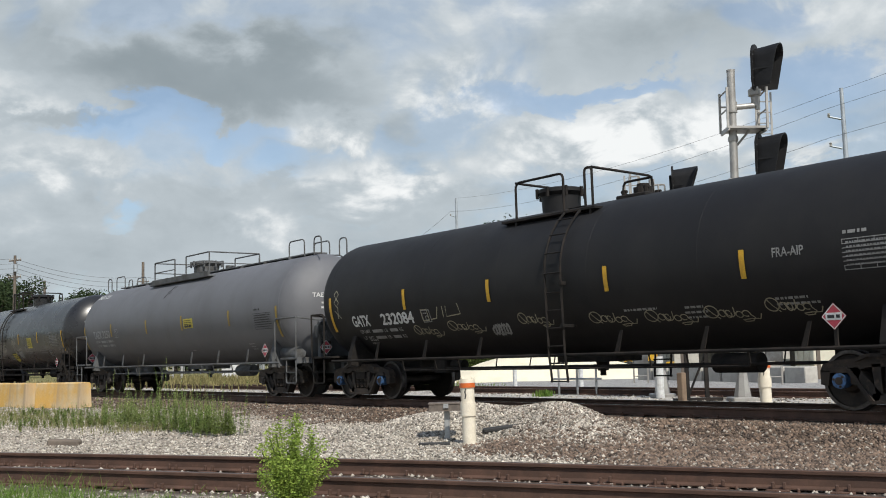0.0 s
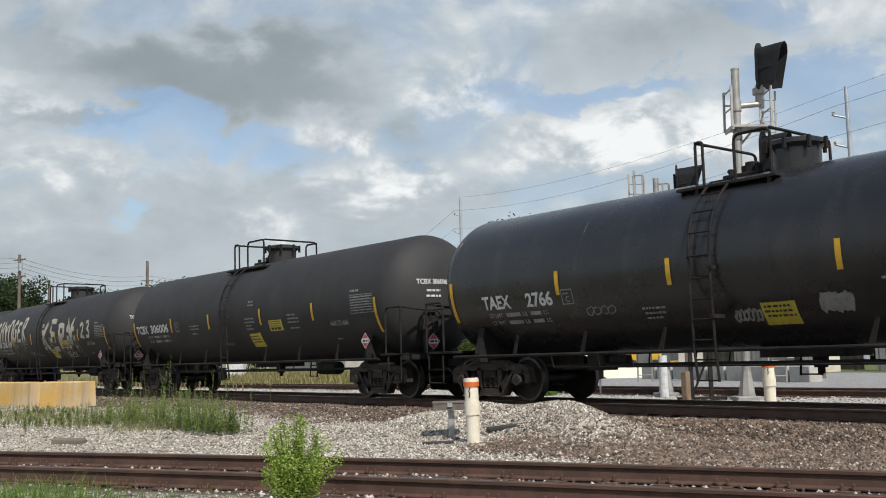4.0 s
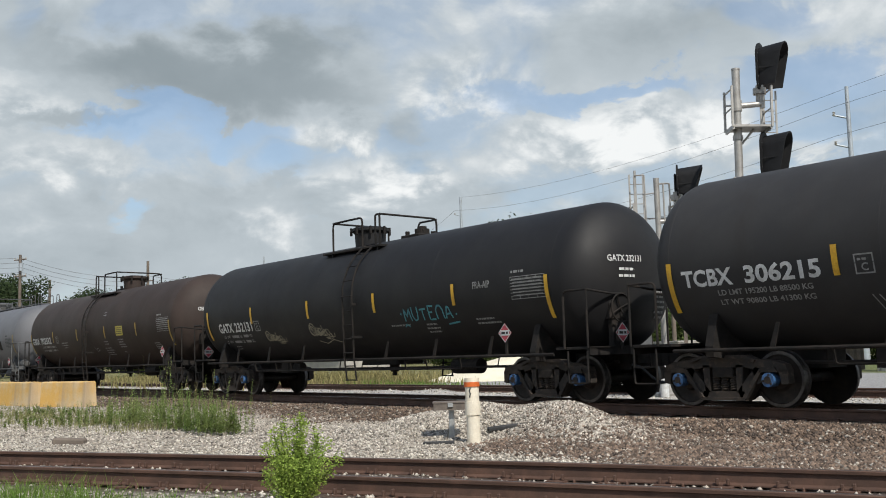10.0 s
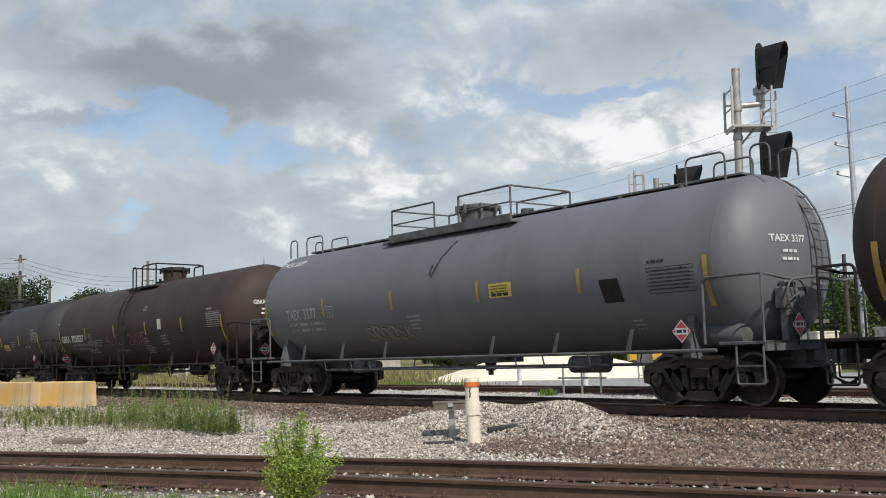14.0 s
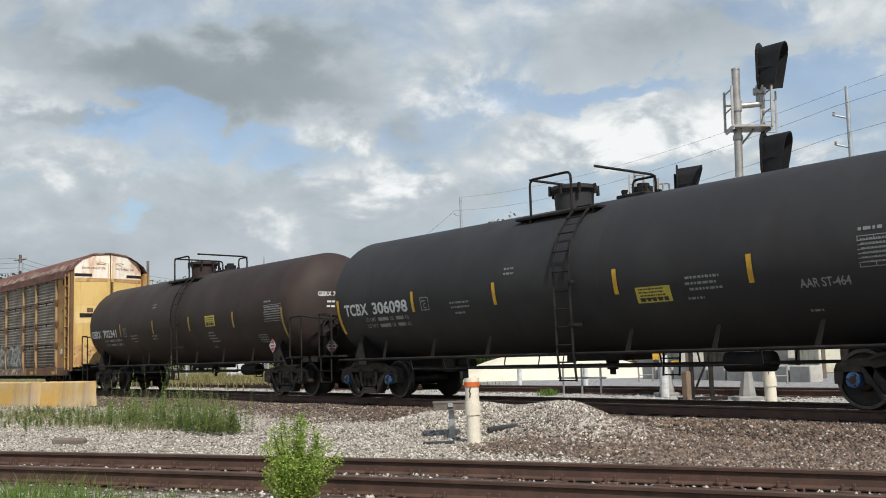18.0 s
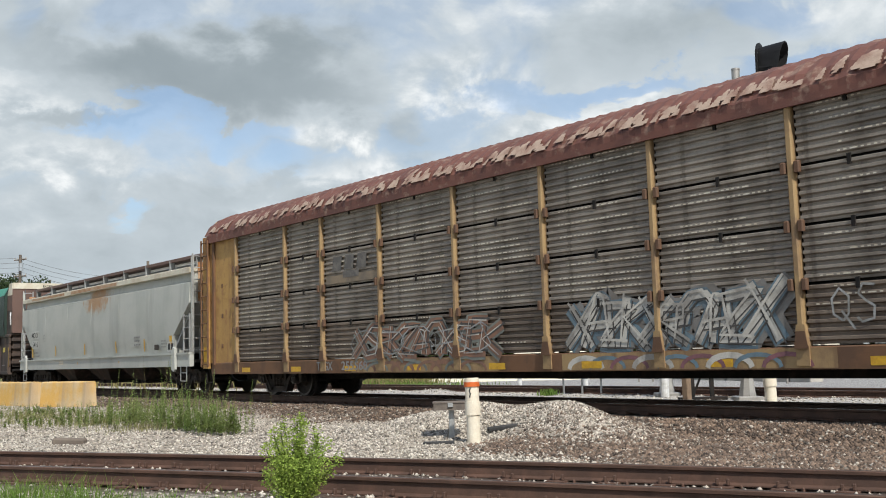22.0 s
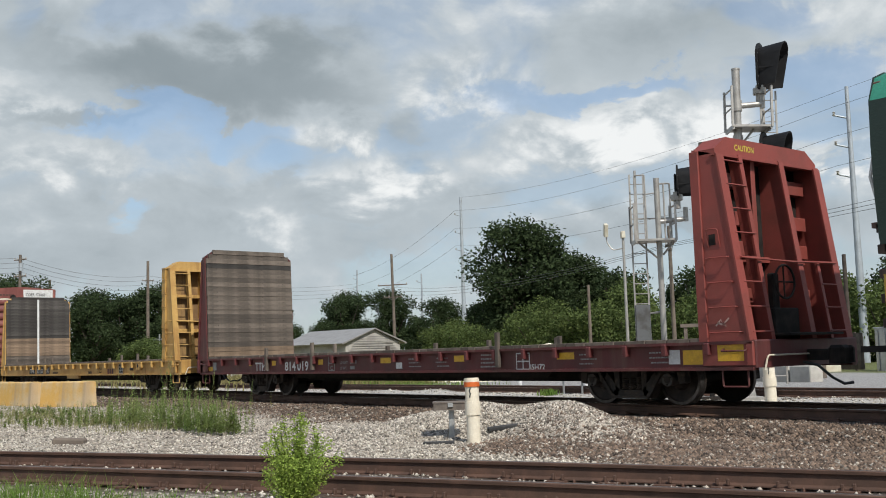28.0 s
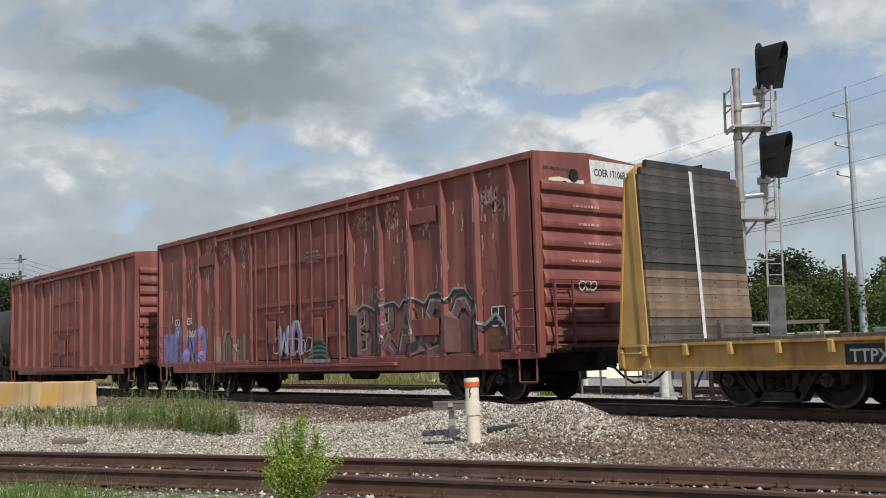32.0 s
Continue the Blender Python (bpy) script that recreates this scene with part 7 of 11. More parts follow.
    part("data_stencil", on_side(bars(0.9, 2, 0.14, 0.06, 71), -7.2, 1.58, -1.592), WHITE_DIM, car)
    part("data_stencil", on_side(bars(0.7, 3, 0.13, 0.06, 72), 4.3, 1.9, -1.592), WHITE_DIM, car)
    part("data_stencil", on_side(bars(0.5, 3, 0.1, 0.05, 73), 6.65, 1.72, -1.592), WHITE_DIM, car)
    part("test_plate", on_side(rect(0.38, 0.18), 6.1, 1.45, -1.59), GON_BROWN, car)
    part("test_frame", on_side(frame_lines(0.5, 0.32, 0.03, 0, 1), 7.2, 1.38, -1.60), WHITE, car)
    part("test_frame", on_side(joined((rect(0.2, 0.2), 0.03, 0.06), (rect(0.2, 0.2), 0.27, 0.06)), 7.2, 1.38, -1.597), BLACK_INK, car)
    part("sill_flag", on_side(rect(0.07, 0.09), 3.0, 1.05, -1.645), YELLOW, car)
    part("sill_flag", on_side(rect(0.07, 0.09), -1.4, 1.05, -1.645), YELLOW, car)
    part("sill_flag", on_side(rect(0.55, 0.17), -3.6, 1.05, -1.645), HOP_TRIM, car)
    return car


TRAIN.append((hopper(), -58.45))


# ---- gondola with a tarpaulin ----
def gondola():
    car = thing("covered_gondola", "rusty brown ribbed gondola under a dark green tarpaulin", "gondola car", "cars of the freight train")
    a, b = -8.45, 7.6
    ribs = [-7.75, -6.9, -5.5, -4.65, -3.73, -2.74, -1.75, -0.77, 0.24, 1.26, 2.36, 3.42, 4.55, 5.89]
    part("side_sheet", Shape().box(a, b, -1.50, -1.44, 0.78, 3.7), GON_BROWN, car)
    part("side_sheet", Shape().box(a, b, 1.44, 1.50, 0.78, 3.7), GON_BROWN, car)
    part("floor", Shape().box(a, b, -1.44, 1.44, 0.9, 1.05), GON_BROWN, car)
    for y in (-1, 1):
        part("side_sill", Shape().box(a, b, min(y * 1.44, y * 1.60), max(y * 1.44, y * 1.60), 0.70, 0.84, 0.01), GON_BROWN, car)
        part("top_chord", Shape().box(a, b, min(y * 1.42, y * 1.58), max(y * 1.42, y * 1.58), 2.46, 2.58, 0.02), GON_BROWN, car)
        for x in ribs + [a + 0.12, b - 0.12]:
            part("side_rib", Shape().prism([(min(y * 1.5, y * 1.5), 0.78), (y * 1.50, 2.5), (y * 1.57, 2.5), (y * 1.64, 1.1), (y * 1.64, 0.78)], x - 0.06, x + 0.06, "x"), GON_BROWN, car)
    # ends: louvred lower part at the front, tall brown plate above
    for k, e in ((1, b), (-1, a)):
        part("end_plate", Shape().box(min(e - k * 0.1, e + k * 0.02), max(e - k * 0.1, e + k * 0.02), -1.48, 1.48, 2.66, 4.72, 0.01), GON_END, car, "tall brown end plate with pipes")
        part("end_sheet", Shape().box(min(e - k * 0.12, e), max(e - k * 0.12, e), -1.5, 1.5, 0.8, 2.62), GON_BROWN, car)
        for z in (1.2, 1.55, 1.9, 2.25, 2.55):
            part("end_beam", Shape().box(min(e, e + k * 0.12), max(e, e + k * 0.12), -1.5, 1.5, z, z + 0.13, 0.01), GON_BROWN, car)
        for y in (-0.9, -0.35, 0.35, 0.9):
            part("end_pipe", Shape().cyl((e + k * 0.05, y, 2.7), (e + k * 0.05, y, 4.66), 0.022, 8), GEAR_GREY, car)
        part("end_ledge", Shape().box(min(e, e + k * 0.18), max(e, e + k * 0.18), -1.5, 1.5, 2.62, 2.70), GON_END, car)
        part("end_platform", Shape().box(min(e, e + k * 0.5), max(e, e + k * 0.5), -1.45, 1.45, 0.86, 0.95), GEAR, car)
        for z in (1.1, 1.45, 1.8, 2.15):
            part("grab_iron", Shape().tube(loop_pts([(e - k * 0.35, -1.5, z), (e - k * 0.35, -1.58, z), (e - k * 0.02, -1.58, z), (e - k * 0.02, -1.5, z)], 0.03), 0.012, 5), GEAR, car)
        part("reflector_strip", on_side(rect(0.16, 0.9), e - 0.16 if k > 0 else e, 1.05, -1.605), YELLOW_OLD, car)
        part("tarp_lever", Shape().tube([(e + k * 0.04, -1.55, 3.0), (e + k * 0.1, -1.58, 3.35), (e + k * 0.05, -1.56, 3.6)], 0.03, 6), WHITE, car)
    for y in (-1, 1):
        part("end_return", Shape().box(b - 0.80, b, min(y * 1.43, y * 1.49), max(y * 1.43, y * 1.49), 2.6, 4.42, 0.01), GON_END, car)
        part("cream_gusset", Shape().prism([(b - 0.80, 4.42), (b, 4.42), (b, 4.98), (b - 0.46, 4.98)], min(y * 1.43, y * 1.49), max(y * 1.43, y * 1.49), "y"), HOP_TRIM, car)
    part("top_board", Shape().box(b - 0.3, b + 0.05, -1.45, 1.45, 4.72, 5.0), HOP_TRIM, car)
    part("end_lettering", on_end(fitted("EXCESS HEIGHT CAR", 1.3, 0.16, 0.02), -0.1, 4.79, b + 0.056), BLACK_INK, car)
    # tarpaulin: a sagging sheet over bows
    cross = [(-1.62, 2.44), (-1.64, 3.0), (-1.66, 3.8), (-1.63, 4.44), (-1.46, 4.80), (-1.15, 4.92), (0, 4.98), (1.15, 4.92), (1.46, 4.80), (1.63, 4.44), (1.66, 3.8), (1.64, 3.0), (1.62, 2.44)]
    n = 90
    m = len(cross)
    for name, lo, hi, mat, lab in (("tarp_side", 0, 3, TARP, "dark green tarpaulin side"), ("tarp_ridge", 3, 9, TARP_LIT, "green tarpaulin top, sunlight painted into its colour"), ("tarp_side", 9, 12, TARP, "")):
        v, f = [], []
        k = hi - lo + 1
        for i in range(n + 1):
            x = a - 0.02 + (b - 0.75 - a) * i / n
            for j in range(lo, hi + 1):
                y, z = cross[j]
                w = 0.05 * noise.noise(Vector((x * 1.3, z * 1.1, y))) + 0.025 * noise.noise(Vector((x * 3.1 + z, z * 2.3, y))) + 0.012 * math.sin(x * 5.2) + 0.045 * smoothstep(3.6, 6.2, x) * smoothstep(3.6, 2.6, z) * math.sin(x * 7.5 + 2.2 * z)
                if j in (0, 12):
                    z += 0.07 * noise.noise(Vector((x * 0.8, 0, 5))) + (0.10 * smoothstep(4.5, 7.0, x)) - 0.04 * smoothstep(-4, -8, x)
                v.append((x, y + (w if y > 0 else -w), z + 0.5 * w))
        for i in range(n):
            f += [(i * k + j, i * k + j + 1, (i + 1) * k + j + 1, (i + 1) * k + j) for j in range(k - 1)]
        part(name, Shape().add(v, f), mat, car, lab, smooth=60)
    part("tarp_end", Shape().prism([(y * 0.99, z) for y, z in cross], a - 0.03, a - 0.01, "x"), TARP, car)
    part("tarp_end", Shape().prism([(y * 0.985, z - 0.01) for y, z in cross], b - 0.80, b - 0.77, "x"), TARP, car)
    part("underframe", Shape().box(a, b, -0.35, 0.35, 0.5, 0.9), GEAR, car)
    part("brake_rigging", Shape().box(-2.4, -1.7, -0.8, -0.3, 0.45, 0.8, 0.05).cyl((0.6, -0.7, 0.62), (1.4, -0.7, 0.62), 0.16, 14).tube([(-5, -0.9, 0.62), (5, -0.9, 0.62)], 0.02, 5), GEAR, car)
    couplers(car, 8.45, GEAR)
    for x in (-6.7, 5.95):
        truck(car, x, CAP_DARK, GEAR)
    words("lettering", [(fitted("AEX", 0.70, 0.34, 0.03), 0, 0.46), (fitted("4187", 0.78, 0.34, 0.03), -0.03, 0.0)], -6.66, 1.56, -1.51, WHITE, car)
    part("data_stencil", on_side(bars(0.9, 2, 0.15, 0.07, 81), -6.66, 1.34, -1.51), WHITE_DIM, car)
    part("data_stencil", on_side(bars(0.5, 1, 0.18, 0.05, 82), 6.2, 1.1, -1.51), WHITE_DIM, car)
    part("yellow_plate", on_side(rect(0.38, 0.2), -7.3, 1.62, -1.51), DECAL, car)
    part("yellow_plate", on_side(rect(0.35, 0.22), 6.3, 1.75, -1.51), DECAL, car)
    part("round_plate", Shape().cyl((4.95, -1.515, 1.85), (4.95, -1.505, 1.85), 0.16, 18), WHITE, car)
    part("test_frame", on_side(frame_lines(0.42, 0.4, 0.03, 0, 1), 5.15, 1.25, -1.51), WHITE_DIM, car)
    part("graffiti", sprayed(scribble(83, 5, 0.62, 0.75), 0.03, -7.45, 1.75, -1.512), WHITE_DIM, car)
    rnd = random.Random(84)
    for mat, n in ((GRAF_TAN, 22), (RACK_STAIN, 14), (GRAF_ORANGE, 10), (GRAF_GREEN, 6), (WHITE_DIM, 5)):
        smear = [[(u, v), (u + rnd.uniform(-0.03, 0.03), v - l * 0.5), (u + rnd.uniform(-0.05, 0.05), v - l)] for u, v, l in [(rnd.uniform(-1.7, 2.2), rnd.uniform(1.5, 2.35), rnd.uniform(0.3, 0.9)) for q in range(n)]]
        tagged(part("peeling_paint", on_side(strokes([[(u, max(v, 0.86)) for u, v in q] for q in smear], rnd.uniform(0.06, 0.1)), 0, 0, -1.511 - 0.001 * n), mat, car), kind="stuff")
    part("graffiti", on_side(joined((frame_lines(0.55, 1.0, 0.025), 0, 0), (strokes(scribble(85, 2, 0.5, 0.6), 0.03), 0.05, 0.3)), -5.18, 1.1, -1.512), WHITE_DIM, car)
    return car


TRAIN.append((gondola(), -77.0))


# ---- bulkhead flatcars ----
def bulkhead(car, k, inner, paint, yellow):
    """A bulkhead: side plates that lean out to the foot, uprights, ladder, cross bars, and planks on the inner face."""
    bot, top = ((0.89, 0.47) if yellow else (0.91, 0.46)) if k > 0 else (0.60, 0.16)
    deep = lambda z: inner + bot - (bot - top) * (z - 1.1) / 3.2
    box = lambda a, b, y0, y1, z0, z1, r=0.01: Shape().box(min(k * a, k * b), max(k * a, k * b), y0, y1, z0, z1, r)

    def lean(y0, y1, z0, z1, a, c, parent, name):
        """A flange or web that follows the sloping outer edge, from a to c metres inside it."""
        part(name, Shape().prism([(k * (deep(z0) - a), z0), (k * (deep(z0) - c), z0), (k * (deep(z1) - c), z1), (k * (deep(z1) - a), z1)], y0, y1, "y"), paint, parent)

    b = part("bulkhead", Shape().prism([(-1.50, 4.18), (1.50, 4.18), (1.50, 4.26), (1.18, 4.48), (-1.18, 4.48), (-1.50, 4.26)], k * inner, k * (inner + top), "x"), paint, car)
    part("top_edge", Shape().prism([(-1.53, 4.14), (1.53, 4.14), (1.53, 4.19), (-1.53, 4.19)], k * (inner + top - 0.06), k * (inner + top + 0.03), "x"), paint, b)
    for y in (-1, 1):
        y0, y1 = min(y * 1.44, y * 1.50), max(y * 1.44, y * 1.50)
        part("side_plate", Shape().prism([(k * inner, 0.70), (k * deep(0.70), 0.70), (k * deep(4.16), 4.16), (k * inner, 4.30)], y0, y1, "y"), paint, b)
        lean(min(y * 1.34, y * 1.53), max(y * 1.34, y * 1.53), 1.06, 4.16, -0.035, 0.0, b, "outer_flange")
        part("foot_plate", box(deep(1.1) - 0.05, deep(1.1) + 0.09, min(y * 1.28, y * 1.54), max(y * 1.28, y * 1.54), 0.70, 1.08, 0.02), paint, b)
        if yellow and k > 0:
            for i, (z0, z1) in enumerate(((1.12, 1.66), (1.69, 2.20), (2.23, 2.90), (2.93, 3.40), (3.43, 3.88), (3.91, 4.26))):
                p = part("stake_pocket", Shape().prism([(k * (inner - 0.10), z0), (k * (inner + 0.16), z0), (k * (inner + 0.20), z1), (k * (inner - 0.06), z1)], min(y * 1.49, y * 1.55), max(y * 1.49, y * 1.55), "y").box(min(k * (inner - 0.04), k * (inner + 0.22)), max(k * (inner - 0.04), k * (inner + 0.22)), min(y * 1.49, y * 1.575), max(y * 1.49, y * 1.575), z1 - 0.02, z1 + 0.01), paint, b)
                rivets = Shape()
                for q in range(4):
                    zz = z0 + (z1 - z0) * (0.15 + 0.23 * q)
                    rivets.cyl((k * (inner + 0.10), y * 1.55, zz), (k * (inner + 0.10), y * 1.568, zz), 0.016, 6)
                part("rivets", rivets, paint, p)
        else:
            part("inner_flange", box(inner - 0.04, inner + 0.14, min(y * 1.49, y * 1.53), max(y * 1.49, y * 1.53), 1.06, 4.26), paint, b)
    # two ladder stiles, a flanged upright and one full-depth web
    if k > 0:
        lean(-0.90, -0.80, 1.1, 4.2, 0.02, -0.02, b, "ladder_stile")
        lean(-0.87, -0.83, 1.1, 4.2, 0.22, 0.02, b, "ladder_stile_web")
        part("upright", box(inner + 0.05, inner + 0.34, -0.33, -0.29, 1.1, 4.2), paint, b)
        part("upright_flange", box(inner + 0.34, inner + 0.36, -0.37, -0.25, 1.1, 4.2), paint, b)
        part("deep_web", Shape().prism([(k * (inner + 0.05), 1.1), (k * deep(1.1), 1.1), (k * deep(4.2), 4.2), (k * (inner + 0.05), 4.2)], 0.31, 0.35, "y"), FLAT_GRIME if yellow else paint, b)
        lean(0.26, 0.40, 1.1, 4.2, -0.03, 0.0, b, "web_flange")
        lean(0.86, 0.94, 1.1, 4.2 if yellow else 2.42, 0.03, -0.02, b, "ladder_stile")
        for z in (1.86, 2.66, 3.17, 3.82) if not yellow else (2.12, 3.30):
            h = 0.24 if not yellow else 0.12
            part("cross_bar", box(inner + 0.07, inner + 0.24, -1.42, -0.34, z - h / 2, z + h / 2), paint, b)
            part("cross_bar", box(inner + 0.07, inner + 0.24, 0.36, 1.42, z - h / 2, z + h / 2), paint, b)
        part("cross_bar", box(inner + 0.07, inner + 0.18, -1.42, 1.42, 2.44, 2.54), FLAT_GRIME if yellow else paint, b)
        for i in range(8):
            z = 1.23 + 0.405 * i
            part("ladder_rung", Shape().tube([(k * (deep(z) + 0.03), -1.40, z), (k * (deep(z) + 0.03), -0.84, z)], 0.014, 5), paint, b)
            if i < 3 or yellow:
                part("ladder_rung", Shape().tube([(k * (deep(z) + 0.03), 0.88, z), (k * (deep(z) + 0.03), 1.40, z)], 0.014, 5), paint, b)
            if i < 4:
                part("grab_iron", Shape().tube(loop_pts([(k * (inner + 0.22), -1.50, z), (k * (inner + 0.22), -1.57, z), (k * (deep(z) - 0.1), -1.57, z), (k * (deep(z) - 0.1), -1.50, z)], 0.02), 0.012, 5), paint, b)
        part("foot_rail", Shape().tube([(k * (deep(2.43) + 0.06), -1.4, 2.43), (k * (deep(2.43) + 0.09), 0.0, 2.40), (k * (deep(2.43) + 0.06), 1.4, 2.43)], 0.018, 6), paint, b)
        part("crossover_board", box(deep(1.1) - 0.15, deep(1.1) + 0.26, -0.75, 0.85, 1.16, 1.20), GEAR, b)
        part("notice_plate", on_side(rect(0.5, 0.26), k * (inner + 0.30), 1.22 if yellow else 0.77, -1.503), FLAT_YEL if yellow else YELLOW, b)
        if not yellow:
            part("hand_hole", Shape().box(inner + 0.26, inner + 0.38, -1.512, -1.50, 2.66, 2.84), GEAR, b)
            part("grab_iron", Shape().tube(loop_pts([(inner + 0.24, -1.50, 2.62), (inner + 0.24, -1.56, 2.92), (inner + 0.46, -1.56, 2.92), (inner + 0.46, -1.50, 2.62)], 0.04), 0.012, 5), paint, b)
            part("scraped_mark", on_side(strokes([[(0, 0), (0.1, 0.1), (0.14, 0.02), (0.26, 0.12)], [(0.03, 0.05), (0.2, 0.0)]], 0.03), inner + 0.3, 1.34, -1.504), BOX_SCUFF, b)
            part("white_label", on_end(rect(0.12, 0.2), 1.16, 2.55, inner + 0.10), WHITE, b)
    part("back_sheet", box(inner + 0.03, inner + 0.06, -1.42, 1.42, 1.15, 4.2), FLAT_GRIME if yellow and k > 0 else GEAR, b)
    # lining planks
    rnd = random.Random(int(inner * 10) + (5 if yellow else 1) + k)
    z = 1.16
    while z < 4.5:
        h = rnd.choice((0.14, 0.145, 0.15))
        w = (1.42 if k > 0 else 1.5) - max(0.0, z + h - 4.28) * 1.1
        if z + h > 4.56:
            break
        if yellow:
            mat = PLANK if z < 1.58 else PLANK_NEW if z < 2.42 else PLANK_GREY
        else:
            mat = PLANK_NEW if z < 1.4 else PLANK if rnd.random() < 0.8 else PLANK_GREY
        off = rnd.uniform(-0.012, 0.012)
        s = Shape().box(-0.04, 0.04, -w + rnd.uniform(0, 0.02), w - rnd.uniform(0, 0.02), 0.0, h - 0.004, 0.005)
        part("plank", s, mat, b, at=pose(k * (inner - 0.05) + off, 0, z))
        z += h
    for y in (-1.15, -0.42, 0.42, 1.15):
        q = Shape()
        for i in range(22):
            zz = 1.24 + 0.147 * i
            q.cyl((k * (inner - 0.085), y, zz), (k * (inner - 0.100), y, zz), 0.011, 6)
        tagged(part("plank_bolts", q, GEAR, b), kind="stuff")
    if yellow:
        b.matrix_basis = Matrix.Diagonal((1, 1, 0.975, 1))
    # the rear wall has settled back a little from the deck
    if k < 0:
        b.matrix_basis = b.matrix_basis @ Matrix.Translation((k * inner, 0, 1.1)) @ Matrix.Rotation(math.radians(-2.6), 4, "Y") @ Matrix.Translation((-k * inner, 0, -1.1))
    return b


def flatcar(paint, bulk, marks, label, yellow, half, front_in, rear_in, trucks):
    car = thing("bulkhead_flatcar", label, "flatcar", "cars of the freight train")
    for y in (-1, 1):
        part("side_sill", Shape().box(-half, half, min(y * 1.38, y * 1.46), max(y * 1.38, y * 1.46), 0.64, 1.08, 0.01).box(-half, half, min(y * 1.38, y * 1.54), max(y * 1.38, y * 1.54), 0.62, 0.67).box(-half, half, min(y * 1.38, y * 1.54), max(y * 1.38, y * 1.54), 1.04, 1.09), paint, car)
        pocket = mesh_of("stake_pocket", Shape().box(-0.05, 0.05, -0.06, 0.06, 0.88, 1.07, 0.015), paint)
        x = -half + 0.6
        while x < half - 0.4:
            part("stake_pocket", pocket, None, car, at=pose(x, y * 1.51, 0))
            x += 0.88
    part("centre_sill", Shape().prism([(-7.9, 0.95), (-5.2, 0.40), (5.2, 0.40), (7.9, 0.95), (7.9, 1.05), (-7.9, 1.05)], -0.4, 0.4, "y"), GEAR, car)
    for y in (-1.02, 1.02):
        part("stringer", Shape().prism([(-5.4, 0.95), (-4.9, 0.50), (4.9, 0.50), (5.4, 0.95)], y - 0.05, y + 0.05, "y"), GEAR, car)
    part("end_sill", Shape().box(half - 0.12, half + 0.05, -1.5, 1.5, 0.66, 1.1, 0.02), paint, car)
    part("end_sill", Shape().box(-half - 0.05, -half + 0.12, -1.5, 1.5, 0.66, 1.1, 0.02), paint, car)
    rnd = random.Random(12 if yellow else 13)
    n = int((front_in + rear_in) / 0.24)
    deck = {}
    for q in range(4):
        deck[q] = mesh_of("deck_board", Shape().box(0.004, 0.236, -1.50 - 0.02 * (q % 2), 1.50 + 0.03 * (q % 3 == 1), 1.09, 1.145 + 0.006 * (q % 2), 0.008), PLANK)
    for i in range(n):
        part("deck_board", deck[rnd.randrange(4)], None, car, at=pose(-rear_in + i * (front_in + rear_in) / n, 0, 0))
    bulkhead(car, 1, front_in, bulk, yellow)
    rear = bulkhead(car, -1, rear_in, FLAT_YEL if yellow else FLAT_RED, yellow)
    bw = part("brake_stand", Shape().box(half - 0.36, half - 0.16, -0.62, 0.10, 1.1, 1.62, 0.02).box(half - 0.34, half - 0.22, -0.52, -0.34, 1.6, 2.2, 0.02), GEAR if not yellow else paint, car)
    if not yellow:
        ring = [(half - 0.14, -0.30 + 0.28 * math.cos(i * math.pi / 12), 2.05 + 0.28 * math.sin(i * math.pi / 12)) for i in range(24)]
        part("brake_wheel", Shape().tube(ring, 0.02, 6, closed=True).tube([(half - 0.16, -0.57, 2.05), (half - 0.16, -0.03, 2.05)], 0.015, 5).tube([(half - 0.16, -0.30, 1.78), (half - 0.16, -0.30, 2.32)], 0.015, 5), GEAR, bw)
    for k in (-1, 1):
        part("sill_step", Shape().tube(loop_pts([(k * (half - 0.6), -1.5, 0.65), (k * (half - 0.6), -1.5, 0.36), (k * (half - 0.12), -1.5, 0.36), (k * (half - 0.12), -1.5, 0.65)], 0.04), 0.018, 6), paint, car)
        part("grab_iron", Shape().tube(loop_pts([(k * (half - 0.55), -1.46, 0.98), (k * (half - 0.55), -1.6, 0.93), (k * (half - 0.1), -1.6, 0.93), (k * (half - 0.1), -1.46, 0.98)], 0.03), 0.014, 5), paint, car)
        part("uncoupling_lever", Shape().tube(loop_pts([(k * (half + 0.08), 0.1, 0.85), (k * (half + 0.12), -1.3, 0.85), (k * (half + 0.12), -1.4, 0.62)], 0.05), 0.015, 5), HOP_TRIM, car)
    couplers(car, half + 0.65, GEAR)
    for x in trucks:
        truck(car, x, CAP_DARK, GEAR)
    a, b = marks
    y = -1.465
    if yellow:
        for u, w in ((-5.96, 0.78), (-4.88, 0.90), (-3.60, 0.46)):
            part("black_panel", on_side(rect(w, 0.30), u, 0.69, y), BLACK_INK, car)
        words("lettering", [(fitted(a, 0.62, 0.26), -5.88, 0), (fitted(b, 0.76, 0.26), -4.82, 0), (fitted("R1", 0.30, 0.26), -3.52, 0)], 0.0, 0.735, y - 0.004, WHITE, car)
        for u in (3.64, 3.86, 4.08):
            part("emblem_shape", on_side(rect(0.17, 0.2), u, 0.66, y - 0.003), FLAT_RED, car, "faded dark red emblem block on sill")
        part("stencil", on_side(fitted("F68AH", 0.42, 0.14), 1.55, 0.68, y - 0.003), GON_BROWN, car)
        words("stencil", [(fitted("IL 62-0", 0.42, 0.13), 0, 0.13), (fitted("L 66-0", 0.40, 0.13), 0, 0)], 2.62, 0.69, y - 0.003, GON_BROWN, car)
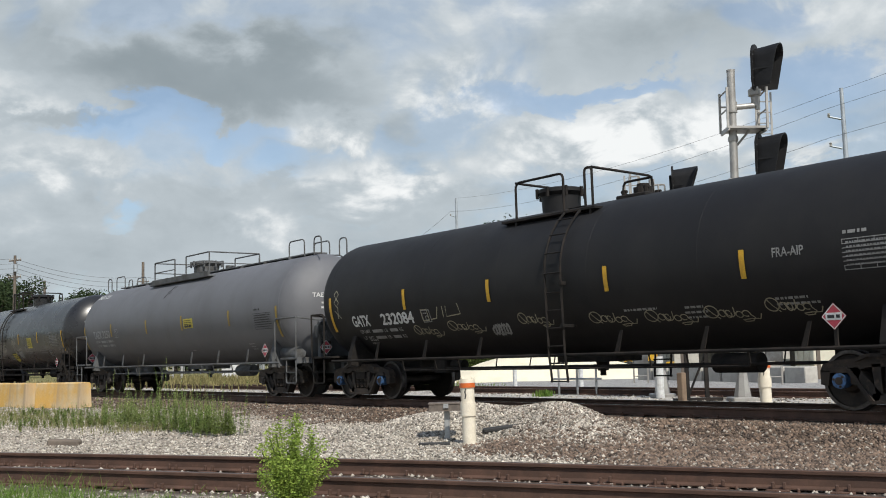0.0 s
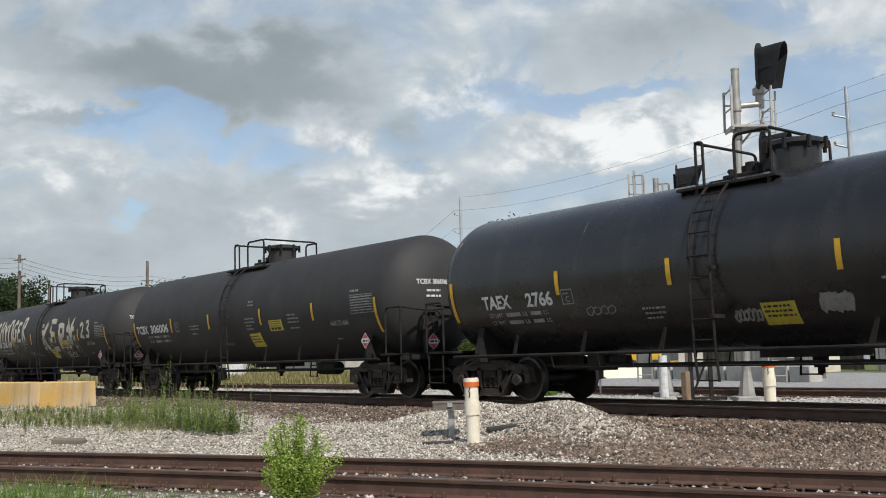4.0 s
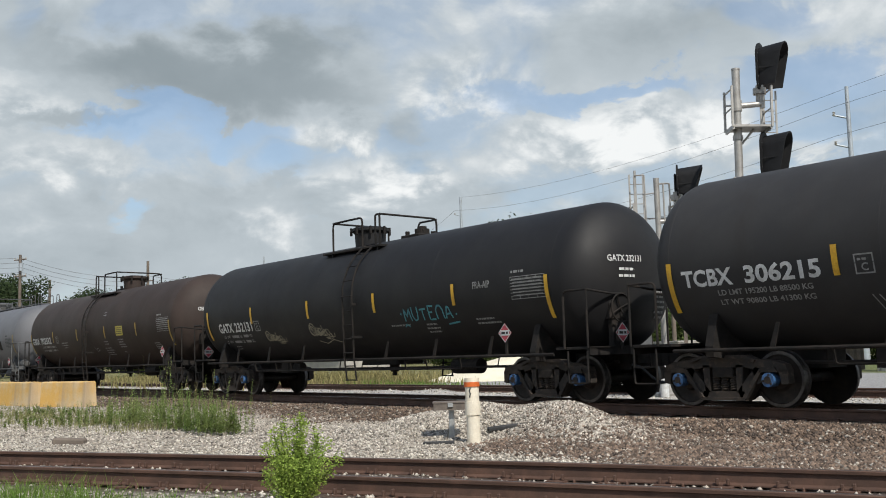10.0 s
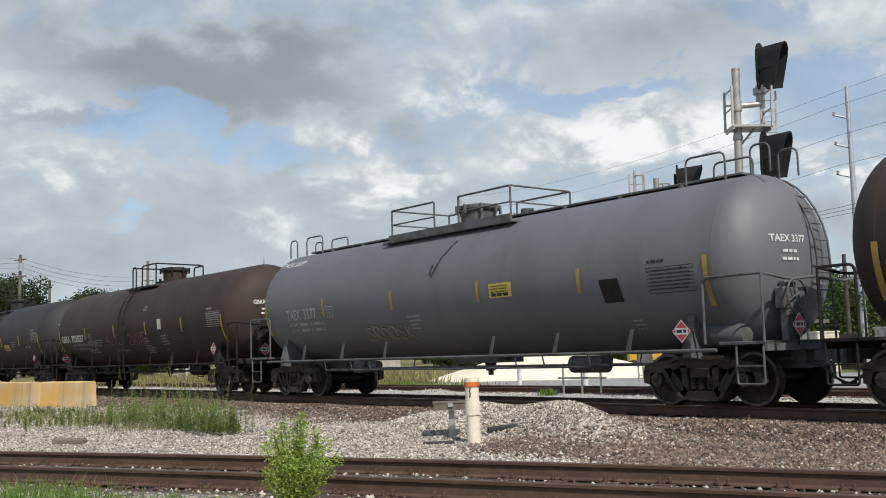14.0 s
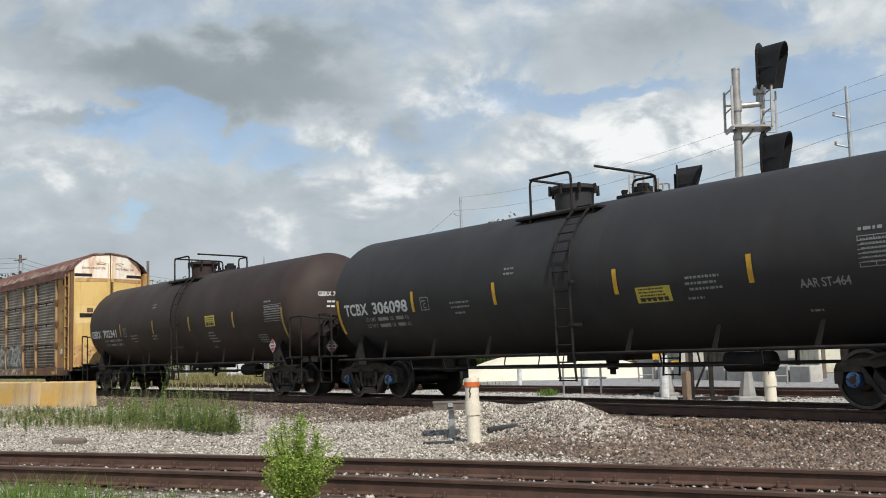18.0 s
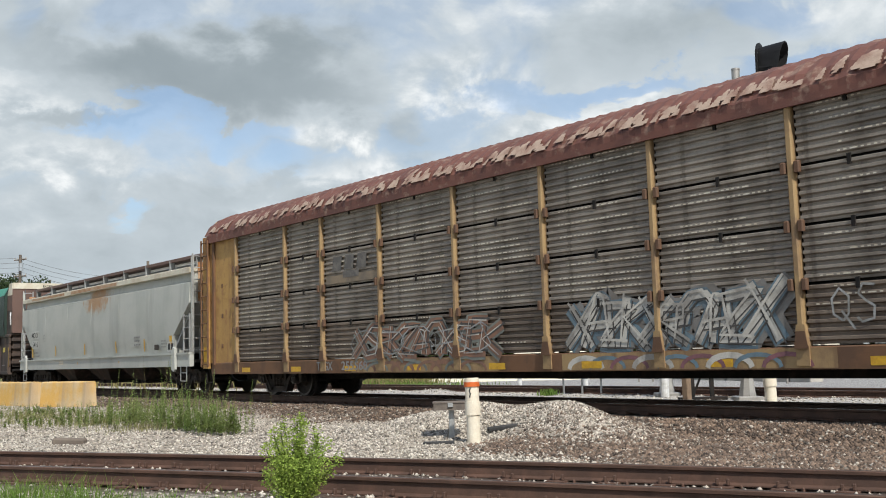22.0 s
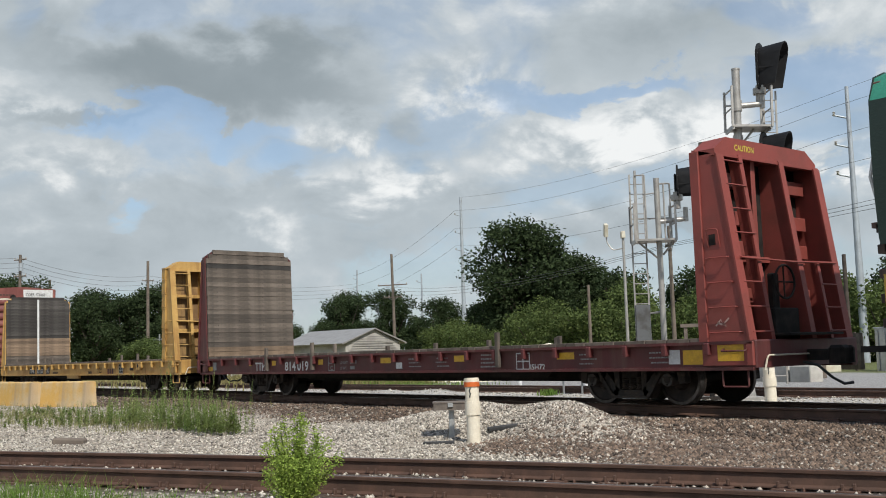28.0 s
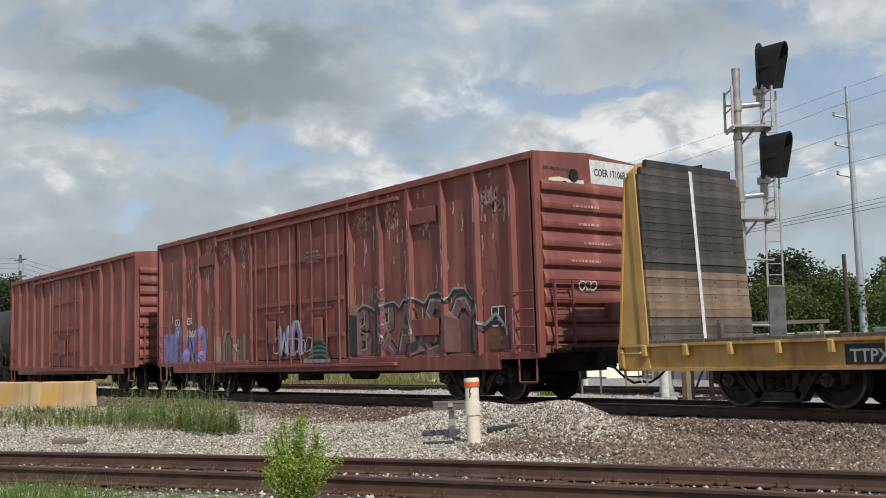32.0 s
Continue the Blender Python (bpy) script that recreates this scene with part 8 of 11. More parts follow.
        words("stencil", [(fitted("LD LMT 180000", 0.78, 0.10), 0, 0.16), (bars(0.72, 1, 0.14, 0.08, 91), 0, 0.0)], -2.72, 0.70, y - 0.003, GON_BROWN, car)
        part("test_frame", on_side(rect(0.40, 0.36), 4.78, 0.68, y - 0.003), BLACK_INK, car)
        part("test_frame", on_side(frame_lines(0.40, 0.36, 0.025, 2, 1), 4.78, 0.68, y - 0.006), WHITE, car)
        part("data_stencil", on_side(rect(0.34, 0.10), 5.82, 0.78, y - 0.003), GON_BROWN, car)
        part("jacking_pad", Shape().box(6.52, 6.92, -1.53, -1.42, 0.80, 1.06, 0.03), paint, car)
        part("sill_plate", Shape().box(-0.83, 0.55, -1.49, -1.40, 0.50, 0.66, 0.01), paint, car)
        part("pad_hole", Shape().cyl((6.72, -1.536, 0.94), (6.72, -1.52, 0.94), 0.06, 10), GEAR, car)
        part("end_lettering", on_end(fitted("TTPX 81355", 0.62, 0.11), 0.62, 4.24, front_in + 0.475), GON_BROWN, car)
        part("white_stripe", on_end(rect(0.09, 3.2), -0.07, 1.18, -rear_in + 0.112), WHITE, rear)
        part("top_beam", Shape().prism([(-0.95, 4.36), (0.95, 4.36), (0.86, 4.47), (-0.84, 4.47)], -rear_in - 0.2, -rear_in + 0.06, "x"), RACK_RUST, rear)
    else:
        words("lettering", [(fitted(a, 0.76, 0.33), -6.51, 0), (fitted("814", 0.58, 0.33), -4.84, 0), (fitted("019", 0.58, 0.33), -4.18, 0)], 0.0, 0.71, y, WHITE, car)
        for x, w in ((-9.66, 0.42), (-6.9, 0.16), (-5.55, 0.22), (-3.1, 0.22), (-0.31, 0.42), (2.45, 0.34), (5.57, 0.46), (8.56, 0.50)):
            part("yellow_flag", on_side(rect(w, 0.13 if w < 0.5 else 0.24), x, 0.85 if abs(x) < 8 else 0.72, y), YELLOW, car)
        part("white_plate", on_side(rect(0.22, 0.24), -9.2, 0.74, y), WHITE_DIM, car)
        part("test_frame", on_side(frame_lines(0.40, 0.34, 0.025, 1, 1), 4.42, 0.66, y), WHITE, car)
        part("stencil", on_side(fitted("JSH72", 0.42, 0.16), 4.82, 0.66, y), WHITE, car)
        words("stencil", [(frame_lines(0.30, 0.40, 0.025, 1), 0, 0), (fitted("C", 0.12, 0.15), 0.09, 0.03)], -2.62, 0.68, y, WHITE_DIM, car)
        words("stencil", [(fitted("LD LMT", 0.36, 0.09), 0, 0.14), (bars(0.3, 1, 0.1, 0.08, 90), 0.46, 0.14), (fitted("LT WT", 0.30, 0.09), 0, 0), (bars(0.26, 1, 0.1, 0.08, 89), 0.46, 0.0)], -2.08, 0.72, y, WHITE_DIM, car)
        for x, q in ((0.78, 92), (1.8, 93), (6.15, 97), (7.82, 98)):
            part("data_stencil", on_side(bars(0.52, 3, 0.085, 0.025, q), x, 0.92, y), WHITE_DIM, car)
        part("data_stencil", on_side(bars(0.58, 4, 0.08, 0.03, 96), 3.32, 0.96, y), WHITE_DIM, car)
        part("white_plate", on_side(rect(0.24, 0.24), 8.26, 0.73, y - 0.002), WHITE, car)
        part("white_plate", on_side(rect(0.24, 0.14), 0.32, 0.72, y - 0.002), WHITE, car)
        part("caution_stencil", on_end(fitted("CAUTION", 0.55, 0.14, 0.02), -0.95, 4.28, front_in + 0.464), DECAL, car)
    # wooden stakes standing in pockets
    for x, h in (((-5.72, 0.30), (-3.28, 0.42), (-2.4, 0.34), (1.75, 0.2), (3.96, 0.42), (5.6, 0.24)) if not yellow else ((-8.15, 0.40), (-4.0, 0.40), (-3.0, 0.32), (4.9, 0.3), (6.4, 0.34))):
        part("wood_stake", Shape().box(x - 0.05, x + 0.05, -1.58 if x in (3.96, -3.28, -5.72) else -1.44, -1.50 if x in (3.96, -3.28, -5.72) else -1.37, 0.72 if x in (3.96, -3.28, -5.72) else 1.13, 1.13 + h * 0.7, 0.01), PLANK, car)
    for x, h in ((-4.2, 0.25), (0.2, 0.3), (2.6, 0.28)):
        part("wood_stake", Shape().box(x - 0.05, x + 0.05, 1.46, 1.56, 0.9, 1.13 + h * 0.7, 0.01), PLANK, car)
    return car


TRAIN.append((flatcar(FLAT_RED, BULK_RED, ("TTPX", "814 019"), "dark red bulkhead flatcar, empty, lined with weathered planks", False, 9.97, 8.99, 9.53, (-6.82, 7.06)), -97.68))
TRAIN.append((flatcar(FLAT_YEL, FLAT_YEL, ("TTPX", "81355"), "yellow bulkhead flatcar, empty, with grey and brown planks", True, 10.25, 8.93, 9.60, (-7.35, 7.05)), -119.4))


# ---- boxcars ----
def boxcar(half, marks, label, posts, doors, trucks, first):
    car = thing("boxcar", label, "boxcar", "cars of the freight train")
    W = 1.50
    for y in (-1, 1):
        part("side_sheet", Shape().box(-half + 0.05, half - 0.05, min(y * (W - 0.05), y * W), max(y * (W - 0.05), y * W), 0.95, 4.92), BOX_RED, car)
        part("top_chord", Shape().box(-half, half, min(y * (W - 0.02), y * 1.61), max(y * (W - 0.02), y * 1.61), 4.82, 4.97, 0.02), BOX_RED, car)
        part("side_sill", Shape().box(-half + 1.2, half - 1.2, min(y * 1.48, y * 1.58), max(y * 1.48, y * 1.58), 0.68, 0.98, 0.01), BOX_RED, car)
        part("end_sill_side", Shape().box(-half, half, min(y * 1.48, y * 1.56), max(y * 1.48, y * 1.56), 0.88, 1.02, 0.01), BOX_RED, car)
        for x in posts + [-half + 0.08, half - 0.08]:
            part("side_post", Shape().prism([(x - 0.09, y * W), (x - 0.045, y * 1.60), (x + 0.045, y * 1.60), (x + 0.09, y * W)], 0.98, 4.84, "z"), BOX_RED, car)
        for a, b in doors:
            s = Shape().box(a, b, min(y * 1.50, y * 1.56), max(y * 1.50, y * 1.56), 0.86, 4.60, 0.01)
            d = part("plug_door", s, BOX_RED, car)
            w = b - a
            for z in (1.55, 2.45, 3.55):
                part("door_rib", Shape().box(a + 0.03, b - 0.03, min(y * 1.56, y * 1.60), max(y * 1.56, y * 1.60), z, z + 0.10, 0.01), BOX_RED, d)
            for q in (0.10, 0.36, 0.66, 0.92):
                part("lock_rod", Shape().cyl((a + w * q, y * 1.615, 0.80), (a + w * q, y * 1.615, 4.66), 0.022, 6), BOX_RED, d)
            part("door_handle", Shape().box(a + w * 0.42, a + w * 0.58, min(y * 1.60, y * 1.66), max(y * 1.60, y * 1.66), 1.45, 2.05, 0.02).box(a + w * 0.25, a + w * 0.75, min(y * 1.60, y * 1.64), max(y * 1.60, y * 1.64), 2.25, 2.31), BOX_RED, d)
        part("door_track", Shape().box(doors[0][0] - 2.0, doors[-1][1] + 2.2, min(y * 1.56, y * 1.68), max(y * 1.56, y * 1.68), 0.80, 0.87, 0.01), BOX_RED, car)
        part("door_track", Shape().box(doors[0][0] - 2.2, doors[-1][1] + 2.4, min(y * 1.56, y * 1.66), max(y * 1.56, y * 1.66), 4.60, 4.68, 0.01), BOX_RED, car)
    part("roof", Shape().prism([(-1.58, 4.97), (0, 5.07), (1.58, 4.97), (1.58, 4.93), (-1.58, 4.93)], -half, half, "x"), BOX_ROOF, car)
    for i in range(int(half * 2 / 1.1)):
        x = -half + 0.5 + i * 1.1
        part("roof_rib", Shape().prism([(-1.58, 4.98), (0, 5.085), (1.58, 4.98), (1.58, 4.97), (0, 5.07), (-1.58, 4.97)], x - 0.05, x + 0.05, "x"), BOX_ROOF, car)
    part("floor", Shape().box(-half + 0.1, half - 0.1, -1.45, 1.45, 0.95, 1.05).box(-half, half, -0.3, 0.3, 0.6, 0.96), GEAR, car)
    for k in (-1, 1):
        e = half
        part("end_wall", Shape().box(min(k * (e - 0.08), k * e), max(k * (e - 0.08), k * e), -1.5, 1.5, 0.98, 4.96, 0.01), BOX_RED, car)
        part("end_top_panel", Shape().prism([(-1.56, 4.36), (1.56, 4.36), (1.56, 4.95), (0, 5.05), (-1.56, 4.95)], k * e, k * (e + 0.05), "x"), BOX_RED, car)
        z = 1.16
        while z < 4.2:
            part("end_corrugation", Shape().prism([(k * e, z), (k * (e + 0.075), z + 0.05), (k * (e + 0.085), z + 0.10), (k * (e + 0.085), z + 0.16), (k * (e + 0.03), z + 0.31), (k * e, z + 0.335)], -1.42, 1.42, "y"), BOX_RED, car)
            z += 0.375
        for y in (-1, 1):
            part("corner_post", Shape().box(min(k * (e - 0.1), k * (e + 0.06)), max(k * (e - 0.1), k * (e + 0.06)), min(y * 1.44, y * 1.60), max(y * 1.44, y * 1.60), 0.9, 4.95, 0.02), BOX_RED, car)
            for zz in (1.15, 1.5, 1.85, 2.2):
                part("ladder_rung", Shape().tube(loop_pts([(k * (e - 0.6), y * 1.5, zz), (k * (e - 0.6), y * 1.66, zz), (k * (e - 0.1), y * 1.66, zz), (k * (e - 0.1), y * 1.58, zz)], 0.03), 0.012, 5), BOX_RED, car)
            part("sill_step", Shape().tube(loop_pts([(k * (e - 0.62), y * 1.55, 0.95), (k * (e - 0.62), y * 1.55, 0.42), (k * (e - 0.12), y * 1.55, 0.42), (k * (e - 0.12), y * 1.55, 0.95)], 0.04), 0.02, 6), BOX_RED, car)
        part("end_ladder", ladder_shape(k * (e + 0.2), -1.05, 1.05, 2.40, 0.5, 0.33, along="y").tube(loop_pts([(k * (e + 0.03), -1.3, 2.42), (k * (e + 0.2), -1.3, 2.42), (k * (e + 0.2), 1.3, 2.42), (k * (e + 0.03), 1.3, 2.42)], 0.03), 0.016, 5), BOX_RED, car)
        part("crossover_platform", Shape().box(min(k * e, k * (e + 0.35)), max(k * e, k * (e + 0.35)), -1.2, 1.2, 1.02, 1.07), GEAR, car)
        part("end_plate", Shape().box(min(k * e, k * (e + 0.18)), max(k * e, k * (e + 0.18)), 0.30, 0.95, 1.62, 1.98, 0.02), BOX_RED, car)
    couplers(car, half + 1.02, GEAR)
    part("brake_rigging", Shape().box(-1.2, -0.6, -0.9, -0.4, 0.42, 0.85, 0.04).cyl((1.5, -0.8, 0.62), (2.4, -0.8, 0.62), 0.17, 14).tube([(-4.5, -1.0, 0.62), (4.5, -1.0, 0.62)], 0.02, 5), GEAR, car)
    for x in trucks:
        truck(car, x, CAP_DARK, GEAR)
    if first:
        part("number_panel", on_end(([(0, 0), (1.5, 0), (1.5, 0.5), (-0.03, 0.5)], [(0, 1, 2, 3)]), 0.02, 4.43, half + 0.054), WHITE, car, "white number panel")
        part("end_lettering", on_end(fitted("COER 171068", 0.95, 0.22, 0.02), 0.12, 4.60, half + 0.058), BLACK_INK, car)
        part("end_vent", Shape().cyl((half + 0.05, -0.5, 4.55), (half + 0.08, -0.5, 4.55), 0.13, 12), GEAR, car)
        part("end_stencil", on_end(bars(0.9, 1, 0.1, 0.06, 101), -1.4, 4.62, half + 0.056), GON_BROWN, car)
        for z, u in ((3.92, -0.6), (3.55, -0.5), (3.17, -0.3), (2.80, -0.7)):
            part("end_stencil", on_end(bars(0.9, 1, 0.1, 0.05, int(z * 10)), u, z - 0.02, half + 0.094), BOX_SCUFF, car)
        part("scuff", on_end(strokes([[(0, 0), (0.3, 0.05), (0.7, 0.0), (1.0, 0.03)], [(0.2, -0.06), (0.5, -0.02)]], 0.09), -1.2, 4.40, half + 0.057), HOP_TRIM, car)
        part("end_graffiti", on_end(strokes(scribble(103, 3, 0.5, 0.22), 0.03), -0.5, 2.2, half + 0.094), GRAF_WHITE, car)
        words("lettering", [(fitted("CO", 0.38, 0.30), 0, 0.40), (fitted("ER", 0.44, 0.30), 0.90, 0.40), (fitted("17", 0.34, 0.30), 0, 0.0), (fitted("1068", 0.78, 0.30), 0.84, 0.0)], -7.95, 1.80, -1.522, WHITE, car)
        part("data_frame", on_side(rect(0.44, 0.42), 7.7, 1.55, -1.506), BLACK_INK, car)
        part("data_frame", on_side(frame_lines(0.44, 0.42, 0.03, 0, 1), 7.7, 1.55, -1.51), WHITE, car)
        part("orange_plate", on_side(rect(0.60, 0.26), 7.63, 1.10, -1.52), RACK_RUST, car, "orange notice plate")
        part("side_panel", Shape().box(4.95, 6.0, -1.58, -1.5, 3.95, 4.30, 0.01), BOX_RED, car)
        part("side_panel", Shape().box(4.95, 6.0, -1.58, -1.5, 1.45, 1.82, 0.01), BOX_RED, car)
        part("side_panel", Shape().box(-6.0, -4.95, -1.58, -1.5, 3.95, 4.30, 0.01), BOX_RED, car)
        part("data_stencil", on_side(bars(0.8, 3, 0.13, 0.06, 105), 0.4, 3.75, -1.565), WHITE_DIM, car)
        part("data_stencil", on_side(bars(0.6, 3, 0.12, 0.05, 106), 7.4, 4.35, -1.506), WHITE_DIM, car)
        # outlined letters over sheet and posts, chalk highlights, violet and green painting
        def paint_word(lines_, wide, x0, z0, mat, lift, lab=""):
            dense = []
            for q in lines_:
                row = []
                for (p0, r0), (p1, r1) in zip(q, q[1:]):
                    m = max(1, int(math.hypot(p1 - p0, r1 - r0) / 0.06))
                    row += [(p0 + (p1 - p0) * i / m, r0 + (r1 - r0) * i / m) for i in range(m)]
                dense.append(row + [q[-1]])
            rise = lambda x: max([0.0] + [0.1 * min(1.0, max(0.0, (0.09 - abs(x - p)) / 0.045)) for p in posts])
            out = Shape()
            for i, row in enumerate(dense):
                flat = strokes([row], wide)
                out.add([(x0 + u, -1.502 - lift - 0.0002 * i - rise(x0 + u), z0 + v) for u, v in flat[0]], flat[1])
            part("graffiti", out, mat, car, lab)
        big = word("brasn", 0.96, 0.80, 1.02)
        paint_word(big, 0.44, 2.62, 1.06, GRAF_PLUM, 0.004)
        paint_word(big, 0.36, 2.62, 1.06, GRAF_BLACK, 0.007, "black outlined graffiti letters")
        paint_word(big, 0.25, 2.62, 1.06, GRAF_PLUM, 0.010)
        paint_word(big, 0.04, 2.55, 1.14, GRAF_GREY, 0.013)
        crown = [(0.0, 0.55), (0.15, 1.0), (0.5, 1.12), (0.85, 1.02), (1.0, 0.92), (1.4, 1.1), (1.75, 1.12), (1.95, 0.98), (2.1, 1.14), (2.5, 1.16), (2.9, 1.02), (3.1, 1.22), (3.4, 1.24), (3.7, 1.05), (3.95, 1.28), (4.3, 1.26), (4.55, 1.0), (4.6, 0.55), (4.9, 0.42), (5.3, 0.62), (5.55, 0.3), (5.35, -0.05), (4.8, -0.12)]
        paint_word([crown], 0.07, 2.55, 1.08, GRAF_BLACK, 0.014)
        paint_word([[(x, z + 0.07) for x, z in crown[:17]]], 0.04, 2.55, 1.08, GRAF_GREY, 0.0155)
        paint_word([[(4.7, 0.6), (4.95, 0.52), (5.3, 0.74), (5.62, 0.42), (5.6, 0.1)]], 0.07, 2.55, 1.08, GRAF_GREY, 0.0165)
        hat = word("hnwo", 0.80, 0.62, 0.95)
        paint_word(hat, 0.36, -8.75, 0.98, GRAF_VIOLET, 0.006, "violet graffiti letters")
        paint_word(hat, 0.05, -8.69, 1.0, GRAF_GREY, 0.010)
        old = word("inhi", 0.56, 0.44, 0.75)
        paint_word(old, 0.26, -4.95, 0.98, GRAF_TAN, 0.006)
        paint_word(old, 0.05, -4.9, 1.0, GRAF_BLACK, 0.010)
        part("graffiti", sprayed(word("wn", 0.66, 0.5, 0.75), 0.24, -0.88, 1.1, -1.625), GRAF_VIOLET, car)
        part("graffiti", sprayed(word("wn", 0.66, 0.5, 0.8), 0.07, -0.85, 1.12, -1.63), GRAF_WHITE, car)
        paint_word(word("wsk", 0.24, 0.2, 0.34), 0.02, 3.25, 2.3, GRAF_GREY, 0.008)
        dome = [[(0.55 + 0.5 * (1 - i / 9) * math.cos(a), 0.08 * i + 0.3 * (i / 9) + 0.10 * math.sin(a)) for a in [math.pi * q / 10 for q in range(11)]] for i in range(9)]
        part("graffiti", on_side(([(0.02, 0), (1.08, 0), (0.95, 0.55), (0.55, 1.0), (0.15, 0.55)], [(0, 1, 2, 3, 4)]), 0.55, 1.0, -1.622), GRAF_BLACK, car)
        part("graffiti", on_side(strokes(dome, 0.05), 0.55, 1.0, -1.628), GRAF_GREEN, car, "green striped painted dome")
        part("graffiti", on_side(rect(1.3, 0.12), 0.35, 0.9, -1.622), WHITE_DIM, car)
        part("graffiti", sprayed(scribble(132, 6, 2.0, 0.5), 0.03, -1.2, 1.1, -1.63), GRAF_WHITE, car)
        part("graffiti", sprayed(scribble(133, 8, 2.8, 0.6), 0.04, -8.6, 1.0, -1.515), GRAF_VIOLET, car)
        tagged(part("scraped_paint", on_side(strokes([[(u, v), (u + 0.05, v - l * 0.5), (u + 0.02, v - l)] for u, v, l in [(random.Random(i).uniform(-8.5, 8.5), random.Random(i + 50).uniform(2.6, 4.2), random.Random(i + 90).uniform(0.2, 0.8)) for i in range(46)]], 0.06), 0, 0, -1.505), BOX_ROOF, car), kind="stuff")
        tagged(part("chalk_scuff", on_side(strokes([[(u, v), (u + 0.03, v - l * 0.5), (u - 0.02, v - l)] for u, v, l in [(random.Random(i + 300).uniform(-8.8, 8.8), random.Random(i + 350).uniform(1.6, 4.5), random.Random(i + 390).uniform(0.15, 0.7)) for i in range(90)]], 0.045), 0, 0, -1.506), BOX_SCUFF, car), kind="stuff")
        rnd = random.Random(77)
        smear = []
        for u, v, w, n in ((2.95, 4.3, 0.3, 26), (4.3, 4.35, 0.35, 34), (5.5, 4.1, 0.3, 18), (7.85, 4.2, 0.28, 30), (-3.2, 4.2, 0.3, 24), (-5.5, 4.3, 0.35, 24), (-4.3, 4.3, 0.3, 24), (-6.6, 4.0, 0.3, 16), (-1.5, 4.1, 0.4, 20)):
            for i in range(n):
                x, z = u + rnd.gauss(0, w * 0.5), v + rnd.gauss(0, 0.25)
                if min(abs(x - p) for p in posts) > 0.13 and not -2.5 < x < 2.4:
                    smear.append([(x, z), (x + rnd.uniform(-0.04, 0.04), z - rnd.uniform(0.05, 0.22))])
        tagged(part("chalk_smear", on_side(strokes(smear, 0.045), 0, 0, -1.5065), BOX_SCUFF, car), kind="stuff")
        tagged(part("post_scuff", on_side(strokes([[(p + 0.0, v), (p + 0.01, v - 0.2), (p, v - l)] for p in posts for v, l in [(random.Random(int(p * 100)).uniform(3.6, 4.6), 0.5), (random.Random(int(p * 90)).uniform(1.8, 3.4), 0.7)]], 0.035), 0, 0, -1.604), BOX_SCUFF, car), kind="stuff")
    return car


TRAIN.append((boxcar(9.15, None, "oxide red boxcar with double plug doors and graffiti along its sill", [-7.2, -6.1, -4.86, -3.76, -2.6, 2.5, 3.8, 4.98, 6.2, 7.32, 8.44], [(-2.45, -0.12), (-0.02, 2.28)], (-6.45, 6.6), True), -140.77))
TRAIN.append((boxcar(7.55, None, "plain oxide red boxcar with ribbed ends", [-6.3, -5.2, -4.1, -3.0, -1.9, 1.9, 3.0, 4.1, 5.2, 6.3], [(-1.7, 1.7)], (-5.3, 5.3), False), -159.53))


# ---- signals ----
def signal_head(parent, p, turn, tall=1.28):
    """A dark three-lamp head: oval backing and one deep common hood that opens forward."""
    h = tall
    back = [(0.40 * math.cos(a), h * 0.68 + 0.40 * math.sin(a)) for a in [math.pi * i / 16 for i in range(17)]] + [(-0.34, h * 0.04), (-0.28, 0.0), (0.28, 0.0), (0.34, h * 0.04)]
    body = part("signal_head", Shape().prism(back, -0.02, 0.02, "y")
                .box(-0.14, 0.14, 0.03, 0.10, h * 0.2, h * 0.85, 0.03), SIGNAL_BLACK, parent, at=Matrix.Translation(p) @ pose(0, 0, 0, 0, 0, turn))
    for i in range(5):
        for x in (-0.33, 0.33):
            part("bolt", Shape().cyl((x, -0.02, h * (0.08 + 0.16 * i)), (x, -0.035, h * (0.08 + 0.16 * i)), 0.014, 6), GEAR_GREY, body)
    # hood: a bent sheet, deeper at the top and flaring towards its mouth, with a seam along its side
    prof = []
    for i in range(13):
        a = math.pi * i / 12
        prof.append((0.27 * math.cos(a), h * 0.66 + 0.30 * math.sin(a)))
    prof = [(0.27, h * 0.06)] + prof + [(-0.27, h * 0.06)]
    v, f = [], []
    n = len(prof)
    deep = lambda z: -0.44 - 0.27 * max(0.0, min(1.0, z / h))
    for near, k, e in ((1, 1.0, 0.0), (0, 1.34, 0.06), (0, 1.28, 0.03), (1, 0.94, -0.02)):
        for x, z in prof:
            v.append((x * k, -0.02 if near else deep(z), z + (e if z > h * 0.6 else 0)))
    f = [(a * n + i, a * n + i + 1, (a + 1) * n + i + 1, (a + 1) * n + i) for a in range(3) for i in range(n - 1)]
    hood = part("hood", Shape().add(v, f), SIGNAL_BLACK, body)
    part("seam_strip", Shape().box(-0.345, -0.335, -0.5, -0.05, h * 0.40, h * 0.43), SIGNAL_BLACK, hood)
    for z in (0.28, 0.58, 0.88):
        part("lens", Shape().cyl((0, -0.03, z * h / 1.28), (0, -0.06, z * h / 1.28), 0.11, 16), GEAR, body)
    part("neck", Shape().cyl((0, 0.05, -0.34), (0, 0.05, 0.14), 0.10, 12).cyl((0, 0.05, -0.10), (0, 0.05, 0.06), 0.17, 12), MAST, body)
    return body


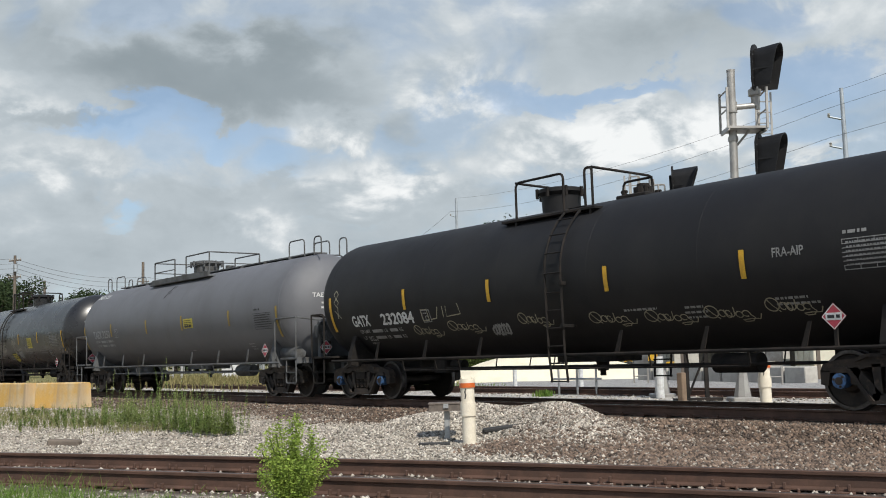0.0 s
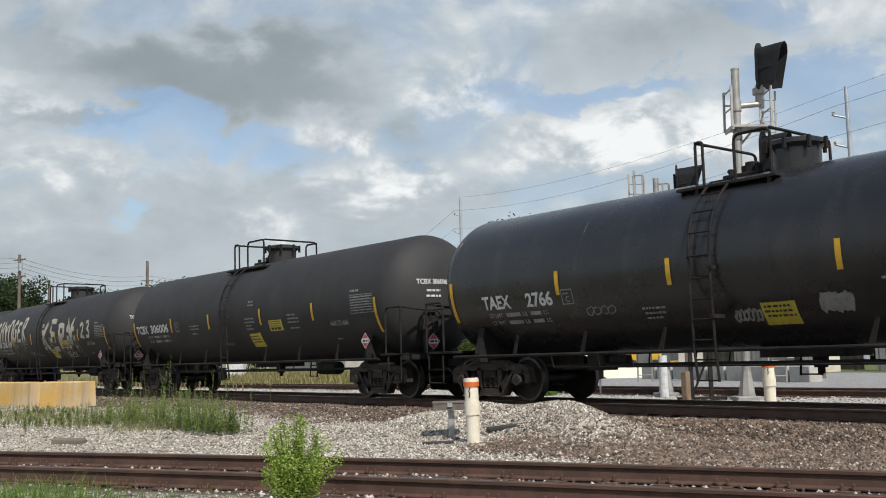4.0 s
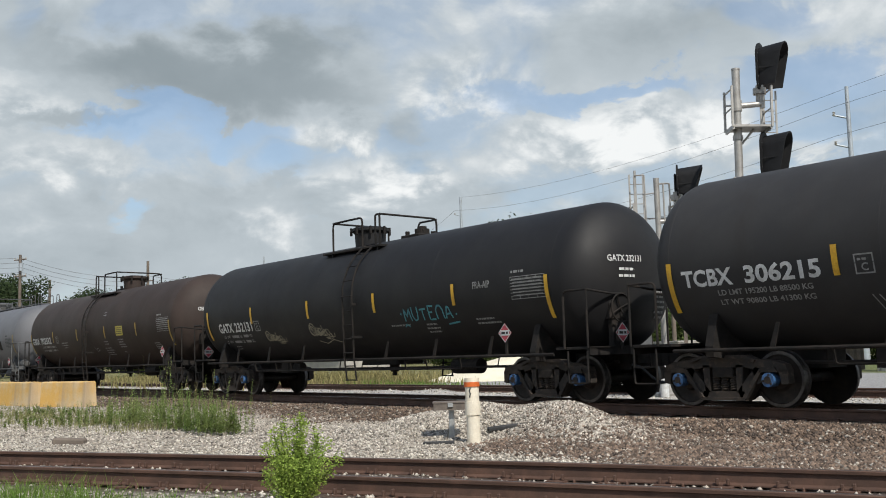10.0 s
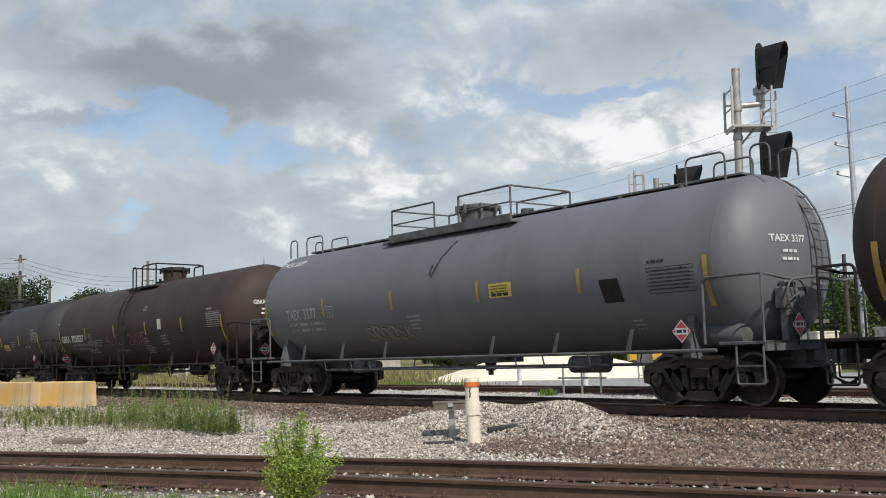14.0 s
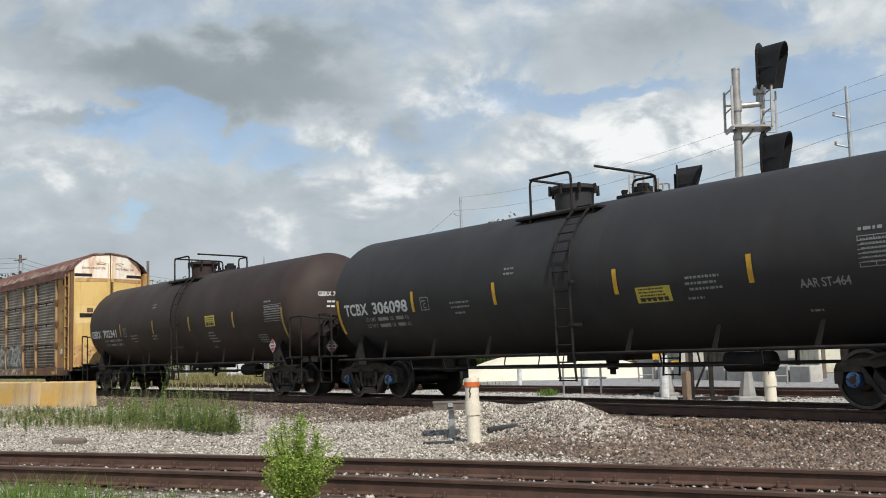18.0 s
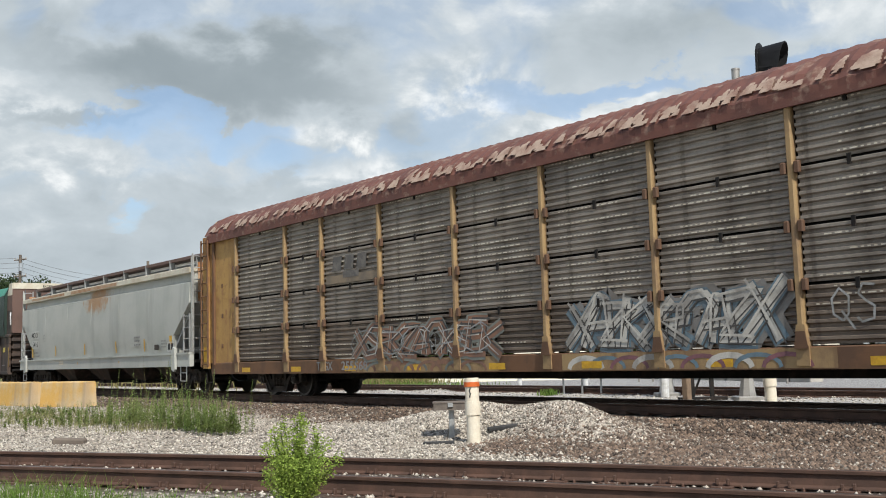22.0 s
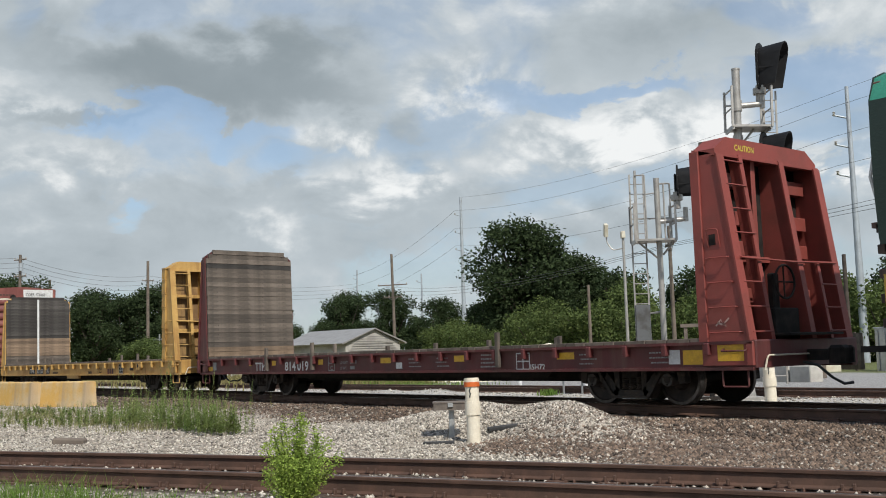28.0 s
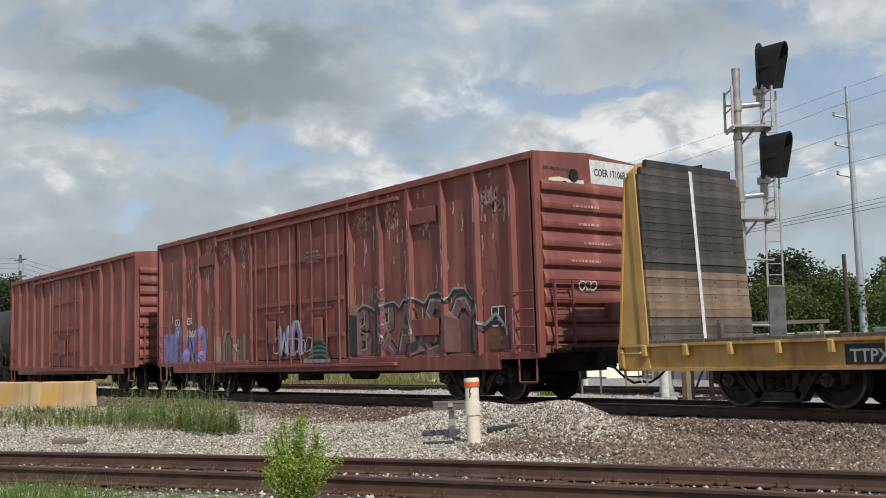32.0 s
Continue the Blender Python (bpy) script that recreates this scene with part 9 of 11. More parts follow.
def platform(parent, z, a, b, depth=0.72):
    """A grated platform with rails at one side of the mast, from a to b along the local x."""
    part("platform", Shape().box(a, b, -depth / 2, depth / 2, z, z + 0.06, 0.01).box(a, a + 0.05, -depth / 2, depth / 2, z - 0.06, z).box(b - 0.05, b, -depth / 2, depth / 2, z - 0.06, z), MAST, parent)
    part("platform_brace", Shape().tube([(0.1, 0, z - 0.38), (0.42, 0, z)], 0.03, 6), MAST, parent)
    for x in (a, b):
        for y in (-depth / 2, depth / 2):
            part("guard_post", Shape().box(x - 0.028, x + 0.028, y - 0.028, y + 0.028, z, z + 1.08), MAST, parent)
        for zz in (0.5, 1.0):
            part("guard_rail", Shape().tube([(x, -depth / 2, z + zz), (x, depth / 2, z + zz)], 0.024, 6), MAST, parent)
    for zz in (0.72,):
        part("guard_rail", Shape().tube([(a, depth / 2, z + zz), (b, depth / 2, z + zz)], 0.024, 6), MAST, parent)


def tall_signal():
    g = ground_z(-15.4, 6.9)
    s = thing("signal_mast", "aluminium signal mast with two dark hooded heads and a ladder", "railway signal", at=pose(-15.5, 6.92, g, 0, 1.3, 51))
    part("mast", Shape().cyl((0, 0, 0.0), (0, 0, 8.58), 0.105, 20).cyl((0, 0, 8.58), (0, 0, 8.63), 0.112, 20).cyl((0, 0, 0), (0, 0, 0.75), 0.24, 8, 0.12), MAST, s, smooth=40)
    for z in (0.0,):
        part("base_plate", Shape().box(-0.32, 0.32, -0.32, 0.32, 0.0, 0.10, 0.02), MAST, s)
    for z in (7.62, 5.22):
        part("cantilever_arm", Shape().cyl((0, 0, z), (0.67, 0, z + 0.06), 0.075, 12).cyl((0.67, 0, z - 0.05), (0.67, 0, z + 0.34), 0.07, 12).cyl((0, 0, z - 0.14), (0, 0, z + 0.14), 0.135, 16), MAST, s, smooth=40)
        platform(s, z - 0.62, -0.22, 0.80)
        part("mast_clamp", Shape().cyl((0, 0, z - 0.9), (0, 0, z - 0.78), 0.13, 16), MAST, s)
    signal_head(s, (0.66, 0, 8.04), 57)
    signal_head(s, (0.68, 0, 5.66), 57)
    lad = Shape()
    for k in (-0.2, 0.2):
        lad.box(0.92 + k - 0.022, 0.92 + k + 0.022, 0.28, 0.32, 0.4, 8.1)
    part("ladder", lad, MAST, s)
    for i in range(26):
        part("ladder_rung", Shape().cyl((0.72, 0.3, 0.6 + 0.29 * i), (1.12, 0.3, 0.6 + 0.29 * i), 0.013, 6), MAST, s)
    part("ladder_guard", Shape().box(0.70, 1.14, 0.22, 0.27, 1.0, 2.9, 0.01), GEAR_GREY, s, "grey steel anti-climb plate")
    for z in (1.9, 3.6):
        part("ladder_bracket", Shape().tube([(0, 0, z), (0.9, 0.3, z)], 0.025, 6), MAST, s)
    return s


def low_signal():
    g = ground_z(-19.6, 8.0)
    s = thing("signal_mast", "shorter aluminium signal mast with a single hooded head", "railway signal", at=pose(-18.58, 7.54, g, 0, 0, 51))
    part("mast", Shape().cyl((0, 0, 0.0), (0, 0, 6.22), 0.082, 20).cyl((0, 0, 0), (0, 0, 0.75), 0.24, 8, 0.12), MAST, s, smooth=40)
    part("base_plate", Shape().box(-0.32, 0.32, -0.32, 0.32, 0.0, 0.10, 0.02), MAST, s)
    part("cantilever_arm", Shape().cyl((0, 0, 4.95), (0.80, 0, 5.02), 0.07, 12).cyl((0.80, 0, 4.95), (0.80, 0, 5.35), 0.07, 12), MAST, s, smooth=40)
    platform(s, 4.38, -0.74, 0.42)
    part("platform_brace", Shape().tube([(-0.05, 0, 3.9), (-0.6, 0, 4.38)], 0.03, 6), MAST, s)
    signal_head(s, (0.62, 0, 5.66), 74, 0.78)
    lad = Shape()
    for k in (-0.2, 0.2):
        lad.box(-0.52 + k - 0.022, -0.52 + k + 0.022, 0.28, 0.32, 0.4, 6.4)
    part("ladder", lad, MAST, s)
    for i in range(20):
        part("ladder_rung", Shape().cyl((-0.72, 0.3, 0.6 + 0.29 * i), (-0.32, 0.3, 0.6 + 0.29 * i), 0.013, 6), MAST, s)
    part("mast_bracket", Shape().tube([(-0.30, 0.25, 2.35), (0.0, 0.02, 2.38)], 0.03, 6), MAST, s)
    part("cage_rail", Shape().tube([(-0.62, -0.05, 4.4), (-0.62, -0.05, 6.45)], 0.035, 6).tube([(-0.42, 0.0, 5.75), (0.0, 0.0, 5.80)], 0.02, 6), MAST, s)
    part("guard_rail", Shape().tube(loop_pts([(0.18, -0.05, 4.45), (0.18, -0.05, 6.05), (0.36, -0.05, 6.05), (0.36, -0.05, 4.45)], 0.04), 0.025, 6).tube([(0.0, 0, 6.05), (0.3, -0.05, 6.05)], 0.025, 6), MAST, s)
    part("ladder_guard", Shape().box(-0.73, -0.31, 0.22, 0.27, 0.9, 2.6, 0.01), GEAR_GREY, s, "grey steel anti-climb plate")
    for x in (-0.46,):
        part("cage_rail", Shape().tube(loop_pts([(x - 0.2, -0.1, 4.4), (x - 0.2, -0.1, 6.3), (x + 0.1, -0.1, 6.3), (x + 0.1, -0.1, 4.4)], 0.04), 0.022, 6), MAST, s)
    return s


tall_signal()
low_signal()


def far_signal():
    s = thing("signal_mast", "distant white ladder-backed signal mast", "railway signal", at=pose(-66.2, 20.1, -0.36, 0, 0, 51))
    part("mast", Shape().cyl((0.75, 0, 0), (0.75, 0, 7.0), 0.10, 12), STEEL_GALV, s)
    for x in (-0.75, -0.1, 0.2):
        part("ladder_rail", Shape().box(x - 0.03, x + 0.03, -0.03, 0.03, 1.0, 6.6 if x < 0 else 5.2), WHITE, s)
    for i in range(14):
        part("ladder_rung", Shape().cyl((-0.75, 0, 1.4 + 0.36 * i), (-0.1, 0, 1.4 + 0.36 * i), 0.02, 6), WHITE, s)
    for z in (2.2, 4.0, 5.0):
        part("platform", Shape().box(-0.1, 0.85, -0.3, 0.3, z, z + 0.06).box(-0.1, 0.85, -0.3, -0.26, z + 0.5, z + 0.55).box(-0.1, 0.85, -0.3, -0.26, z + 1.0, z + 1.05), WHITE, s)
    signal_head(s, (1.3, 0, 5.6), 65, 0.9)


far_signal()


def ladder_mast():
    """A white mast with two caged ladder platforms, beyond the siding."""
    s = thing("signal_mast", "white steel mast with a ladder and two railed platforms", "railway signal", at=pose(-63.9, 13.2, -0.36, 0, 0, 51))
    part("mast", Shape().cyl((0.35, 0, 0), (0.35, 0, 5.7), 0.08, 12), WHITE_MID, s)
    for x in (-0.62, -0.22):
        part("ladder_rail", Shape().box(x - 0.03, x + 0.03, -0.03, 0.03, 0.3, 5.8), WHITE_MID, s)
    for i in range(17):
        part("ladder_rung", Shape().cyl((-0.62, 0, 0.6 + 0.3 * i), (-0.22, 0, 0.6 + 0.3 * i), 0.018, 6), WHITE_MID, s)
    for z in (2.1, 4.0):
        part("platform", Shape().box(-0.25, 0.75, -0.3, 0.3, z, z + 0.06), WHITE_MID, s)
        for zz in (0.5, 1.0):
            part("guard_rail", Shape().box(-0.25, 0.75, -0.3, -0.26, z + zz, z + zz + 0.05).box(0.71, 0.75, -0.3, 0.3, z + zz, z + zz + 0.05), WHITE_MID, s)
        for x in (-0.25, 0.73):
            part("guard_post", Shape().box(x - 0.02, x + 0.02, -0.3, -0.26, z, z + 1.05), WHITE_MID, s)


ladder_mast()


# ---- poles and wires ----
def steel_pole(x, y, top, r0, r1, arms, label):
    s = thing("power_pole", label, "utility pole", "power poles along the line", at=pose(x, y, -0.36))
    part("shaft", Shape().cyl((0, 0, 0), (0, 0, top + 0.36), r0, 14, r1), POLE_STEEL, s, smooth=40)
    for z in arms:
        part("insulator_arm", Shape().tube([(0, 0, z + 0.40), (-0.40, -0.25, z + 0.55), (-0.80, -0.50, z + 0.70)], 0.07, 6), POLE_STEEL, s)
        part("insulator", Shape().lathe([(0.0, 0.05), (0.05, 0.12), (0.10, 0.05), (0.15, 0.12), (0.20, 0.05), (0.25, 0.12), (0.3, 0.04)], 10, "z", (-0.80, -0.50, z + 0.66)), CONCRETE, s)
    return [Vector((x - 0.80, y - 0.50, z + 0.95)) for z in arms]


def wood_pole(x, y, top, r, label, arms=(), lean=0.0, transformer=False, mat=None):
    s = thing("utility_pole", label, "utility pole", at=pose(x, y, -0.36, 0, lean, 0))
    part("shaft", Shape().cyl((0, 0, 0), (0, 0, top + 0.36), r, 12, r * 0.72), mat or POLE_WOOD, s, smooth=40)
    for z, w, a in arms:
        c = part("crossarm", Shape().box(-w, w, -0.06, 0.06, -0.07, 0.07), POLE_WOOD, s, at=pose(0, 0, z + 0.36, 0, 0, a))
        for k in (-0.95, -0.45, 0.45, 0.95):
            part("insulator", Shape().cyl((k * w, 0, 0.07), (k * w, 0, 0.28), 0.06, 8, 0.04), CONCRETE, c)
        part("arm_brace", Shape().tube([(-w * 0.5, 0.08, -0.05), (0, 0.1, -0.5), (w * 0.5, 0.08, -0.05)], 0.025, 5), POLE_STEEL, c)
    if transformer:
        part("transformer", Shape().cyl((0.35, 0, top - 1.6), (0.35, 0, top - 0.7), 0.24, 14), POLE_STEEL, s)
    return s


right_arms = steel_pole(-36.3, 50.4, 18.9, 0.30, 0.13, (16.6, 14.5, 12.4), "tall galvanised steel power pole beyond the signals")
mid_arms = steel_pole(-115.4, 80.6, 24.5, 0.38, 0.16, (21.6, 18.9, 16.3), "distant galvanised steel power pole by the big tree")
far_arms = steel_pole(-183.0, 106.8, 20.0, 0.35, 0.16, (17.8, 15.4, 13.2), "far steel power pole above the woods")
steel_pole(-151.0, 100.0, 16.4, 0.3, 0.14, (14.6,), "far steel power pole above the woods")
steel_pole(-167.0, 75.4, 20.2, 0.3, 0.14, (16.8, 14.0), "far steel power pole above the woods")
wood_pole(-113.6, 66.6, 15.2, 0.24, "leaning brown wooden utility pole with crossarms", ((10.9, 2.1, 40), (9.2, 1.3, 40)), -1.5)
wood_pole(-157.4, 49.1, 17.6, 0.3, "dark wooden utility pole", ((14.4, 0.9, 60),))
wood_pole(-191.0, 44.0, 17.0, 0.3, "dark wooden utility pole far along the line", ((12.0, 1.2, 60),))
wood_pole(-125.1, 20.1, 14.4, 0.22, "wooden utility pole with double crossarms", ((13.8, 1.1, 20), (11.8, 1.1, 20)), 0.0, True)
wood_pole(-43.7, 39.4, 9.3, 0.16, "grey wooden utility pole", ((8.0, 0.9, -35),))
wood_pole(-47.9, 35.7, 5.5, 0.13, "short weathered wooden post")
wood_pole(-29.7, 36.9, 5.9, 0.15, "dark stub pole with a small insulator", (), 0, False, TIE)


def flood_lamp():
    s = thing("flood_lamp", "slender pole with two box floodlights", "street lamp", at=pose(-39.5, 29.9, -0.36))
    part("shaft", Shape().cyl((0, 0, 0), (0, 0, 7.9), 0.10, 12, 0.075), MAST, s, smooth=40)
    part("arm", Shape().tube(loop_pts([(0, 0, 7.3), (-0.5, -0.4, 7.2), (-0.75, -0.6, 7.7), (-0.75, -0.6, 8.1)], 0.2), 0.04, 6), MAST, s)
    part("floodlight", Shape().box(-0.2, 0.2, -0.12, 0.12, 0, 0.75, 0.03), HOP_TRIM, s, at=pose(-0.78, -0.62, 8.05, 0, 20, -40))
    part("floodlight", Shape().box(-0.22, 0.22, -0.12, 0.12, 0, 0.4, 0.03), HOP_TRIM, s, at=pose(0, 0, 7.9, 0, 0, -40))


flood_lamp()


def wire(a, b, sag, r=0.022):
    a, b = Vector(a), Vector(b)
    n = 24
    pts = [a.lerp(b, i / n) - Vector((0, 0, sag * 4 * (i / n) * (1 - i / n))) for i in range(n + 1)]
    return Shape().tube(pts, r, 4)


def wires(name, label, spans):
    t = thing(name, label, "power line")
    for a, b, sag, r in spans:
        part("wire", wire(a, b, sag, r), WIRE, t)


spans = []
for k in range(3):
    beyond = right_arms[k] + (right_arms[k] - mid_arms[k]) * 0.55 + Vector((0, 0, 3.6 - k * 0.2))
    spans += [(mid_arms[k], right_arms[k], 1.6, 0.015), (right_arms[k], beyond, 0.6, 0.014), (far_arms[k], mid_arms[k], 1.4, 0.022)]
spans.append(((-115.2, 80.8, 24.5), (-36.0, 50.6, 18.9), 1.4, 0.014))
spans.append(((-36.0, 50.6, 18.9), (8.0, 33.6, 19.6), 0.4, 0.012))
wires("power_line", "dark overhead conductors strung between the steel poles", spans)
low = []
for k, z in enumerate((8.3, 7.6, 6.9)):
    low.append(((-43.7, 39.4, 8.1 - 0.1 * k), (10.0, 24.0, 10.2 - 0.5 * k), 0.5, 0.014))
    low.append(((-113.6, 66.6, 10.6 - 0.5 * k), (-43.7, 39.4, 8.1 - 0.1 * k), 1.2, 0.016))
for k in range(4):
    low.append(((-125.1 + 0.3 * k, 20.1, 14.0 - 0.6 * k), (-157.4, 49.1, 15.2 - 0.7 * k), 1.0, 0.02))
    low.append(((-157.4, 49.1, 15.2 - 0.7 * k), (-183.0, 106.8, 17.0 - 0.8 * k), 1.4, 0.022))
    low.append(((-125.1 + 0.3 * k, 20.1, 14.0 - 0.6 * k), (-150.0, -40.0, 15.5 - 0.6 * k), 1.2, 0.02))
wires("service_lines", "thin service wires between the wooden poles", low)


# ---- pipes, cabinet, barriers ----
def vent_pipe(x, y, h, r, label):
    g = ground_z(x, y)
    s = thing("vent_pipe", label, "pipe", "capped pipes beside the track", at=pose(x, y, g - 0.03, 0, -1.2, 0))
    part("pipe", Shape().cyl((0, 0, 0), (0, 0, h * 0.47), r * 0.98, 24).cyl((0, 0, h * 0.45), (0, 0, h * 0.66), r * 1.13, 24).cyl((0, 0, h * 0.66), (0, 0, h * 0.96), r, 24), PVC, s, smooth=40)
    part("cap", Shape().cyl((0, 0, h * 0.955), (0, 0, h), r * 1.12, 24).cyl((0, 0, h), (0, 0, h * 1.02), r * 1.04, 24), PVC, s, smooth=40)
    part("cap_band", Shape().cyl((0, 0, h * 0.885), (0, 0, h * 0.956), r * 1.14, 24), PVC_CAP, s, "orange band below the cap", smooth=40)
    mark = Shape()
    for u, v in (ribbon([(0.0, 0.0), (0.012, 0.06), (0.0, 0.10), (0.018, 0.14)], 0.018), ribbon([(-0.03, 0.115), (0.0, 0.125), (0.03, 0.12)], 0.012), bars(0.07, 1, 0.03, 0.012, 5)):
        pass
    flat = joined((ribbon([(0.0, 0.0), (0.015, 0.06), (0.0, 0.10), (0.02, 0.15)], 0.02), 0, 0), (bars(0.075, 1, 0.03, 0.014, 5, 0.0), -0.03, 0.24))
    a0 = math.radians(-62)
    verts = [((r + 0.004) * math.cos(a0 + u / r), (r + 0.004) * math.sin(a0 + u / r), h * 0.72 + v) for u, v in flat[0]]
    part("mark", Shape().add(verts, flat[1]), BLACK_INK, s)
    return s


vent_pipe(-12.05, -5.1, 1.0, 0.107, "cream plastic standpipe with an orange cap band by the gravel mound")
vent_pipe(-13.7, 5.25, 1.02, 0.135, "weathered plastic standpipe with an orange cap band behind the track")


def relay_box():
    g = ground_z(-12.9, -4.85)
    tan_steel = material("weathered tan brown steel", (0.15, 0.125, 0.105), (0.10, 0.082, 0.07), rough=0.75, scale=5.0, fine=60, bump=0.1)
    s = thing("trackside_box", "flat tan brown steel box on a square post", "junction box", at=pose(-12.9, -4.85, g, 0, 0, 50))
    part("post", Shape().box(-0.045, 0.045, -0.045, 0.045, 0, 0.46, 0.01), STEEL_GALV, s)
    b = part("box", Shape().box(-0.29, 0.29, -0.17, 0.17, 0.45, 0.56, 0.01), tan_steel, s)
    part("lid", Shape().box(-0.30, 0.30, -0.18, 0.18, 0.56, 0.585, 0.008), tan_steel, b)
    part("hasp", Shape().box(-0.05, 0.03, -0.195, -0.17, 0.50, 0.57), STEEL_GALV, b)


relay_box()
ob = part("rubber_mat_scrap", Shape().box(-0.34, 0.34, -0.09, 0.09, 0.0, 0.06, 0.02), RUBBER, at=pose(-12.55, -3.95, ground_z(-12.55, -3.95), 0, -6, 55))
tagged(ob, "dark rubber scrap lying on the gravel", "scrap")
ob = part("rubber_mat_scrap", Shape().box(-0.24, 0.24, -0.06, 0.06, 0.0, 0.04, 0.015), RUBBER, at=pose(-12.3, -5.6, ground_z(-12.3, -5.6), 0, 0, 48))
tagged(ob, "short dark rubber strip by the post", "scrap")
ob = part("old_tie", Shape().box(-0.28, 0.28, -0.11, 0.11, 0.0, 0.16, 0.03), POLE_WOOD, at=pose(-18.1, -9.25, ground_z(-18.1, -9.25) - 0.05, 0, 3, 52))
tagged(ob, "weathered old tie end half sunk in gravel", "tie")


def barrier_mesh(length):
    prof = [(-0.25, 0.0), (-0.245, 0.10), (-0.22, 0.40), (-0.20, 0.83), (-0.17, 0.87), (0.17, 0.87), (0.20, 0.83), (0.22, 0.40), (0.245, 0.10), (0.25, 0.0)]
    s = Shape()
    n = len(prof)
    xs = [-length / 2, -length / 2 + 0.04] + [-length / 2 + length * i / 10 for i in range(1, 10)] + [length / 2 - 0.04, length / 2]
    v, f = [], []
    for i, x in enumerate(xs):
        k = 0.93 if i in (0, len(xs) - 1) else 1.0
        v += [(x, y * k, z * (1 if z < 0.1 else (0.985 if k < 1 else 1.0)) + 0.006 * noise.noise(Vector((x * 3, y * 5, z * 4)))) for y, z in prof]
    for i in range(len(xs) - 1):
        f += [(i * n + j, i * n + (j + 1) % n, (i + 1) * n + (j + 1) % n, (i + 1) * n + j) for j in range(n)]
    f += [tuple(range(n - 1, -1, -1)), tuple((len(xs) - 1) * n + j for j in range(n))]
    return mesh_of("barrier", s.add(v, f), CONC_YEL)


def barriers():
    for i, (x, y, turn, l) in enumerate(((-34.95, -3.75, 16, 2.55), (-38.0, -4.42, 8, 2.6), (-40.75, -4.6, 3, 2.6), (-43.5, -4.7, 2, 2.6), (-46.3, -4.8, 2, 2.6))):
        t = thing("concrete_barrier", "yellow painted concrete barrier, chipped and stained", "barrier", "yellow barriers in a row", at=pose(x, y, ground_z(x, y) - 0.02, 0, 0, turn))
        part("barrier", barrier_mesh(l), None, t)


barriers()


# ---- behind the siding ----
def posts_and_boxes():
    def post(x, y, h, r, mat, label, square=False):
        g = ground_z(x, y)
        s = Shape().box(-r, r, -r, r, 0, h, 0.02) if square else Shape().cyl((0, 0, 0), (0, 0, h), r, 14)
        o = part("bollard", s, mat, at=pose(x, y, g))
        tagged(o, label, "post")
    post(-18.3, 7.1, 1.15, 0.12, WHITE, "white painted bollard by the siding")
    post(-16.6, 5.9, 0.75, 0.09, PLANK_NEW, "short square timber post", True)
    post(-26.9, 13.0, 0.8, 0.09, WHITE, "short white post beside the lot")
    post(-30.8, 13.2, 0.8, 0.09, WHITE, "short white post beside the lot")
    # steel frame with braces near the tall mast
    s = thing("steel_stand", "dark steel stand bolted beside the signal foundation", "stand", at=pose(-16.5, 6.4, ground_z(-16.5, 6.4), 0, 0, 50))
    for x in (-0.25, 0.25):
        part("leg", Shape().box(x - 0.05, x + 0.05, -0.05, 0.05, 0, 1.35), GEAR, s)
    part("foot", Shape().box(-0.6, 0.6, -0.2, 0.2, 0, 0.08), GEAR, s)
    part("brace", Shape().tube([(-0.25, 0, 0.1), (0.25, 0, 1.2)], 0.03, 6), GEAR, s)
    s = thing("pipe_rack", "low galvanised pipe railing beside the siding", "railing", at=pose(-22.3, 8.0, ground_z(-22.3, 8.0), 0, 0, 10))
    for x in (-0.7, 0.0, 0.7):
        part("leg", Shape().cyl((x, 0, 0), (x, 0, 0.95), 0.035, 8), STEEL_GALV, s)
    part("rail", Shape().tube([(-0.9, 0, 0.9), (0.9, 0, 0.9)], 0.035, 8), STEEL_GALV, s)
    part("rail", Shape().tube([(-0.9, 0, 0.5), (0.9, 0, 0.5)], 0.03, 8), STEEL_GALV, s)
    # low sheds and bins across the lot
    for x, y, w, d, h, mat, name, label in ((-27.5, 30.2, 1.6, 1.2, 1.9, HOP_TRIM, "storage_bin", "cream steel storage bin"), (-31.2, 31.0, 3.4, 1.5, 1.9, CONCRETE, "storage_bin", "grey concrete bin"),
                                           (-36.8, 31.0, 3.2, 1.5, 1.7, CONCRETE, "storage_bin", "grey concrete bin"), (-24.0, 30.8, 1.2, 1.2, 2.0, STEEL_GALV, "storage_bin", "galvanised steel bin")):
        t = thing(name, label + " at the lot's edge", "bin", at=pose(x, y, -0.36, 0, 0, -25))
        part("body", Shape().box(-w / 2, w / 2, -d / 2, d / 2, 0, h, 0.03), mat, t)
        part("lid", Shape().box(-w / 2 - 0.04, w / 2 + 0.04, -d / 2 - 0.04, d / 2 + 0.04, h, h + 0.07, 0.02), mat, t)
        for k in range(int(w / 0.5)):
            xx = -w / 2 + 0.25 + 0.5 * k
            part("rib", Shape().box(xx - 0.04, xx + 0.04, -d / 2 - 0.04, -d / 2, 0.05, h - 0.05), mat, t)
    t = thing("wooden_fence", "weathered grey board fence at the lot's edge", "fence", at=pose(-31.0, 33.5, -0.36, 0, 0, -20))
    board = mesh_of("board", Shape().box(-0.11, 0.11, -0.012, 0.012, 0.05, 1.85), PLANK)
    for i in range(60):
        part("board", board, None, t, at=pose(-9 + 0.24 * i, 0, 0, 0, 0, 0))
    for i in range(8):
        part("fence_post", Shape().box(-0.05, 0.05, -0.05, 0.05, 0, 1.9), POLE_WOOD, t, at=pose(-9 + 1.95 * i, 0.07, 0))
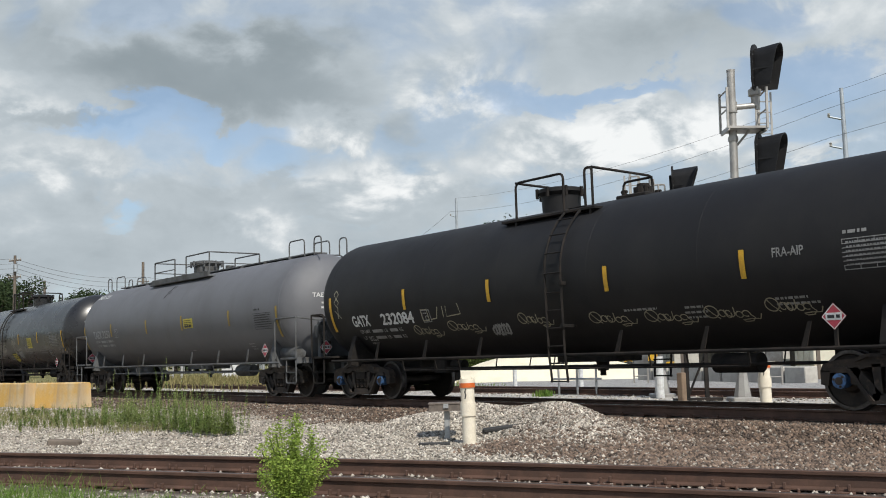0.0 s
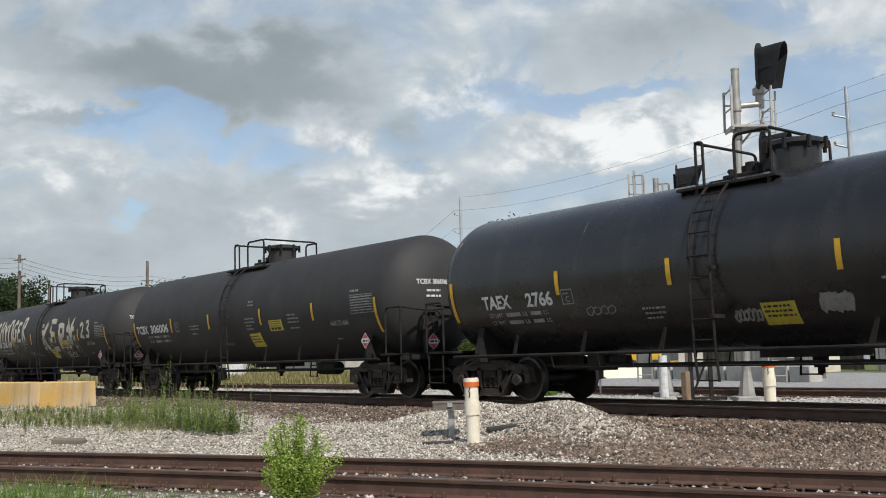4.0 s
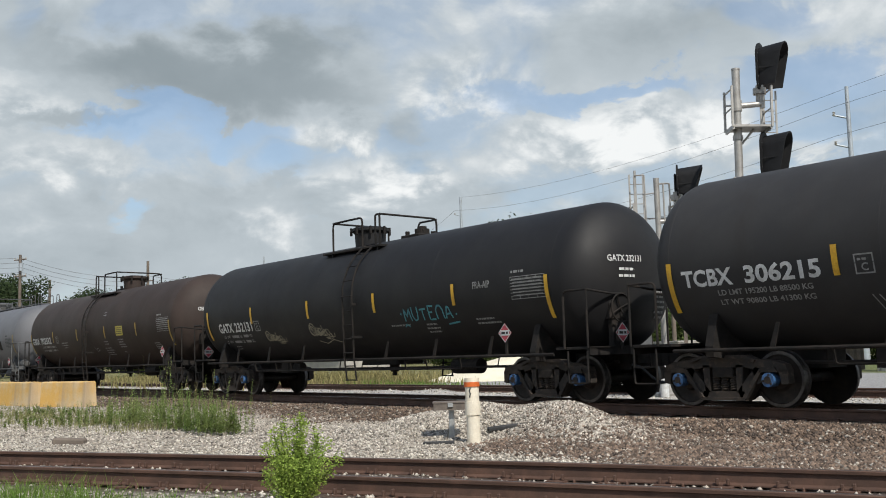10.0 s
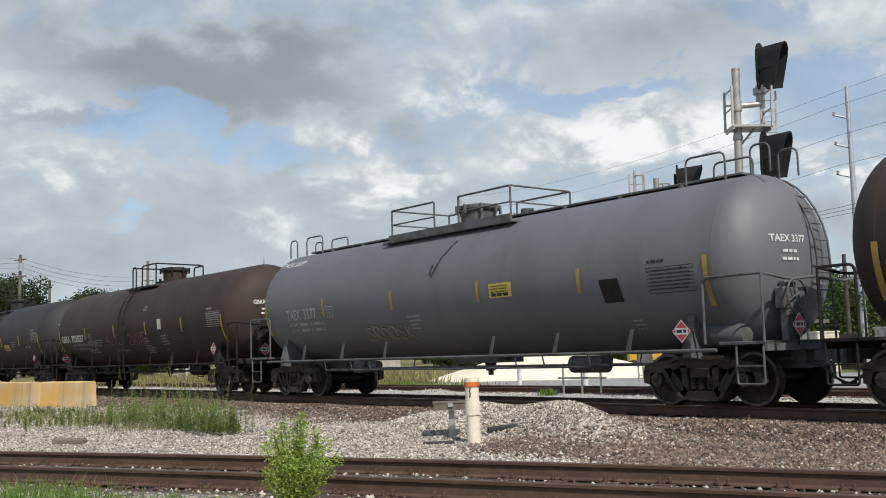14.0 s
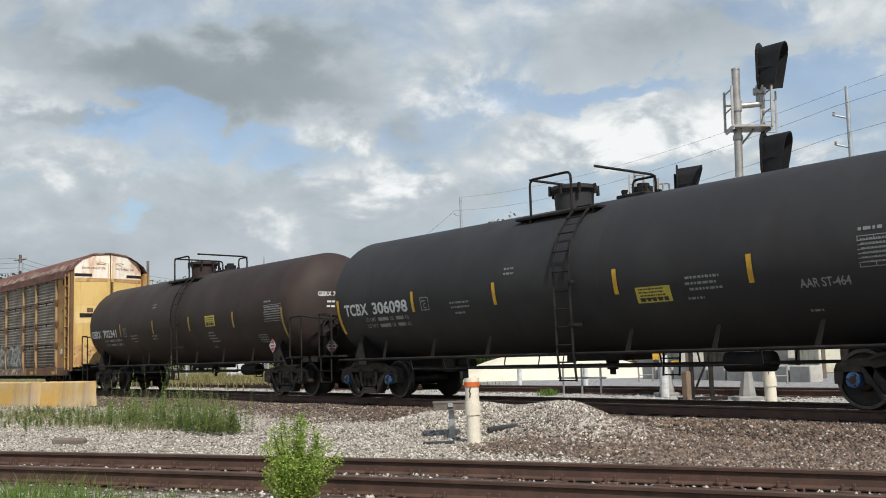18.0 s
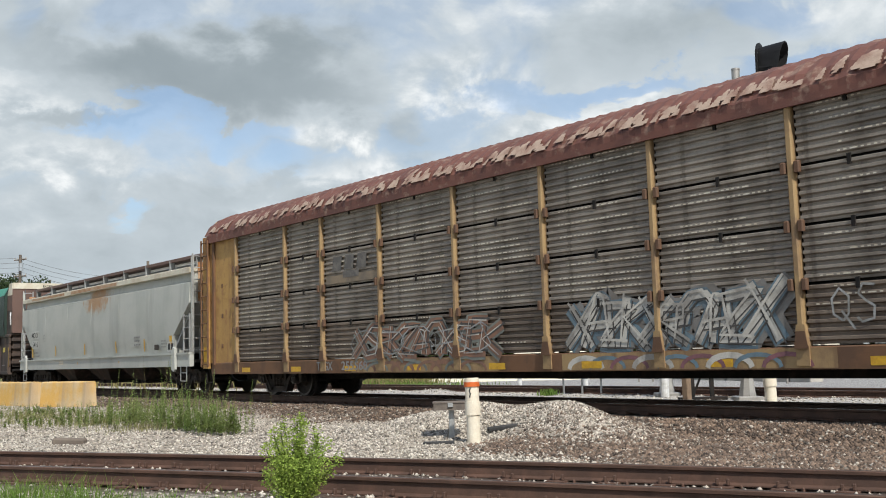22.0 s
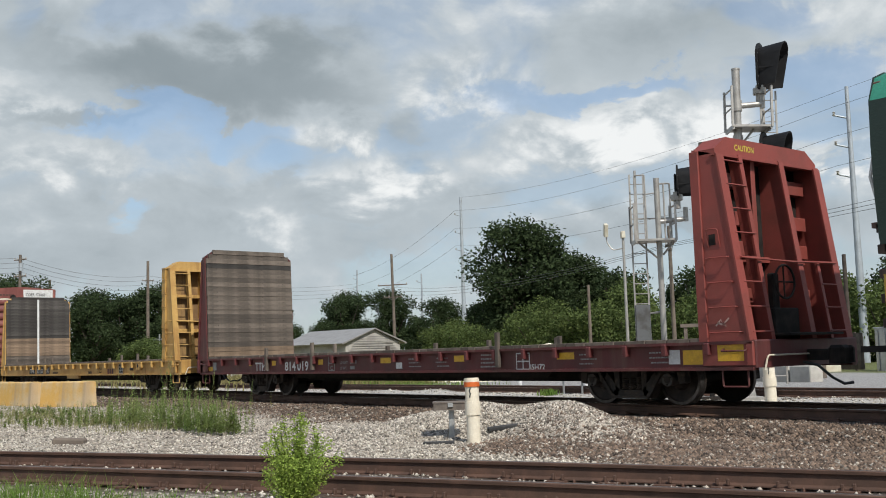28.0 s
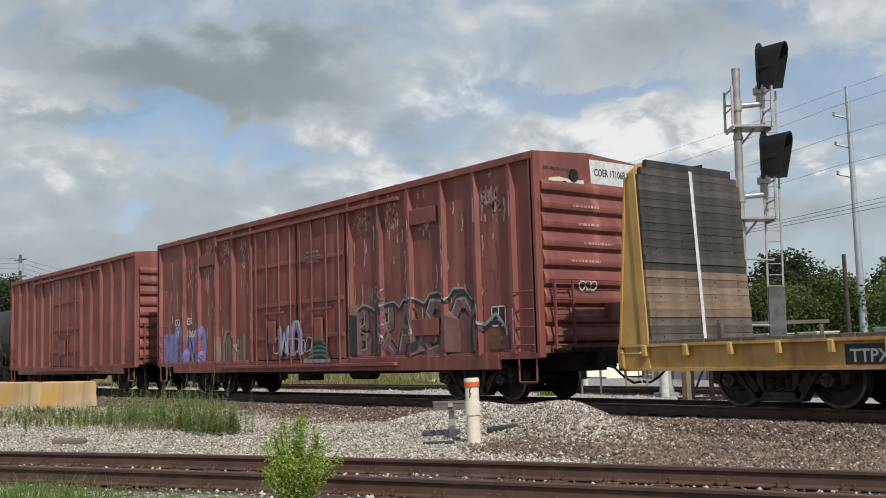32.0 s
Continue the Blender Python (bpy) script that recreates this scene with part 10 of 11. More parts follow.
    # blocks and a yellow machine by the sand
    for i in range(9):
        o = part("concrete_block", Shape().box(-0.55, 0.55, -0.3, 0.3, 0, 0.6, 0.03), CONCRETE, at=pose(-30.4 + 1.18 * i, 21.2 - 0.35 * i, -0.37, 0, 0, -17))
        tagged(o, "pale concrete block in a row beside the sand", "concrete block", "blocks beside the sand")
    t = thing("yellow_loader", "small yellow loader behind the sand pile", "loader", at=pose(-36.2, 27.6, -0.36, 0, 0, 30))
    part("body", Shape().box(-0.9, 0.9, -0.6, 0.6, 0.5, 1.3, 0.08), YELLOW, t)
    part("cab", Shape().box(-0.5, 0.3, -0.5, 0.5, 1.3, 2.0, 0.06), GEAR, t)
    for x in (-0.6, 0.6):
        for y in (-0.65, 0.65):
            part("wheel", Shape().cyl((x, y - 0.12, 0.4), (x, y + 0.12, 0.4), 0.4, 16), RUBBER, t)
    part("bucket", Shape().prism([(0.9, 0.2), (1.5, 0.15), (1.6, 0.7), (1.4, 0.7), (1.3, 0.3), (0.9, 0.4)], -0.8, 0.8, "y"), YELLOW, t)


posts_and_boxes()


def sand_pile():
    s = Shape()
    n, m = 60, 14
    rnd = random.Random(8)
    v, f = [], []
    for i in range(m + 1):
        for j in range(n):
            a = 2 * math.pi * j / n
            k = i / m
            rx, ry = 6.6, 2.9
            w = 1 + 0.06 * noise.noise(Vector((math.cos(a) * 2, math.sin(a) * 2, 3.0)))
            x, y = rx * k * math.cos(a) * w, ry * k * math.sin(a) * w
            z = 1.85 * (1 - k) ** 0.95 * (1 + 0.12 * noise.noise(Vector((x * 0.5, y * 0.7, 1)))) + 0.03 * noise.noise(Vector((x * 2.5, y * 2.5, 0)))
            v.append((x, y, z - 0.03))
    for i in range(m):
        f += [(i * n + j, i * n + (j + 1) % n, (i + 1) * n + (j + 1) % n, (i + 1) * n + j) for j in range(n)]
    o = part("sand_stockpile", Shape().add(v, f), SAND, at=pose(-37.5, 21.6, -0.36, 0, 0, 49), smooth=60)
    tagged(o, "long pale cream sand stockpile beyond the siding", "sand pile")


sand_pile()


def far_shed():
    t = thing("far_shed", "low grey shed with a pale metal roof", "shed", at=pose(-101.0, 49.8, -0.36, 0, 0, 5))
    part("wall", Shape().box(-5.8, 5.8, -4.0, 4.0, 0, 3.0), SHED_WALL, t)
    for k in (-1, 1):
        part("roof_slope", Shape().prism([(k * 4.7, 2.85), (0, 4.55), (0, 4.68), (k * 4.8, 2.98)], -6.2, 6.2, "x"), METAL_ROOF, t)
    part("gable", Shape().prism([(-4.0, 3.0), (4.0, 3.0), (0, 4.5)], 5.75, 5.85, "x"), SHED_WALL, t)
    part("gable", Shape().prism([(-4.0, 3.0), (4.0, 3.0), (0, 4.5)], -5.85, -5.75, "x"), SHED_WALL, t)
    for i in range(9):
        part("siding_strip", Shape().box(5.86, 5.89, -3.9 + 0.2 * i, 3.9 - 0.2 * i, 1.6 + 0.26 * i, 1.66 + 0.26 * i), METAL_ROOF, t)
    t = thing("equipment_cabinet", "white steel equipment cabinet by the substation", "cabinet", at=pose(-64.2, 17.4, -0.36, 0, 0, 51))
    part("body", Shape().box(-0.6, 0.6, -0.5, 0.5, 0.4, 2.1, 0.03), WHITE, t)
    part("plinth", Shape().box(-0.7, 0.7, -0.6, 0.6, 0, 0.4), CONCRETE, t)
    t = thing("substation", "grey steel lattice of a small substation", "substation", at=pose(-120.0, 42.0, -0.36, 0, 0, 25))
    rnd = random.Random(21)
    for i in range(9):
        h = rnd.uniform(4.5, 9.0)
        x, y = -9 + 2.3 * i, rnd.uniform(-2, 2)
        part("lattice_leg", Shape().cyl((x, y, 0), (x, y, h), 0.09, 8), STEEL_GALV, t)
    for z in (3.0, 4.4):
        part("bus_beam", Shape().box(-9.2, 9.6, -0.1, 0.1, z, z + 0.18), STEEL_GALV, t)
    for i in range(10):
        part("insulator", Shape().cyl((-8.5 + 1.9 * i, 0, 3.2), (-8.5 + 1.9 * i, 0, 4.0), 0.1, 8), CONCRETE, t)


far_shed()


# steel trestle table behind the right-hand signal
t = thing("pipe_trestle", "long rusty steel trestle beyond the siding", "trestle", at=pose(-24.3, 20.2, -0.36, 0, 0, 40))
part("beam", Shape().box(-2.9, 2.9, -0.12, 0.12, 2.2, 2.34), POLE_WOOD, t)
for x in (-2.7, 1.0, 2.6):
    part("leg", Shape().box(x - 0.07, x + 0.07, -0.07, 0.07, 0, 2.22), POLE_WOOD, t)


# ---- trees ----
def leaf_cloud(blobs, count, size, seed, squash=1.0):
    """Leaves scattered through ellipsoids, thicker near their skins, each a small folded quad."""
    rng = np.random.default_rng(seed)
    weights = np.array([b[3] * b[4] * b[5] for b in blobs]) ** 0.67
    weights = weights / weights.sum()
    pick = rng.choice(len(blobs), count, p=weights)
    d = rng.normal(size=(count, 3))
    d /= np.linalg.norm(d, axis=1)[:, None]
    rad = np.clip(1 - rng.normal(0.10, 0.25, count), 0.15, 1.45)
    B = np.array(blobs)[pick]
    c = B[:, :3] + d * B[:, 3:6] * rad[:, None]
    ax = rng.normal(size=(count, 3))
    ax[:, 2] *= 0.6
    ax /= np.linalg.norm(ax, axis=1)[:, None]
    up = d * 0.7 + rng.normal(size=(count, 3)) * 0.6
    bx = np.cross(ax, up)
    bx /= np.maximum(1e-6, np.linalg.norm(bx, axis=1))[:, None]
    s = size * rng.uniform(0.55, 1.35, count)[:, None]
    v = np.stack([c - ax * s, c + bx * s * 0.55, c + ax * s, c - bx * s * 0.55], 1).reshape(-1, 3)
    return v


def leaf_mesh(name, verts, mat):
    n = len(verts) // 4
    me = bpy.data.meshes.new(name)
    me.vertices.add(len(verts))
    me.vertices.foreach_set("co", verts.astype(np.float32).ravel())
    me.loops.add(4 * n)
    me.loops.foreach_set("vertex_index", np.arange(4 * n, dtype=np.int32))
    me.polygons.add(n)
    me.polygons.foreach_set("loop_start", np.arange(0, 4 * n, 4, dtype=np.int32))
    me.materials.append(mat)
    me.update(calc_edges=True)
    return me


def tree(seed, h, w, leaves, size, mat, label, trunk_h=0.25, bushy=False):
    rnd = random.Random(seed)
    t = thing("tree", label, "tree", "trees beyond the tracks")
    s = Shape()
    th = h * trunk_h
    s.tube([(0, 0, -0.2), (0.05 * w, 0.02, th * 0.6), (0.02 * w, 0.04 * w, th * 1.2)], 0.03 * h, 8)
    blobs = []
    for i in range(34 if not bushy else 22):
        a = rnd.uniform(0, 6.28)
        k = rnd.random()
        z = h * (trunk_h * 0.7 + (0.92 - trunk_h * 0.7) * (i + 0.5) / (34 if not bushy else 22)) if not bushy else h * rnd.uniform(0.15, 0.8)
        zz = z / h
        env = w * 0.5 * (0.55 + 0.9 * math.sin(min(1.0, max(0.05, zz)) * 2.7)) * 0.8
        r = env * rnd.uniform(0.2, 0.74)
        x, y = r * math.cos(a), r * math.sin(a)
        b = w * rnd.uniform(0.11, 0.19)
        blobs.append((x, y, z, b, b, b * rnd.uniform(0.7, 1.0)))
        s.tube([(0, 0, th * 0.7), (x * 0.5, y * 0.5, (th + z) * 0.5), (x, y, z)], 0.008 * h, 5)
    blobs.append((0, 0, h * 0.88, w * 0.16, w * 0.16, h * 0.12))
    blobs.append((0, 0, h * 0.5, w * 0.3, w * 0.3, h * 0.28))
    part("trunk", s, BARK, t)
    tagged(part("crown", leaf_mesh("crown", leaf_cloud(blobs, leaves, size, seed), mat), None, t), kind="stuff")
    return t


TREE_A = tree(1, 13.0, 11.0, 30000, 0.17, LEAF_TREE, "large dark green oak beyond the siding", 0.22)
TREE_A.matrix_basis = pose(-76.4, 57.0, -0.36) @ Matrix.Diagonal((1.2, 1.2, 1.16, 1))
TREE_B = tree(2, 7.5, 7.0, 16000, 0.14, LEAF_LIGHT, "bushy bright green tree along the lot", 0.1, True)
TREE_C = tree(3, 9.5, 8.5, 16000, 0.16, LEAF_TREE, "dark green tree in the tree line", 0.18)
TREE_D = tree(4, 5.0, 6.5, 12000, 0.12, LEAF_LIGHT, "low green shrub along the lot", 0.05, True)
TREE_E = tree(5, 13.5, 9.5, 14000, 0.22, LEAF_TREE, "tall dark tree in the tree line", 0.2)


def place_tree(src, x, y, k, turn, kz=1.0):
    return copy_thing(src, pose(x, y, -0.36, 0, 0, turn) @ Matrix.Diagonal((k, k, k * kz, 1)))


TREE_B.matrix_basis = pose(-58.5, 52.0, -0.36, 0, 0, 20)
TREE_C.matrix_basis = pose(-68.5, 62.0, -0.36)
TREE_D.matrix_basis = pose(-52.0, 46.5, -0.36)
TREE_E.matrix_basis = pose(-150.0, 92.0, -0.36)
rnd = random.Random(14)
for src, x, y, k, kz in (
        (TREE_A, -73.5, 60.5, 0.80, 0.95), (TREE_C, -84.5, 57.5, 0.72, 1.0), (TREE_B, -66.5, 49.5, 1.0, 0.85), (TREE_B, -76.0, 47.0, 0.8, 0.8), (TREE_D, -69.5, 43.5, 0.9, 0.9), (TREE_D, -62.0, 44.5, 1.0, 1.0),
        (TREE_D, -57.0, 46.5, 1.1, 1.0), (TREE_B, -52.0, 54.5, 0.95, 0.9), (TREE_C, -57.5, 63.0, 0.85, 0.9), (TREE_B, -47.0, 55.5, 0.95, 0.95), (TREE_D, -47.0, 48.5, 1.1, 1.0), (TREE_C, -48.5, 63.5, 0.85, 0.95),
        (TREE_B, -42.5, 57.5, 1.0, 0.95), (TREE_C, -40.5, 66.0, 0.95, 0.95), (TREE_D, -41.5, 51.0, 1.15, 1.0), (TREE_B, -37.5, 60.0, 1.05, 0.95), (TREE_D, -36.0, 53.5, 1.15, 1.0), (TREE_C, -35.0, 68.0, 1.0, 0.95),
        (TREE_B, -32.5, 62.0, 1.1, 0.95), (TREE_D, -31.0, 55.0, 1.2, 1.05), (TREE_C, -29.0, 69.0, 1.1, 1.0), (TREE_B, -27.0, 63.0, 1.15, 1.0), (TREE_D, -26.0, 57.0, 1.2, 1.1), (TREE_B, -21.5, 64.0, 1.15, 1.05),
        (TREE_C, -23.5, 70.0, 1.1, 1.0), (TREE_D, -20.5, 58.0, 1.2, 1.1), (TREE_B, -16.0, 65.0, 1.2, 1.05), (TREE_C, -52.5, 66.5, 1.05, 1.0), (TREE_C, -63.0, 68.0, 1.0, 1.0),
        (TREE_E, -160.0, 88.0, 1.0, 0.95), (TREE_E, -141.0, 97.0, 0.9, 0.95), (TREE_E, -133.0, 99.0, 0.85, 0.9), (TREE_E, -126.5, 96.0, 0.82, 0.9), (TREE_C, -118.5, 92.0, 0.95, 1.0), (TREE_C, -112.0, 88.0, 0.9, 1.0),
        (TREE_C, -104.5, 82.5, 0.95, 0.9), (TREE_C, -98.0, 78.0, 0.9, 0.85), (TREE_B, -92.0, 72.0, 1.0, 0.85), (TREE_D, -88.0, 62.5, 1.2, 1.0), (TREE_D, -92.0, 58.5, 1.1, 0.9),
        (TREE_E, -170.0, 80.0, 0.95, 0.95), (TREE_E, -178.0, 74.0, 0.95, 0.95), (TREE_E, -172.0, 64.0, 1.0, 1.0), (TREE_E, -165.0, 58.0, 0.95, 1.1), (TREE_E, -176.0, 52.0, 1.0, 1.0), (TREE_E, -168.0, 44.0, 0.95, 1.0),
        (TREE_E, -182.0, 40.0, 0.95, 0.9), (TREE_E, -190.0, 32.0, 0.9, 0.9), (TREE_E, -178.0, 30.0, 0.8, 0.85), (TREE_E, -195.0, 22.0, 0.9, 0.9), (TREE_C, -141.0, 21.5, 1.3, 1.05), (TREE_C, -147.0, 25.5, 1.35, 1.1),
        (TREE_E, -188.0, 55.0, 1.0, 1.0), (TREE_E, -174.0, 66.0, 1.12, 1.05), (TREE_E, -168.0, 61.0, 1.14, 1.05), (TREE_E, -180.0, 62.0, 1.15, 1.05), (TREE_E, -166.0, 70.0, 1.05, 1.05), (TREE_E, -172.0, 56.0, 1.1, 1.0), (TREE_E, -178.0, 47.0, 1.1, 1.0), (TREE_E, -184.0, 36.0, 1.0, 1.0), (TREE_E, -165.0, 92.0, 1.05, 1.0), (TREE_E, -200.0, 42.0, 1.0, 1.0), (TREE_E, -205.0, 30.0, 1.0, 1.0), (TREE_B, -112.0, 30.0, 0.9, 0.6), (TREE_B, -118.0, 33.0, 1.0, 0.6), (TREE_E, -148.0, 76.0, 0.7, 0.8),
        (TREE_E, -158.0, 70.0, 0.75, 0.85), (TREE_C, -140.0, 80.0, 0.9, 0.9), (TREE_C, -130.0, 84.0, 0.9, 0.9)):
    place_tree(src, x, y, k, rnd.uniform(0, 360), kz)


# a far belt of woods that closes the horizon all round
def far_woods():
    rng = np.random.default_rng(5)
    blobs = []
    for i in range(260):
        a = 2 * math.pi * i / 260 + rng.uniform(-0.01, 0.01)
        d = rng.uniform(290, 330)
        h = rng.uniform(5, 8.5)
        blobs.append((d * math.cos(a), d * math.sin(a), h * 0.7, 7.0, 7.0, h * 0.75))
    o = part("far_woods", leaf_mesh("far_woods", leaf_cloud(blobs, 26000, 1.3, 6), LEAF_TREE), None)
    tagged(o, "dark belt of woods along the horizon", "woods", kind="stuff")


far_woods()


# ---- weeds, bush and grass ----
def blade_patch(name, seed, spots, blades, h, w, mat, label, lean=0.35):
    rng = np.random.default_rng(seed)
    out = []
    spots = np.array(spots)
    n = blades
    pick = rng.choice(len(spots), n)
    base = spots[pick][:, :2] + rng.normal(size=(n, 2)) * spots[pick][:, 2:3]
    z = np.array([ground_z(a, b) for a, b in base])
    hh = h * spots[pick][:, 3] * rng.uniform(0.4, 1.15, n)
    a = rng.uniform(0, 6.28, n)
    dx, dy = np.cos(a), np.sin(a)
    b = rng.uniform(0, 6.28, n)
    l = lean * hh * rng.uniform(0.2, 1.2, n)
    root = np.stack([base[:, 0], base[:, 1], z - 0.02], 1)
    side = np.stack([dx, dy, 0 * dx], 1) * (w * rng.uniform(0.6, 1.3, n))[:, None]
    tip = root + np.stack([np.cos(b) * l, np.sin(b) * l, hh], 1)
    mid = root + np.stack([np.cos(b) * l * 0.3, np.sin(b) * l * 0.3, hh * 0.55], 1)
    v1 = np.stack([root - side, root + side, mid + side * 0.8, mid - side * 0.8], 1)
    v2 = np.stack([mid - side * 0.8, mid + side * 0.8, tip + side * 0.15, tip - side * 0.15], 1)
    v = np.concatenate([v1, v2], 1).reshape(-1, 3)
    o = part(name, leaf_mesh(name, v, mat), None)
    return tagged(o, label, "grass", kind="stuff")


def weed_clump(name, seed, spots, stems, leaves, h, size, mat, label):
    """Upright leafy stems with narrow leaves, thinner to the top."""
    rng = np.random.default_rng(seed)
    spots = np.array(spots)
    pick = rng.choice(len(spots), stems)
    base = spots[pick][:, :2] + rng.normal(size=(stems, 2)) * spots[pick][:, 2:3]
    z = np.array([ground_z(a, b) for a, b in base])
    hh = h * spots[pick][:, 3] * rng.uniform(0.45, 1.0, stems) * np.where(rng.random(stems) < 0.14, 1.55, 0.92)
    lean = rng.normal(size=(stems, 2)) * 0.10
    k = rng.choice(stems, leaves)
    t = rng.uniform(0.08, 1.0, leaves)
    c = np.stack([base[k, 0] + lean[k, 0] * t * hh[k], base[k, 1] + lean[k, 1] * t * hh[k], z[k] + t * hh[k]], 1)
    a = rng.uniform(0, 6.28, leaves)
    s = size * (1.25 - 0.75 * t) * rng.uniform(0.6, 1.3, leaves)
    ax = np.stack([np.cos(a), np.sin(a), rng.uniform(0.1, 0.9, leaves)], 1)
    ax /= np.linalg.norm(ax, axis=1)[:, None]
    bx = np.cross(ax, np.array([0, 0, 1.0]))
    bx /= np.maximum(1e-6, np.linalg.norm(bx, axis=1))[:, None]
    v = np.stack([c, c + ax * s[:, None] * 0.5 + bx * s[:, None] * 0.2, c + ax * s[:, None], c + ax * s[:, None] * 0.5 - bx * s[:, None] * 0.2], 1)
    st = np.stack([base[:, 0], base[:, 1], z - 0.02], 1)
    tp = st + np.stack([lean[:, 0] * hh, lean[:, 1] * hh, hh], 1)
    o2 = np.array([0.003, 0.002, 0])
    v2 = np.stack([st - o2, st + o2, tp + o2 * 0.4, tp - o2 * 0.4], 1)
    allv = np.concatenate([v.reshape(-1, 3), v2.reshape(-1, 3)])
    o = part(name, leaf_mesh(name, allv, mat), None)
    return tagged(o, label, "weeds", kind="stuff")


def near_bush():
    t = thing("bush", "bright green leafy bush beside the rusty spur rail", "bush", at=pose(-7.95, -10.62, -0.34) @ Matrix.Diagonal((1.08, 1.08, 1.02, 1)))
    rng = np.random.default_rng(11)
    s = Shape()
    blobs = []
    for i in range(38):
        a, r = rng.uniform(0, 6.28), rng.uniform(0.02, 0.30)
        top = (r * 1.15 * math.cos(a), r * 1.15 * math.sin(a), rng.uniform(0.36, 0.78) * (1.08 - r))
        s.tube([(0.04 * math.cos(a), 0.04 * math.sin(a), -0.02), (top[0] * 0.5, top[1] * 0.5, top[2] * 0.5), top], 0.005, 4)
        for k in range(5):
            q = 0.25 + 0.19 * k
            blobs.append((top[0] * q, top[1] * q, top[2] * q, 0.045, 0.045, 0.075))
    tagged(part("stems", s, LEAF_WEED, t), kind="stuff")
    tagged(part("leaves", leaf_mesh("leaves", leaf_cloud(blobs, 15000, 0.0125, 12), LEAF_BUSH), None, t), kind="stuff")


near_bush()
weed_clump("weeds", 31, [(-24.5, -7.4, 0.7, 0.28), (-27.5, -6.8, 0.9, 0.26), (-22.3, -6.7, 0.5, 0.75), (-21.3, -6.5, 0.34, 1.1), (-20.1, -6.45, 0.26, 1.2), (-19.2, -6.5, 0.24, 1.1), (-18.3, -6.5, 0.26, 0.9), (-17.6, -6.6, 0.25, 0.85), (-30.5, -6.4, 0.9, 0.24), (-24.3, -5.6, 0.7, 0.75), (-23.4, -6.3, 0.5, 0.8)],
           420, 34000, 0.86, 0.06, LEAF_WEED, "green weeds growing along the gravel before the barriers")
weed_clump("seed_stalks", 32, [(-26.5, -4.0, 1.0, 1.0), (-23.5, -4.3, 0.8, 0.9)], 46, 900, 1.0, 0.07, GRASS_DRY, "thin dry seed stalks behind the weeds")
blade_patch("weed_grass", 33, [(-27, -7.0, 1.1, 0.75), (-31, -6.4, 1.1, 0.75), (-23.5, -7.0, 0.8, 0.8), (-35.5, -6.2, 1.1, 0.7), (-20.5, -6.7, 0.6, 0.7), (-29, -6.7, 1.0, 0.75)], 2600, 0.30, 0.006, GRASS_MIX, "mixed grass among the weeds")
blade_patch("near_grass", 34, [(-10.4, -12.0, 0.26, 1.0), (-9.9, -11.9, 0.2, 0.8), (-10.9, -12.2, 0.3, 1.0), (-9.2, -11.4, 0.3, 0.5), (-8.8, -11.2, 0.3, 0.4), (-9.6, -11.7, 0.25, 0.6)], 2000, 0.24, 0.004, GRASS, "lush grass tuft beside the spur track", 0.6)
blade_patch("field_grass", 35, [(-46, 13.5, 2.6, 1.0), (-52, 13.5, 3.0, 1.0), (-59, 14, 3.5, 1.1), (-66, 14, 4, 1.1), (-42, 14.0, 1.6, 0.8), (-75, 15, 5, 1.1), (-50, 17, 3, 1.2), (-60, 18, 4, 1.2)], 8000, 0.55, 0.03, GRASS_DRY, "tall dry field grass beyond the siding")
blade_patch("lot_weeds", 36, [(-40.5, 12.6, 1.0, 0.7), (-38, 12.8, 0.9, 0.5), (-23.0, 7.2, 0.12, 0.4), (-35, 13.2, 1.0, 0.35)], 1300, 0.5, 0.015, GRASS, "sparse weeds at the lot's edge")


# ---- loose stones ----
STONE_SHAPES = []
for q in range(6):
    rng = np.random.default_rng(100 + q)
    p = np.array([(1, 1, 1), (-1, -1, 1), (-1, 1, -1), (1, -1, -1), (0, 0, 1.3), (0, 0, -1.2), (1.3, 0, 0), (-1.3, 0, 0), (0, 1.3, 0), (0, -1.3, 0)], float)[4:] * rng.uniform(0.65, 1.1, (6, 1)) + rng.normal(size=(6, 3)) * 0.12
    STONE_SHAPES.append(p)


